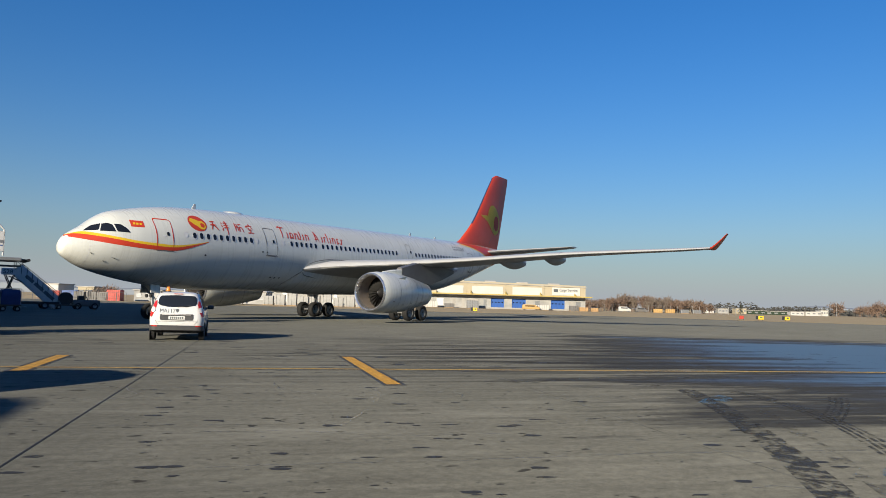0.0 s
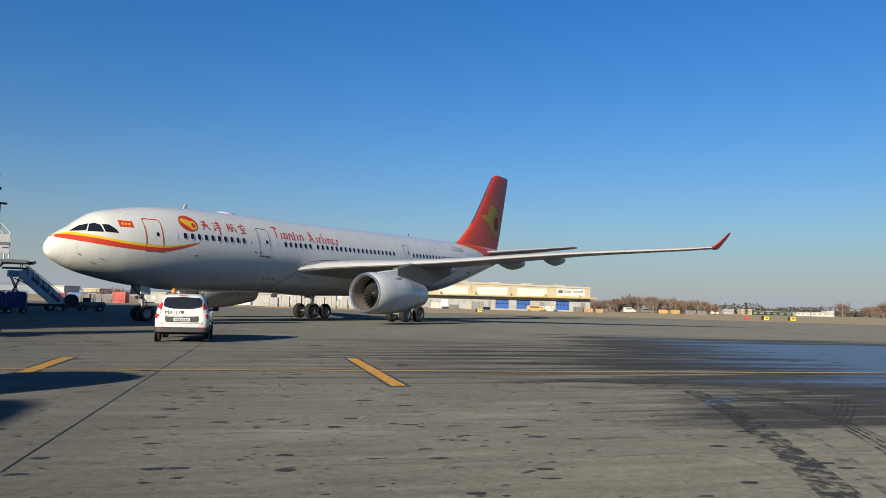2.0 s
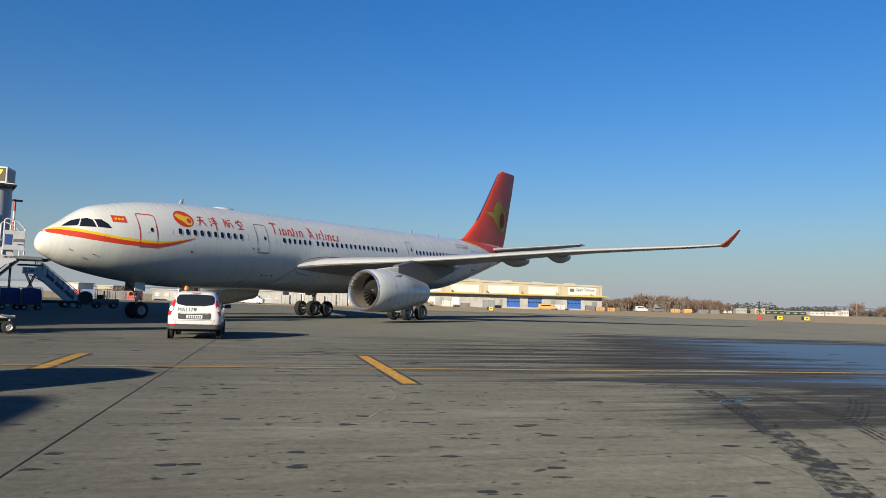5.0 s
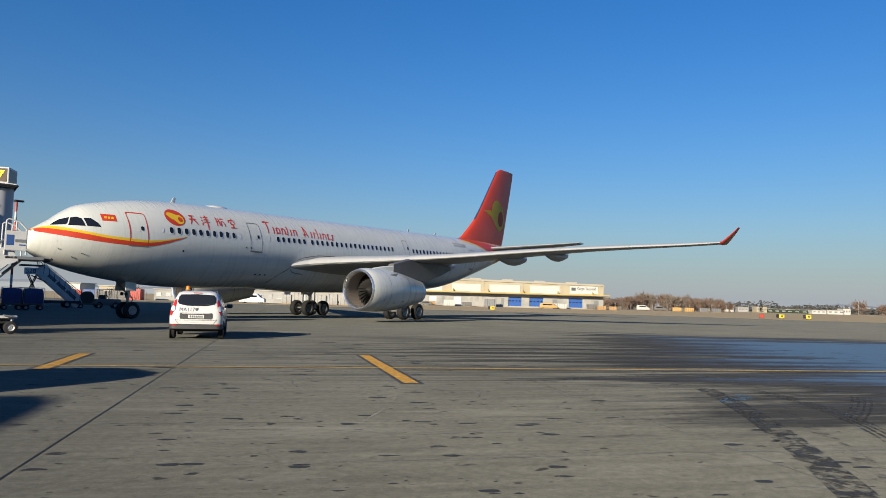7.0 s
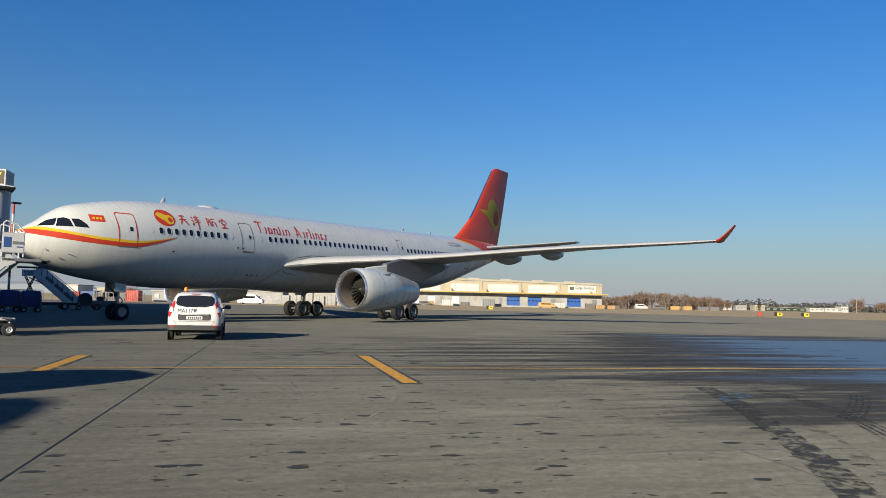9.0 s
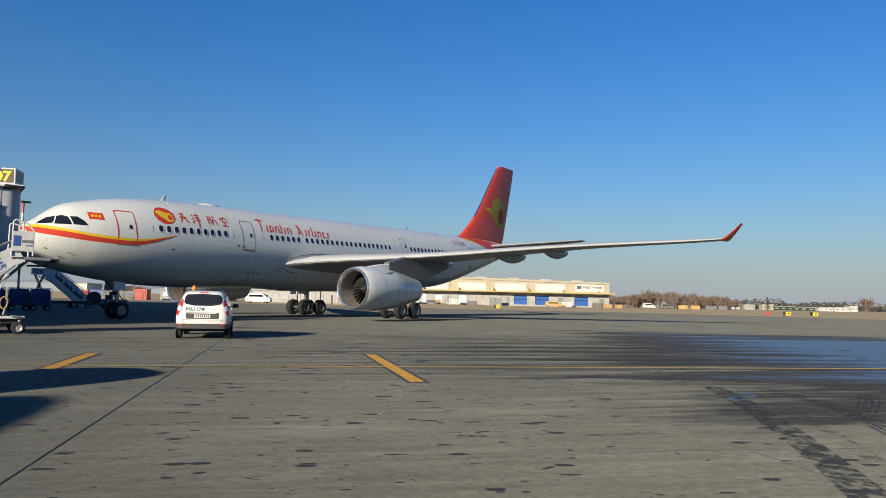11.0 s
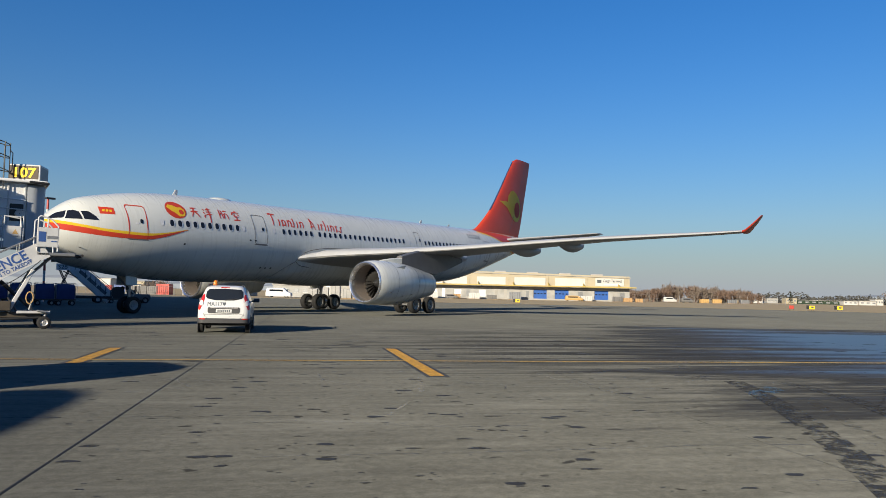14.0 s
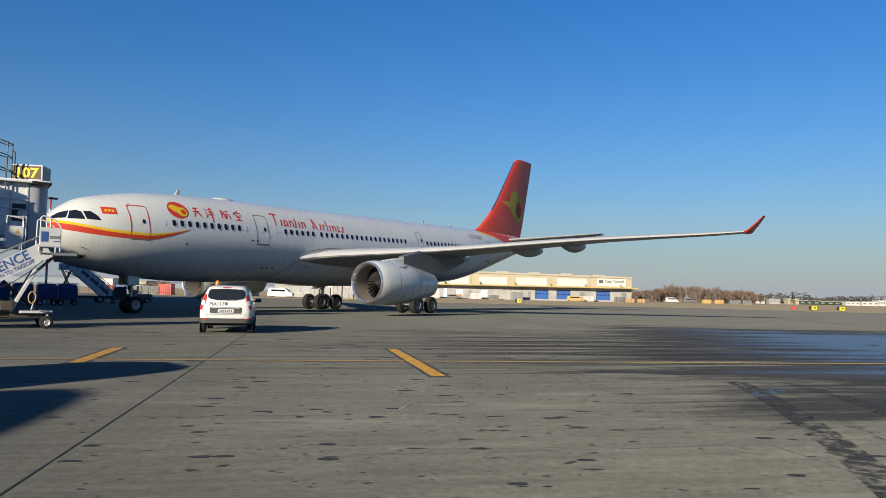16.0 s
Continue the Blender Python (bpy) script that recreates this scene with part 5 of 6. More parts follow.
    for y in (-0.03, 1.80):
        part("platform_rail", rods([((-0.36, y, 2.9), (-0.34, y, 4.16)), ((-0.34, y, 4.16), (-0.25, y, 4.22)), ((-0.25, y, 4.22), (0.10, y, 4.10)), ((0.10, y, 4.10), (0.33, y, 3.85)), ((0.33, y, 3.85), (0.33, y, 2.9)), ((-0.02, y, 3.8), (-0.02, y, 4.12))], 0.030), STAIR_WHITE, st)
    board = part("rail_board", cuboid((0.74, 0.03, 0.74), (-0.02, -0.06, 3.42), bevel=0.03), STAIR_WHITE, st, "white board with a plain blue emblem")
    part("emblem", cuboid((0.24, 0.008, 0.38), (-0.20, -0.080, 3.44), bevel=0.003), BLUE_INK, board)
    part("emblem_bar", cuboid((0.36, 0.006, 0.11), (0.14, -0.080, 3.42), bevel=0.002), STAIR_GREY, board)
    part("emblem_bar", cuboid((0.20, 0.006, 0.04), (0.20, -0.080, 3.27), bevel=0.002), BLUE_INK, board)
    # lifting legs and hose
    part("lift_leg", cuboid((0.14, 0.12, 1.75), (-0.80, 0.12, 1.42), (0, 26, 0), 0.02), STAIR_WHITE, st)
    part("lift_leg", cuboid((0.14, 0.12, 1.75), (-0.80, 1.6, 1.42), (0, 26, 0), 0.02), STAIR_WHITE, st)
    part("lift_leg", cuboid((0.12, 0.10, 1.3), (-1.9, 0.12, 1.15), (0, 30, 0), 0.02), STAIR_WHITE, st)
    for a, b in (((0.2, 0.3, 2.7), (-0.55, 0.3, 1.95)), ((0.2, 1.5, 2.7), (-0.55, 1.5, 1.95)), ((-0.5, 0.1, 0.7), (-0.35, 0.1, 1.3))):
        part("brace", rods([(a, b)], 0.035), STAIR_GREY, st)
    pts = [(-0.50 + 0.12 * math.cos(a), -0.02, 1.15 + 0.22 * math.sin(a)) for a in [2 * math.pi * k / 12 for k in range(13)]]
    part("hose", rods(list(zip(pts, pts[1:])), 0.022), ORANGE, st, "coiled orange hose")
    part("control_box", cuboid((0.4, 0.3, 0.35), (-1.3, 0.0, 0.85), bevel=0.02), BROWN_METAL, st)
    part("battery_box", cuboid((1.3, 0.7, 0.42), (-2.3, 0.25, 0.84), bevel=0.03), DARK_METAL, st, "dark battery box on the chassis")
    part("tow_frame", rods([((-0.1, 0.1, 0.42), (-2.6, 0.1, 0.30)), ((-0.1, 1.6, 0.42), (-2.6, 1.6, 0.30))], 0.045), BLACK, st)
    for k in range(5):
        x = -0.9 - 0.55 * k
        part("truss_bar", rods([((x, 0.15, 0.66), (x - 0.30, 0.15, 1.15 - 0.06 * k))], 0.035), DARK_METAL, st)
    part("hydraulic_ram", rods([((-0.35, 0.85, 0.7), (-1.45, 0.85, 1.75))], 0.07, 12), DARK_METAL, st)
    cable = [(-0.2 - 0.16 * k, -0.03, 2.55 - 0.10 * k - 0.25 * math.sin(math.pi * k / 12)) for k in range(13)]
    part("cable", rods(list(zip(cable, cable[1:])), 0.015, 5), BLACK, st)
    return st


boarding_stairs(at(-8.8, -14.0))


def boarding_bridge(m):
    br = thing("boarding_bridge", "white passenger boarding bridge with a lit stand number on its roof", "boarding bridge", m)
    WALL = worn("bridge wall paint", (0.70, 0.70, 0.69), 0.45, amount=0.15, scale=0.8)
    GREYW = worn("grey bridge column", (0.36, 0.38, 0.41), 0.5, amount=0.15, scale=0.8)
    # cab with its curved end and overhanging roof
    part("cab_wall", cuboid((3.0, 1.9, 2.5), (-1.35, 0.95, 5.12), bevel=0.04), WALL, br, "white cab wall")
    bm = bmesh.new()
    rings = []
    for z in (3.35, 3.9, 5.0, 6.30):
        ring = [Vector((0.15, -0.06, z))]
        for k in range(13):
            a = radians(-90 + 110 * k / 12)
            ring.append(Vector((0.22 + 0.62 * math.cos(a) + 0.1, 0.62 + 0.68 * math.sin(a), z)))
        ring += [Vector((0.6, 1.9, z)), Vector((0.15, 1.9, z))]
        rings.append(ring)
    part("cab_end", fixed(loft(bm, rings)), GREYW, br, "grey curved cab end", True)
    part("roof", cuboid((4.2, 2.4, 0.14), (-1.12, 0.85, 6.44), (0, 0, 0), 0.05), WALL, br, "white overhanging roof")
    part("roof_gutter", rods([((0.98, -0.35, 6.40), (0.98, 2.0, 6.40)), ((0.2, -0.36, 6.42), (0.98, -0.36, 6.40))], 0.06), BLACK, br)
    part("cab_floor", cuboid((3.6, 2.0, 0.25), (-1.1, 0.95, 3.5), bevel=0.03), GREYW, br)
    panel = part("control_window", cuboid((0.56, 0.05, 0.80), (-0.26, -0.03, 4.98), bevel=0.02), BLACK, br, "dark window with a round dish")
    part("dish", spin(bmesh.new(), [(-0.10, 0.02), (-0.12, 0.14), (-0.07, 0.20), (-0.05, 0.20)], (-0.13, 0, 4.92), "y", 20), STAIR_WHITE, panel, smooth=True)
    for x in (-0.62, 0.06):
        part("wall_rib", cuboid((0.07, 0.06, 2.4), (x, -0.03, 5.15), bevel=0.01), STAIR_WHITE, br)
    # service landing and rails outside the cab
    part("landing", cuboid((2.2, 0.9, 0.08), (-0.9, -0.50, 3.28), bevel=0.01), STAIR_GREY, br)
    rails = []
    for z in (3.75, 4.25, 4.75):
        rails.append(((-2.0, -0.93, z), (0.02, -0.93, z - 0.05)))
    for x in (-2.0, -1.4, -0.8, -0.10, 0.02):
        rails.append(((x, -0.93, 3.28), (x, -0.93, 4.75)))
    for z in (5.2, 5.65):
        rails.append(((-2.0, -0.20, z), (0.1, -0.20, z - 0.1)))
    part("railing", rods(rails, 0.025), STAIR_WHITE, br)
    gate = part("gate", cuboid((0.70, 0.03, 1.0), (-0.40, -0.97, 3.78), bevel=0.02), STAIR_WHITE, br, "white landing gate with a warning triangle")
    bm = bmesh.new()
    bm.faces.new([bm.verts.new(p) for p in ((-0.42, -0.99, 3.92), (-0.18, -0.99, 3.92), (-0.30, -0.99, 4.14))])
    part("warning_triangle", bm, ORANGE, gate)
    part("warning_bar", cuboid((0.26, 0.004, 0.03), (-0.30, -0.992, 3.82)), INK, gate)
    part("gate_rail", rods([((-0.75, -0.97, 4.25), (-0.72, -0.97, 4.72)), ((-0.72, -0.97, 4.72), (-0.1, -0.97, 4.62)), ((-0.1, -0.97, 4.62), (-0.06, -0.97, 4.25))], 0.03), STAIR_WHITE, br)
    # stand number box on the roof
    LIT = Mat("lit yellow numerals", (0.9, 0.62, 0.02), 0.5)
    LIT.b.inputs["Emission Color"].default_value = (1.0, 0.62, 0.02, 1)
    LIT.b.inputs["Emission Strength"].default_value = 0.35
    sign = part("number_box", cuboid((1.36, 1.25, 0.76), (0.14, 0.65, 6.92), bevel=0.03), STAIR_WHITE, br, "number box with yellow numerals on brown")
    part("number_face", cuboid((1.24, 0.012, 0.62), (0.12, 0.018, 6.92), bevel=0.004), worn("brown sign face", (0.07, 0.045, 0.02), 0.5), sign)
    lettering("numerals", "107", 0.46, Matrix.Translation((-0.40, 0.004, 6.69)) @ Euler((radians(90), 0, 0)).to_matrix().to_4x4(), LIT.m, sign, 1.04, 0.035)
    sign.matrix_basis = Matrix.Translation((0.64, -0.02, 0)) @ Matrix.Rotation(radians(-20), 4, "Z") @ Matrix.Translation((-0.82, -0.03, 0))
    part("number_side", cuboid((0.012, 1.08, 0.58), (0.824, 0.65, 6.92), bevel=0.004), worn("grey sign side", (0.22, 0.24, 0.22), 0.5), sign)
    # caged ladder on the roof
    cage = []
    for a in (0, 60, 120, 180, 240, 300):
        x, y = -1.05 + 0.42 * math.cos(radians(a)), 0.25 + 0.42 * math.sin(radians(a))
        cage.append(((x, y, 6.5), (x, y, 8.25)))
    for z in (7.0, 7.65, 8.25):
        ring = [(-1.05 + 0.42 * math.cos(radians(a)), 0.25 + 0.42 * math.sin(radians(a)), z + 0.12 * math.cos(radians(a + 180))) for a in range(0, 361, 30)]
        cage += list(zip(ring, ring[1:]))
    cage += [((-0.63, 0.25, 7.9), (-0.52, 0.1, 7.75)), ((-0.52, 0.1, 7.75), (-0.52, 0.1, 6.95)), ((-0.52, 0.1, 6.95), (-0.63, 0.1, 6.8)), ((-1.2, -0.25, 6.0), (-1.2, -0.25, 8.2)), ((-0.85, -0.25, 6.0), (-0.85, -0.25, 8.2))]
    part("ladder_cage", rods(cage, 0.024, 6), BLACK, br, "dark caged roof ladder")
    part("roof_cabinet", cuboid((0.7, 0.6, 1.0), (-1.5, 0.7, 7.0), bevel=0.03), DARK_METAL, br)
    # tunnel back to the terminal, with its lift column and wheels
    bend = Matrix.Translation((-1.6, 0.7, 0)) @ Matrix.Rotation(radians(32), 4, "Z")
    tun = cuboid((18, 2.7, 2.7), (-10.0, 0, 5.1), bevel=0.05)
    bmesh.ops.transform(tun, verts=tun.verts, matrix=bend)
    part("tunnel", tun, WALL, br, "white ribbed tunnel")
    for k in range(14):
        rib = cuboid((0.10, 2.8, 2.8), (-2.2 - 1.2 * k, 0, 5.1), bevel=0.01)
        bmesh.ops.transform(rib, verts=rib.verts, matrix=bend)
        part("tunnel_rib", rib, GREYW, br)
    part("lift_column", rods([((-6.0, -2.4, 0.5), (-6.0, -2.4, 4.0)), ((-6.0, -0.1, 0.5), (-6.0, -0.1, 4.0)), ((-6.0, -2.6, 0.7), (-6.0, 0.1, 0.7))], 0.20, 12), GREYW, br)
    for y in (-2.5, 0.0):
        small_wheel(-5.5, y, 0.45, 0.35, br)
        small_wheel(-6.5, y, 0.45, 0.35, br)
    part("wheel_beam", cuboid((1.4, 2.4, 0.25), (-6.0, -1.25, 0.55), bevel=0.03), GREYW, br)
    part("rotunda", fixed(spin(bmesh.new(), [(0.0, 0.01), (0.0, 0.9), (3.2, 0.9), (3.4, 2.3), (6.7, 2.3), (6.8, 0.01)], (-18.0, -9.0, 0), "z", 24)), GREYW, br, smooth=True)
    return br


boarding_bridge(at(-6.1, -6.2))


# rails and frame in black: the shade they stand in is in the colour
def far_stairs(m):
    st = thing("mobile_stairs", "blue and white mobile stairs parked in shade with carts", "stairs", m)
    slope = math.atan2(3.18, 3.48)
    top, foot = Vector((-3.35, 0, 3.60)), Vector((0.35, 0, 0.30))
    d = (foot - top).normalized()
    n = Vector((-d.z, 0, d.x))
    for y in (0.0, 1.5):
        o = Vector((0, y, 0))
        rows = [[p + o + n * h + Vector((0, t, 0)) for h, t in ((-0.42, 0), (0.72, 0), (0.72, 0.05), (-0.42, 0.05))] for p in (top, foot)]
        part("side_panel", fixed(loft(bmesh.new(), rows)), STAIR_WHITE, st, "white side panel with dark plain bars")
        lines = [(top + o + Vector((0, 0, 1.0)), foot + o + Vector((0.25, 0, 1.05)))]
        for k in range(9):
            p = top.lerp(foot, k / 8) + o
            lines.append((p, p + Vector((0.03, 0, 1.02))))
        part("handrail", rods(lines, 0.03, 6), BLACK, st)
    for k in range(13):
        part("tread", cuboid((0.3, 1.45, 0.05), tuple(top.lerp(foot, (k + 0.5) / 13) + Vector((0, 0.77, 0))), bevel=0.008), STAIR_GREY, st)
    turn = math.degrees(math.atan2(-d.z, d.x))
    s = 0.95
    for w in (0.95, 1.05, 1.2):
        c = top + d * (s + w / 2) + n * 0.18
        part("panel_bar", cuboid((w * 0.92, 0.012, 0.30), (c.x, -0.010, c.z), (0, turn, 0)), INK, st)
        s += w + 0.08
    part("platform", cuboid((1.9, 1.7, 0.14), (-3.9, 0.75, 3.95), bevel=0.02), BLACK, st)
    part("hood", cuboid((2.6, 1.7, 0.12), (-3.6, 0.75, 4.50), (0, 3, 0), 0.03), DARK_METAL, st)
    board = part("number_board", cuboid((1.15, 0.05, 0.62), (-3.95, -0.05, 3.42), (0, 0, 0), 0.02), STAIR_WHITE, st, "white board with a fleet number")
    lettering("fleet_number", "S28", 0.38, Matrix.Translation((-4.38, -0.082, 3.24)) @ Euler((radians(90), 0, 0)).to_matrix().to_4x4(), INK, board, 0.82)
    part("support", rods([((-4.4, 0.1, 0.5), (-3.3, 0.1, 3.3)), ((-3.0, 0.1, 0.5), (-4.2, 0.1, 3.3)), ((-4.4, 1.4, 0.5), (-3.3, 1.4, 3.3)), ((-3.0, 1.4, 0.5), (-4.2, 1.4, 3.3)), ((-2.2, 0.1, 2.2), (-3.9, 0.1, 3.0))], 0.05), BLACK, st)
    part("chassis", cuboid((5.4, 1.7, 0.25), (-2.2, 0.8, 0.55), bevel=0.03), BLACK, st)
    for x in (-0.75, -4.2):
        for y in (-0.05, 1.6):
            small_wheel(x, y, 0.34, 0.22, st)
    return st


far_stairs(at(17.5, 27.0) @ Matrix.Translation((0.35, 0, 0)))


def baggage_cart(m):
    c = thing("baggage_cart", "baggage cart under a dark blue tarpaulin cover", "cart", m, "covered baggage carts")
    part("deck", cuboid((1.5, 1.4, 0.12), (0, 0.7, 0.48), bevel=0.02), BROWN_METAL, c)
    bm = bmesh.new()
    rnd = random.Random(5)
    rings = []
    for z, w in ((0.52, 0.70), (0.9, 0.72), (1.3, 0.71), (1.62, 0.68), (1.74, 0.58)):
        ring = []
        for k in range(24):
            a = 2 * math.pi * k / 24
            ca, sa = math.cos(a), math.sin(a)
            e = 0.25
            ring.append(Vector((w * math.copysign(abs(ca) ** e, ca) + rnd.uniform(-0.02, 0.02), 0.7 + (w - 0.04) * math.copysign(abs(sa) ** e, sa) + rnd.uniform(-0.02, 0.02), z + rnd.uniform(-0.02, 0.02))))
        rings.append(ring)
    part("cover", fixed(loft(bm, rings)), COVER_BLUE, c, "dark blue tarpaulin", True)
    part("frame", rods([((-0.7, 0.05, 0.5), (-0.7, 0.05, 1.8)), ((0.7, 0.05, 0.5), (0.7, 0.05, 1.8)), ((-0.7, 1.35, 0.5), (-0.7, 1.35, 1.8)), ((0.7, 1.35, 0.5), (0.7, 1.35, 1.8)), ((-0.7, 0.05, 1.8), (0.7, 0.05, 1.8)), ((-0.7, 1.35, 1.8), (0.7, 1.35, 1.8)), ((0.75, 0.7, 0.42), (1.2, 0.7, 0.36))], 0.022, 6), STAIR_GREY, c)
    for x in (-0.5, 0.5):
        for y in (0.1, 1.3):
            small_wheel(x, y, 0.21, 0.14, c)
    return c


cart = baggage_cart(at(9.3, 17.4) @ Matrix.Translation((-2.0, 0, 0)))
for x in (-0.50, -3.7, -5.3):
    copy_thing(cart, at(9.3, 17.4) @ Matrix.Translation((x, 0, 0)))


def tractor(m, label):
    t = thing("baggage_tractor", label, "tractor", m, "parked tractors")
    part("body", fixed(loft(bmesh.new(), slices([(0.30, 0.0, 2.4, 0.55), (0.42, -0.05, 2.45, 0.6), (0.80, -0.05, 2.45, 0.6), (0.92, 0.0, 2.38, 0.56)], corner=0.12))), CONTAINER_GREY, t, smooth=True)
    part("seat", cuboid((0.5, 0.9, 0.45), (0.75, 0, 1.10), bevel=0.06), BLACK, t)
    part("column", rods([((1.45, 0.2, 0.9), (1.25, 0.2, 1.25)), ((1.2, 0.02, 1.3), (1.2, 0.38, 1.3))], 0.03), BLACK, t)
    part("canopy", cuboid((1.3, 1.1, 0.06), (0.95, 0, 1.88), bevel=0.02), STAIR_WHITE, t)
    for x in (0.4, 1.5):
        for y in (-0.5, 0.5):
            part("canopy_post", rods([((x, y, 0.9), (x, y, 1.86))], 0.025, 6), BLACK, t)
    for x in (0.45, 1.95):
        for y in (-0.52, 0.52):
            small_wheel(x, y, 0.32, 0.2, t)
    return t


tractor(at(17.5, 27.0) @ Matrix.Translation((2.0, 0.4, 0)), "grey baggage tractor parked by the stairs")


def belt_drum(m):
    t = thing("cable_drum", "dark cable drum on a low trailer", "trailer", m)
    part("drum", fixed(spin(bmesh.new(), [(0, 0.05), (0, 0.62), (0.06, 0.62), (0.06, 0.4), (0.6, 0.4), (0.6, 0.62), (0.66, 0.62), (0.66, 0.05)], (0, 0, 1.02), "y", 24)), BLACK, t, smooth=True)
    part("deck", cuboid((2.2, 1.2, 0.12), (0.2, 0.35, 0.40), bevel=0.02), BROWN_METAL, t)
    for x in (-0.6, 1.0):
        for y in (-0.15, 0.85):
            small_wheel(x, y, 0.2, 0.14, t)
    return t


belt_drum(at(17.5, 27.0) @ Matrix.Translation((1.35, -0.3, 0)))

# mast with red and white bands behind the bridge
mast = thing("mast", "slim mast with red and white bands and a lamp", "mast", pose(14.2, 31.9, 0))
for k in range(10):
    part("mast_band", rods([((0, 0, 1.02 * k), (0, 0, 1.02 * k + 1.015))], 0.11, 10), CONTAINER_RED if k % 2 else STAIR_WHITE, mast)
part("mast_head", cuboid((0.9, 0.4, 0.18), (0.2, 0, 10.25), (0, 0, 0), 0.04), DARK_METAL, mast)


# ---- unseen vehicles and terminal behind and left of the camera, added to cast shadows ----
SUN_M = Matrix.Rotation(radians(SUN_AZ), 4, "Z")          # x away from the sun, y to its left


def profiled_body(profile, depth):
    """A body with an outline of (y, z) corners, drawn out towards -x, with softened edges."""
    bm = bmesh.new()
    loft(bm, [[Vector((x, y, z)) for y, z in profile] for x in (0.0, -depth)])
    fixed(bm)
    bmesh.ops.bevel(bm, geom=list(bm.edges), offset=0.06, segments=2, affect="EDGES", profile=0.5)
    return bm


# unseen high-lift truck shape, its raised body outlined to cast the rounded shadow
truck = thing("shadow_truck", "unseen truck shape added to cast a rounded shadow", "truck", SUN_M @ pose(-39.2, 0, 0))
part("raised_body", profiled_body([(-28.2, 2.6), (-28.2, 5.8), (-28.5, 6.1), (-29.0, 6.25), (-29.6, 6.2), (-30.3, 5.98), (-31.3, 5.60), (-31.9, 5.33), (-34.5, 4.1), (-34.5, 2.6)], 2.4), STAIR_WHITE, truck)
part("chassis", cuboid((2.2, 7.4, 0.4), (-1.2, -31.6, 0.9), bevel=0.05), STAIR_GREY, truck)
part("cab", cuboid((2.2, 1.7, 1.5), (-1.2, -34.6, 1.7), bevel=0.15), STAIR_WHITE, truck)
for sg in (-0.3, -2.1):
    part("lift_arm", rods([((sg, -29.2, 1.0), (sg, -33.2, 2.7)), ((sg, -33.2, 1.0), (sg, -29.2, 2.7))], 0.10), STAIR_GREY, truck)
    for y in (-29.2, -34.4):
        part("wheel", fixed(spin(bmesh.new(), [(-0.14, 0.25), (-0.14, 0.43), (-0.09, 0.5), (0.09, 0.5), (0.14, 0.43), (0.14, 0.25)], (sg, y, 0.5), "x", 24)), RUBBER, truck, smooth=True)
# unseen delivery van side on, outlined to cast the tapering shadow
side_van = thing("shadow_van", "unseen white van added to cast a shadow on the apron", "van", SUN_M @ pose(-24.0, 0, 0))
part("body", profiled_body([(-28.15, 0.45), (-28.18, 2.02), (-28.05, 2.36), (-27.6, 2.60), (-26.5, 2.68), (-25.7, 2.50), (-25.3, 2.28), (-25.05, 1.80), (-24.0, 1.30), (-23.6, 1.15), (-23.5, 0.45)], 1.9), STAIR_WHITE, side_van)
part("side_window", cuboid((0.03, 0.9, 0.6), (0.012, -25.9, 1.85), bevel=0.01), CAR_GLASS, side_van)
for sg in (-0.15, -1.75):
    for y in (-27.3, -24.4):
        part("wheel", fixed(spin(bmesh.new(), [(-0.11, 0.2), (-0.11, 0.3), (-0.08, 0.36), (0.08, 0.36), (0.11, 0.3), (0.11, 0.2)], (sg, y, 0.36), "x", 24)), RUBBER, side_van, smooth=True)


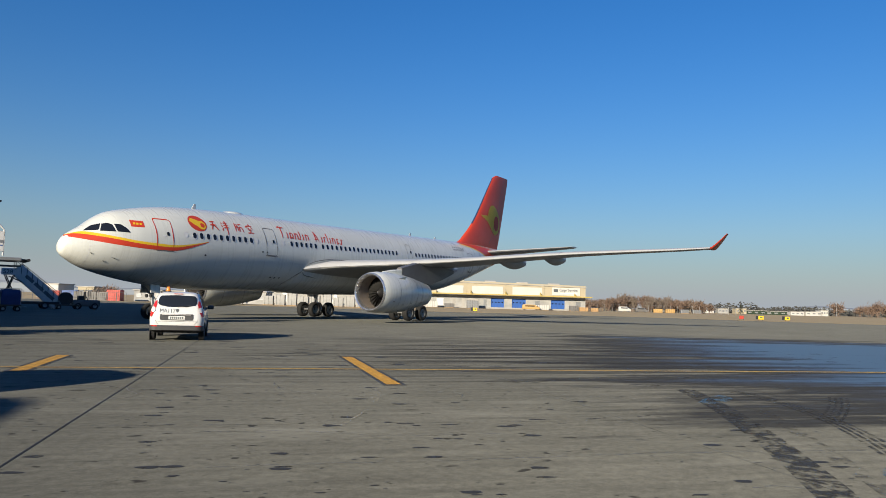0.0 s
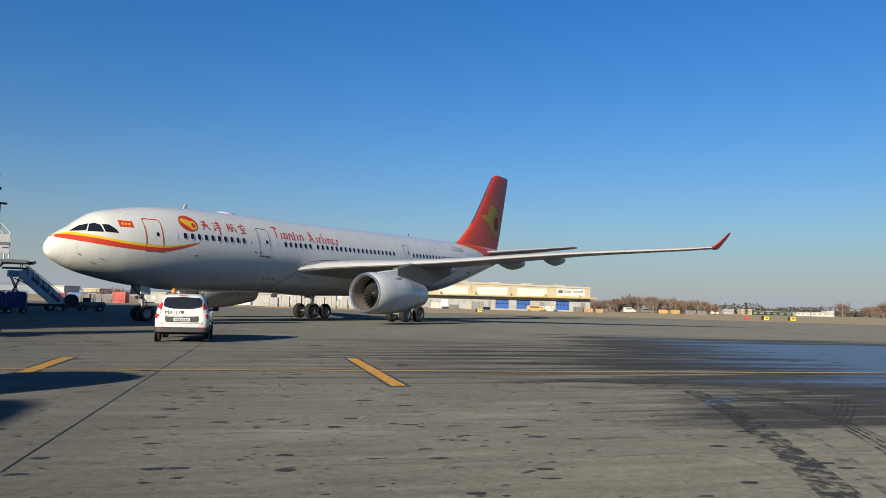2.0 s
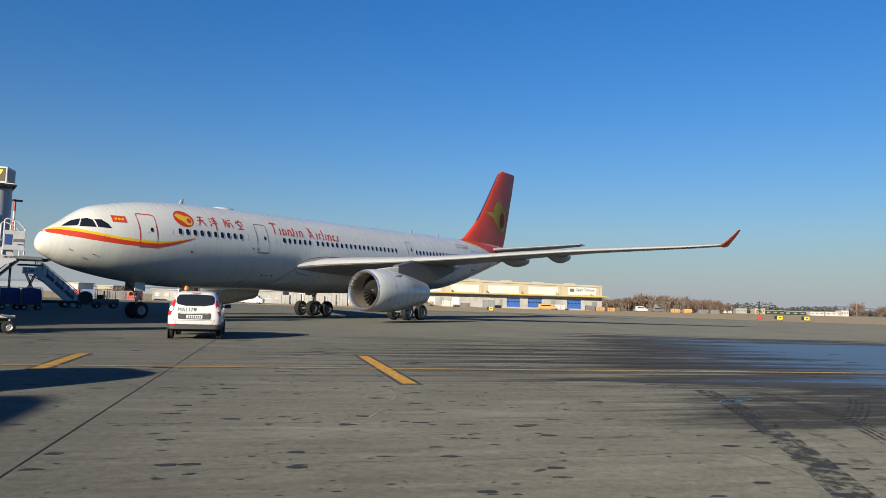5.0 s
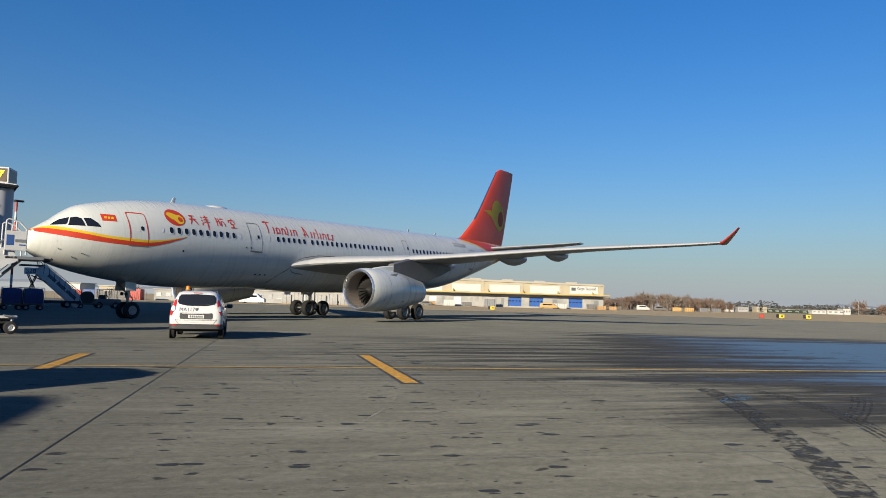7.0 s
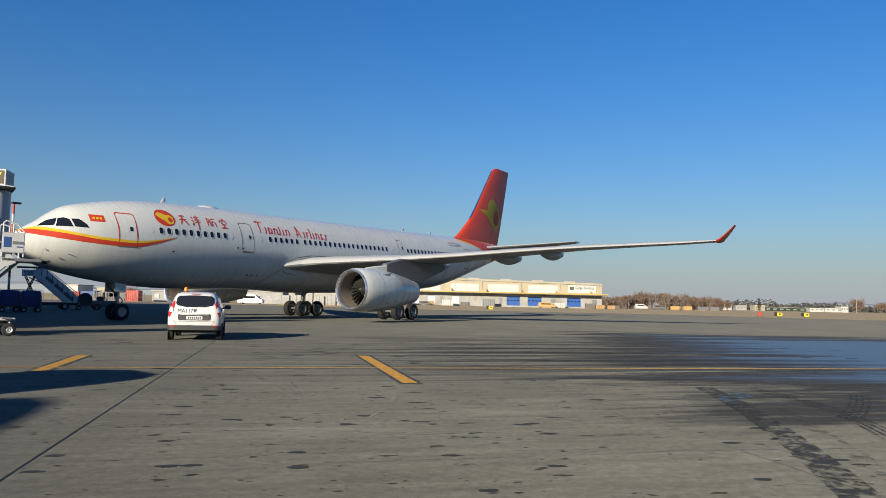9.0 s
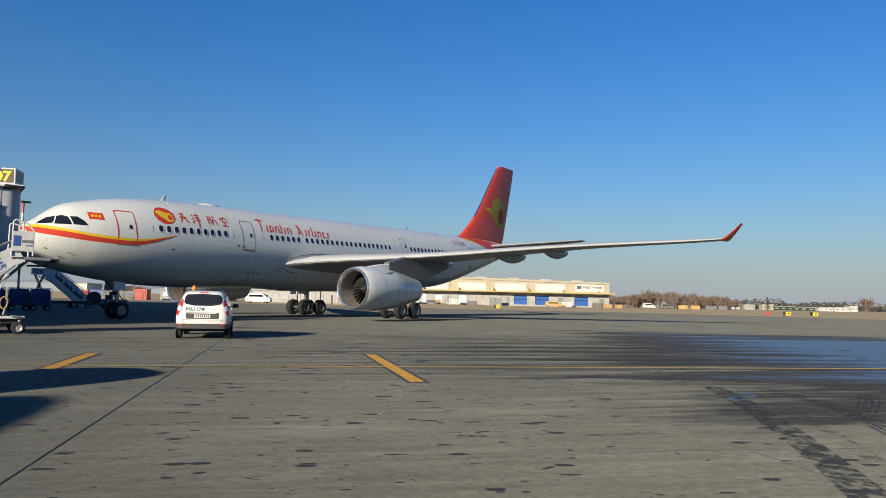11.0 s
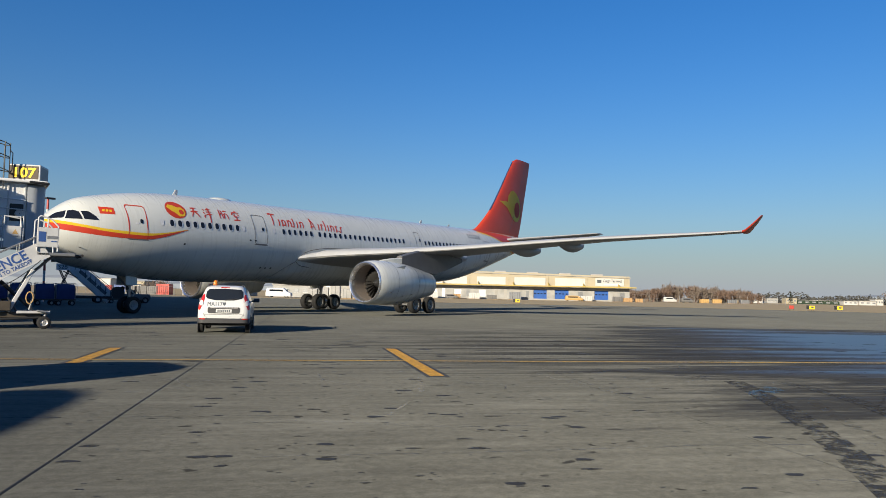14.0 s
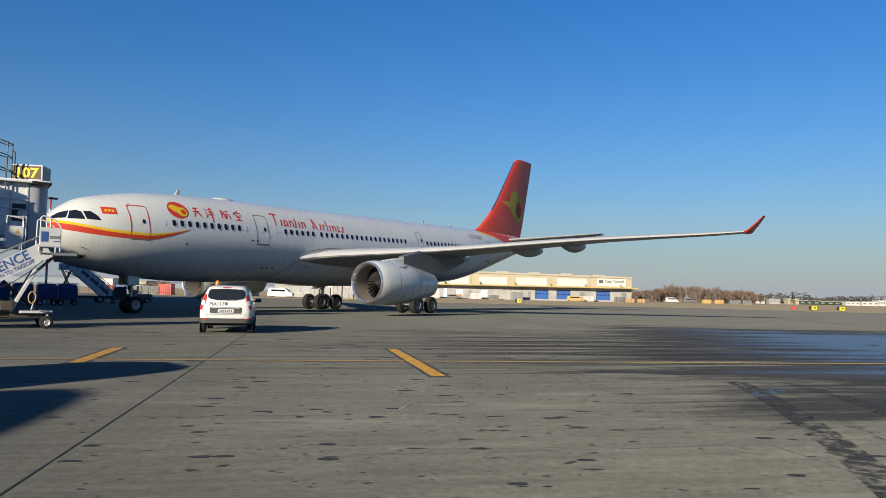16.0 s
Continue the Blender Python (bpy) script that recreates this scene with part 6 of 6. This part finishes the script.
# ---- cargo terminal ----
def cargo_terminal():
    D = 260
    base = Matrix.Translation(far(D, 0)) @ pose(0, 0, 0, 0, 0, FAR_TURN)
    b = thing("cargo_terminal", "long beige cargo terminal with yellow canopy and blue dock doors", "building", base)
    x0, x1 = -48.0, 62.6
    top = lambda x: 8.95 + (62.6 - x) * 0.016

    part("plinth", cuboid((x1 - x0, 1.2, 0.6), ((x0 + x1) / 2, -0.4, 0.3)), ROOF_GREY, b)
    # lower wall in bays, open at the doors
    doors = [(28.95, 33.6), (36.4, 41.3), (50.3, 55.2)]
    cuts = [x0] + [v for d in doors for v in d] + [x1]
    for a, c in zip(cuts[::2], cuts[1::2]):
        part("lower_wall", cuboid((c - a, 0.4, 4.5), ((a + c) / 2, 0.2, 2.85)), DOCK_WALL, b)
    for a, c in doors:
        part("door_head", cuboid((c - a, 0.4, 1.3), ((a + c) / 2, 0.2, 4.45)), DOCK_WALL, b)
        dr = part("dock_door", cuboid((c - a, 0.12, 3.2), ((a + c) / 2, 0.42, 2.20)), DOOR_BLUE, b, "blue sectional dock door")
        for k in range(1, 4):
            part("door_rib", cuboid((0.10, 0.05, 3.1), (a + (c - a) * k / 4, 0.34, 2.20)), BLUE_INK, dr)
        for k in range(4):
            part("door_pane", cuboid((0.6, 0.03, 0.35), (a + (c - a) * (k + 0.5) / 4, 0.345, 2.4)), GLASS_DARK, dr)
    wall = bmesh.new()
    loft(wall, [[Vector((x, 0.0, 5.1)), Vector((x, 30, 5.1)), Vector((x, 30, top(x))), Vector((x, 0.0, top(x)))] for x in (x0, x1)])
    part("upper_wall", fixed(wall), BEIGE, b, "beige upper wall")
    panels = [(9.07, 19.1), (22.2, 33.1), (36.5, 47.0)] + [(-5.0 - 13.4 * k, 5.5 - 13.4 * k) for k in range(4)]
    for a, c in panels:
        part("wall_panel", cuboid((c - a, 0.14, 2.7), ((a + c) / 2, -0.05, 6.60)), PALE, b, "white cladding panel")
    sign = part("sign_panel", cuboid((10.0, 0.16, 2.7), (55.6, -0.06, 6.80)), PALE, b, "white sign panel with dark lettering")
    lettering("sign_lettering", "Cargo Terminal", 0.95, Matrix.Translation((53.2, -0.16, 6.85)) @ Euler((radians(90), 0, 0)).to_matrix().to_4x4(), INK, sign, 6.6)
    part("sign_bar", cuboid((6.0, 0.04, 0.30), (56.6, -0.16, 6.15)), SHADE_WHITE, sign)
    part("sign_mark", cuboid((1.5, 0.05, 1.1), (51.9, -0.16, 7.1), bevel=0.1), INK, sign)
    part("canopy", cuboid((x1 - x0 + 1.6, 3.4, 0.35), ((x0 + x1) / 2 + 0.8, -1.6, 5.0)), CANOPY_Y, b, "yellow edged canopy")
    part("canopy_shade", cuboid((x1 - x0 + 1.4, 3.2, 0.12), ((x0 + x1) / 2 + 0.8, -1.5, 4.76)), ROOF_GREY, b)
    for k in range(9):
        x = x1 - 4 - 12.3 * k
        part("canopy_bracket", cuboid((0.25, 3.0, 0.9), (x, -1.4, 5.4), (16, 0, 0)), CANOPY_Y, b)
    for k in range(8):
        x = x1 - 1.4 - 2.0 * k * 6.9
        part("pilaster", cuboid((0.9, 0.2, 3.9), (x, -0.06, 7.0)), BEIGE, b)
    for k in range(9):
        x = 52 - 11.5 * k
        part("roof_vent", cuboid((4.2, 2.2, 0.7), (x, 5, top(x) + 0.25), bevel=0.2), ROOF_GREY, b)
    part("roof", cuboid((x1 - x0 + 0.6, 30.6, 0.25), ((x0 + x1) / 2, 15, 9.3), (0, math.degrees(math.atan(0.016)), 0)), ROOF_GREY, b)
    # small windows and service doors in the lower wall
    rnd = random.Random(9)
    x = -44.0
    while x < 27:
        w = rnd.choice((1.1, 2.4, 3.2))
        part("service_door", cuboid((w, 0.06, rnd.choice((2.4, 2.9, 3.1))), (x + w / 2, -0.02, 2.1)), rnd.choice((ROOF_GREY, SHADE_WHITE, STAIR_GREY)), b)
        x += w + rnd.uniform(1.2, 3.5)
    for x in (43.0, 45.4, 57.5, 60.0):
        part("service_door", cuboid((1.7, 0.06, 2.6), (x, -0.02, 2.0)), rnd.choice((ROOF_GREY, STAIR_GREY)), b)
    return base


TERMINAL = cargo_terminal()
rnd = random.Random(21)


def crate(m, w, h, mat, label, cat, name):
    c = thing(name, label, cat, m, "goods along the cargo terminal")
    part("load", cuboid((w, 1.6, h), (0, 0, h / 2 + 0.15), bevel=0.08), mat, c)
    part("pallet", cuboid((w, 1.6, 0.14), (0, 0, 0.08)), TIMBER, c)
    for k in range(int(w / 0.8)):
        part("strap", cuboid((0.06, 1.64, h + 0.02), (-w / 2 + 0.4 + 0.8 * k, 0, h / 2 + 0.16)), BLACK, c)
    return c


for x, w, h, kind in ((57.2, 3.2, 1.7, 0), (60.6, 3.0, 1.3, 1), (64.5, 2.4, 1.2, 1), (46.2, 4.4, 1.7, 2), (22.0, 4.2, 2.6, 3), (14.0, 3.4, 1.4, 0), (8.0, 3.8, 2.0, 2), (2.0, 2.6, 1.5, 1), (-6, 3.0, 2.0, 2), (-12, 4.0, 1.7, 0), (-19.0, 3.2, 2.2, 3), (-26, 3.6, 1.6, 2), (-33, 3.0, 2.0, 0)):
    mat, lab = ((CONTAINER_GREY, "grey goods on a pallet beside the dock"), (TIMBER, "timber crates beside the dock"), (PALE, "white wrapped goods beside the dock"), (STAIR_GREY, "metal cargo container beside the dock"))[kind]
    crate(TERMINAL @ Matrix.Translation((x, -5.5, 0)), w, h, mat, lab, "crate" if kind < 3 else "container", ("pallet_load", "crate_stack", "wrapped_goods", "cargo_container")[kind])


def van(m, label, mat, ln=5.0, h=2.2, group="parked vehicles"):
    v = thing("parked_van", label, "van", m, group)
    part("body", fixed(loft(bmesh.new(), slices([(0.3, 0, ln, 0.85), (0.5, -0.05, ln + 0.05, 0.95), (h * 0.5, -0.05, ln, 0.95), (h * 0.6, 0, ln - 0.7, 0.93), (h * 0.9, 0.1, ln - 1.4, 0.85), (h, 0.3, ln - 1.7, 0.7)], corner=0.2))), mat, v, smooth=True)
    part("windscreen", cuboid((0.05, 1.4, h * 0.28), (ln - 0.98, 0, h * 0.74), (0, 32, 0)), GLASS_DARK, v)
    for sg in (-1, 1):
        part("side_window", cuboid((ln * 0.55, 0.03, h * 0.2), (ln * 0.42, sg * 0.915, h * 0.74)), GLASS_DARK, v)
    for x in (0.9, ln - 0.95):
        for y in (-0.8, 0.8):
            small_wheel(x, y, 0.34, 0.2, v)
    return v


van(TERMINAL @ Matrix.Translation((39.0, -7.0, 0)), "yellow airport vehicle parked by the dock", ORANGE, 6.0, 1.9)
van(TERMINAL @ Matrix.Translation((-2.0, -7.5, 0)), "dark car parked by the dock", CONTAINER_GREY, 4.4, 1.5)


# ---- left background: fence, containers, low buildings, trucks ----
def container(m, w, h, mat, label, name="container"):
    c = thing(name, label, "container", m, "containers behind the apron")
    part("shell", cuboid((w, 2.4, h), (0, 0, h / 2), bevel=0.05), mat, c)
    for k in range(int(w / 0.45)):
        part("rib", cuboid((0.16, 0.07, h - 0.25), (-w / 2 + 0.25 + 0.45 * k, -1.22, h / 2)), mat, c)
    return c


def left(r, d=165, z=0.0):
    return Matrix.Translation(far(d, r, z)) @ pose(0, 0, 0, 0, 0, FAR_TURN)


for k, r in enumerate((-71.5, -68.9, -66.6)):
    container(left(r), 2.25, 1.9, CONTAINER_GREY, "dark grey container on bare ground")
container(left(-64.2), 2.9, 2.45, CONTAINER_RED, "faded red container with a rounded top")
container(left(-81.0, 172), 4.2, 2.0, CONTAINER_RED, "red container behind the fence")
container(left(-76.6, 172), 3.6, 2.1, BLUE_INK, "blue container behind the fence")


def low_building(m, w, dep, h, mat, label, windows=4, roof=None, name="low_building"):
    b = thing(name, label, "building", m, "buildings beyond the airfield")
    part("wall", cuboid((w, dep, h), (0, dep / 2, h / 2)), mat, b)
    part("roof", cuboid((w + 0.5, dep + 0.5, 0.25), (0, dep / 2, h + 0.12)), roof or ROOF_GREY, b)
    for k in range(windows):
        x = -w / 2 + w * (k + 0.5) / windows
        f = part("window", cuboid((w / windows * 0.5, 0.06, h * 0.32), (x, -0.03, h * 0.58)), STAIR_GREY, b)
        part("sill", cuboid((w / windows * 0.56, 0.12, 0.07), (x, -0.05, h * 0.41)), SHADE_WHITE, f)
    return b


low_building(left(-55.0, 172), 15.5, 8, 2.5, DOCK_WALL, "long white shed behind the apron", 7)
low_building(left(-38.5, 178), 9.0, 8, 2.9, DOCK_WALL, "white shed with grey roof", 4)
low_building(left(-105, 220), 6, 10, 3.9, PALE, "pale two-storey building with flat roof", 6)
low_building(left(-92, 215), 4.5, 8, 3.3, BEIGE, "small pale house behind the fence", 2)
van(left(-40.0, 160) @ pose(0, 0, 0, 0, 0, 0), "grey-white truck standing by the shed", SHADE_WHITE, 5.4, 2.1)
# pale wrapped goods in a row along the far edge
for k in range(9):
    crate(left(-31.5 + 2.6 * k, 168), 2.2, 2.0 + 0.35 * (k % 3), DOCK_WALL, "white wrapped goods in a row", "crate", "wrapped_goods")


def fence(name, r0, d0, r1, d1, n, h, label):
    f = thing(name, label, "fence", None)
    a, b = far(d0, r0), far(d1, r1)
    lines = []
    for k in range(n + 1):
        p = a.lerp(b, k / n)
        part("post", rods([(p, p + Vector((0, 0, h)))], 0.06, 6), STAIR_GREY, f)
    for z in (0.1, h * 0.5, h):
        part("wire", rods([(a + Vector((0, 0, z)), b + Vector((0, 0, z)))], 0.02, 4), STAIR_GREY, f)
    return f


fence("wire_fence", 62, 300, 135, 300, 24, 3.0, "wire fence on grey posts before bare bushes")
fence("wire_fence", -95, 160, -60, 160, 18, 1.9, "wire fence on grey posts behind the apron")


# ---- bare trees and bushes ----
def bare_tree(m, height, spread, seed, mat, label, trunk=0.10, twigs=900):
    rnd = random.Random(seed)
    t = thing("bare_tree", label, "tree", m, "bare trees beyond the airfield")
    bm = bmesh.new()
    tips = []
    for k in range(5):
        a = rnd.uniform(0, 6.28)
        b0 = Vector((rnd.uniform(-0.2, 0.2) * spread, rnd.uniform(-0.2, 0.2) * spread, 0))
        b1 = b0 + Vector((math.cos(a) * spread * 0.25, math.sin(a) * spread * 0.25, height * rnd.uniform(0.35, 0.55)))
        rod(bm, b0, b1, trunk, trunk * 0.6, 5, False)
        for q in range(3):
            c = b1 + Vector((rnd.uniform(-0.4, 0.4) * spread, rnd.uniform(-0.4, 0.4) * spread, height * rnd.uniform(0.15, 0.38)))
            rod(bm, b1, c, trunk * 0.55, trunk * 0.3, 4, False)
            tips.append((b1, c))
    part("trunk", bm, mat, t)
    vs, fs = [], []
    for k in range(twigs):
        a, b = rnd.choice(tips)
        p = a.lerp(b, rnd.uniform(0.1, 1.0)) + Vector((rnd.gauss(0, 0.16) * spread, rnd.gauss(0, 0.16) * spread, rnd.uniform(-0.45, 0.15) * height * 0.6))
        p.z = max(p.z, 0.05)
        d = Vector((rnd.gauss(0, 0.5), rnd.gauss(0, 0.5), rnd.uniform(0.5, 1.2))).normalized() * rnd.uniform(0.12, 0.24) * height
        s = Vector((rnd.gauss(0, 1), rnd.gauss(0, 1), 0)).normalized() * rnd.uniform(0.05, 0.11) * (height / 5)
        i = len(vs)
        vs += [p - s, p + s, p + d]
        fs.append((i, i + 1, i + 2))
    me = bpy.data.meshes.new("crown")
    me.from_pydata(vs, [], fs)
    me.materials.append(mat)
    crown = new("crown", me)
    crown.parent = t
    tagged(crown, kind="stuff")
    return t


rnd = random.Random(31)
for k in range(60):
    r = 80 + k * 0.94 + rnd.uniform(-0.7, 0.7)
    if 97 < r < 100:
        continue
    hgt = (5.8 if r < 96 else 8.2 - (r - 100) * 0.07) * rnd.uniform(0.8, 1.1)
    bare_tree(Matrix.Translation(far(330 + rnd.uniform(-8, 12), r)), hgt, rnd.uniform(3.0, 4.4), 100 + k, TWIG if k % 3 else TWIG_GREY, "bare brown bush behind a wire fence")
bare_tree(left(-69.0, 175), 3.9, 3.6, 77, TWIG, "bare brown tree behind dark containers", 0.12, 520)
bare_tree(left(-74.0, 178), 3.2, 3.0, 78, TWIG_GREY, "bare grey tree behind containers", 0.10, 400)
for k in range(12):
    bare_tree(Matrix.Translation(far(420 + rnd.uniform(-10, 20), 258 + 5.5 * k)), rnd.uniform(7, 10), 6.0, 300 + k, TWIG, "bare brown tree at the airfield edge", 0.15, 700)


def conifer(m, h, seed):
    rnd = random.Random(seed)
    t = thing("conifer", "dark green conifer standing alone", "tree", m)
    part("trunk", rods([((0, 0, 0), (0, 0, h * 0.9))], 0.15, 6), TWIG, t)
    vs, fs = [], []
    for k in range(700):
        u = rnd.random() ** 0.7
        z = h * (1 - u * 0.92)
        a = rnd.uniform(0, 6.28)
        r = h * 0.22 * u * rnd.uniform(0.3, 1.05)
        p = Vector((r * math.cos(a), r * math.sin(a), z))
        d = Vector((math.cos(a), math.sin(a), -0.35)) * h * 0.05
        s = Vector((-math.sin(a), math.cos(a), 0.2)) * h * 0.022
        i = len(vs)
        vs += [p - s, p + s, p + d]
        fs.append((i, i + 1, i + 2))
    me = bpy.data.meshes.new("crown")
    me.from_pydata(vs, [], fs)
    me.materials.append(CONIFER)
    c = new("crown", me)
    c.parent = t
    tagged(c, kind="stuff")


conifer(Matrix.Translation(far(360, 164.6)), 6.6, 5)

# distant woods as uneven clumps, and houses in front of them
vs, fs = [], []
rnd = random.Random(41)
for k in range(9000):
    r = rnd.uniform(170, 620) if k % 3 else rnd.uniform(190, 300)
    base = 5.0 + 1.8 * math.sin(r * 0.11) + 1.2 * math.sin(r * 0.37) if r < 240 else 4.0 + 1.5 * math.sin(r * 0.09) + math.sin(r * 0.31)
    p = far(rnd.uniform(520, 600), r * 1.3, rnd.uniform(0, max(1.0, base)))
    d = Vector((rnd.gauss(0, 0.6), rnd.gauss(0, 0.6), rnd.uniform(0.2, 1.4)))
    s = Vector((rnd.gauss(0, 1), rnd.gauss(0, 1), rnd.gauss(0, 0.4))).normalized() * rnd.uniform(0.8, 1.8)
    i = len(vs)
    vs += [p - s, p + s, p + d]
    fs.append((i, i + 1, i + 2))
me = bpy.data.meshes.new("far_woods")
me.from_pydata(vs, [], fs)
me.materials.append(WOODS)
tagged(new("far_woods", me), "dark line of distant leafless woods", "woods", kind="stuff")
for r, w, h, mat in ((186, 6, 2.8, DOCK_WALL), (197, 6, 3.2, BEIGE), (206, 12, 2.2, CONIFER), (218, 13, 2.0, CONIFER), (231, 8, 2.2, PALE), (241, 10, 2.4, PALE), (247.5, 4.5, 3.4, PALE), (178, 5, 3.6, PALE), (170, 6, 3.0, BEIGE)):
    low_building(left(r, 430), w, 6, h, mat, "small pale building far beyond the airfield" if mat is not CONIFER else "low dark green shed far beyond the airfield", 3)
van(left(86, 300), "white van parked by the fence", PALE, 5.0, 2.2)
van(left(93, 300), "dark van parked by the fence", CONTAINER_GREY, 5.0, 2.0)
for r, mat in ((101, ORANGE), (106, ORANGE), (112, STAIR_GREY), (117, STAIR_GREY)):
    crate(left(r, 296), 3.4, 1.5, mat, "weathered equipment stored by the fence", "equipment", "stored_equipment")
pole = thing("street_lamp", "thin grey lamp pole at the airfield edge", "lamp pole", Matrix.Translation(far(420, 248.7)))
part("pole", rods([((0, 0, 0), (0, 0, 8.6))], 0.10, 6), STAIR_GREY, pole)
part("head", cuboid((0.9, 0.5, 0.3), (0.2, 0, 8.6), bevel=0.05), DARK_METAL, pole)


# ---- taxiway signs ----
def taxi_sign(m, w):
    s = thing("taxiway_sign", "yellow and black taxiway sign in dry grass", "sign", m, "taxiway signs")
    part("face", cuboid((w, 0.2, 0.62), (0, 0, 0.58), bevel=0.03), SIGN_YELLOW, s)
    part("cap", cuboid((0.42, 0.21, 0.63), (-w / 2 - 0.21, 0, 0.62), bevel=0.03), BLACK, s)
    part("bar", cuboid((w * 0.45, 0.02, 0.26), (0.05, -0.105, 0.62)), INK, s)
    for x in (-w * 0.35, w * 0.35):
        part("leg", rods([((x, 0, 0.05), (x, 0, 0.34))], 0.04, 6), BLACK, s)
    return s


taxi_sign(left(62.6, 129), 0.95)
taxi_sign(left(67.4, 129), 0.95)
taxi_sign(left(12.6, 140), 0.8)
cone = thing("marker", "orange marker board in dry grass", "marker", left(60.0, 131))
part("board", cuboid((0.8, 0.15, 0.6), (0, 0, 0.55), bevel=0.03), CONTAINER_RED, cone)
part("leg", rods([((-0.4, 0, 0), (-0.4, 0, 0.3)), ((0.4, 0, 0), (0.4, 0, 0.3))], 0.04, 6), BLACK, cone)

# ---- hills on the horizon, the haze mixed into their grey-blue colour ----
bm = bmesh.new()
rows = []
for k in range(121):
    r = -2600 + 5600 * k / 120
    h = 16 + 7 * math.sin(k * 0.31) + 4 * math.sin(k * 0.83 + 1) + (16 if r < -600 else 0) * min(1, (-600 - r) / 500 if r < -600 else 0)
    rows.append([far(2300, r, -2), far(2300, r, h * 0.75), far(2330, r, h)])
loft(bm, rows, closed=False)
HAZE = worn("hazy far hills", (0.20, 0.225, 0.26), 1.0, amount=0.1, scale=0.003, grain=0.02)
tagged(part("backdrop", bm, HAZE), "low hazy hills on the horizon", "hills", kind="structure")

# ---- unseen terminal walls, added behind and left of the camera ----
bm = cuboid((14, 70, 11), (-68, -80, 5.5))
tagged(part("wall_west", bm, PALE), "unseen pale terminal wall behind the camera", "wall", kind="structure")
# unseen pier, placed for its shadow on the apron; dark to bounce little light
reach = 14.0 / math.tan(radians(SUN_EL))
corner = Vector((5.2, -6.6, 0)) - Vector((math.cos(radians(SUN_AZ)), math.sin(radians(SUN_AZ)), 0)) * reach
along = math.degrees(math.atan2(0.79, 0.61))
bm = cuboid((95, 30, 14), (47.5, 15, 7))
pier = part("shade_wall_north", bm, worn("dark low-bounce cladding", (0.13, 0.13, 0.135), 0.5, amount=0.2))
pier.matrix_basis = Matrix.Translation(corner) @ pose(0, 0, 0, 0, 0, along)
tagged(pier, "unseen dark terminal pier added to shade the apron", "wall", kind="structure")


motions()
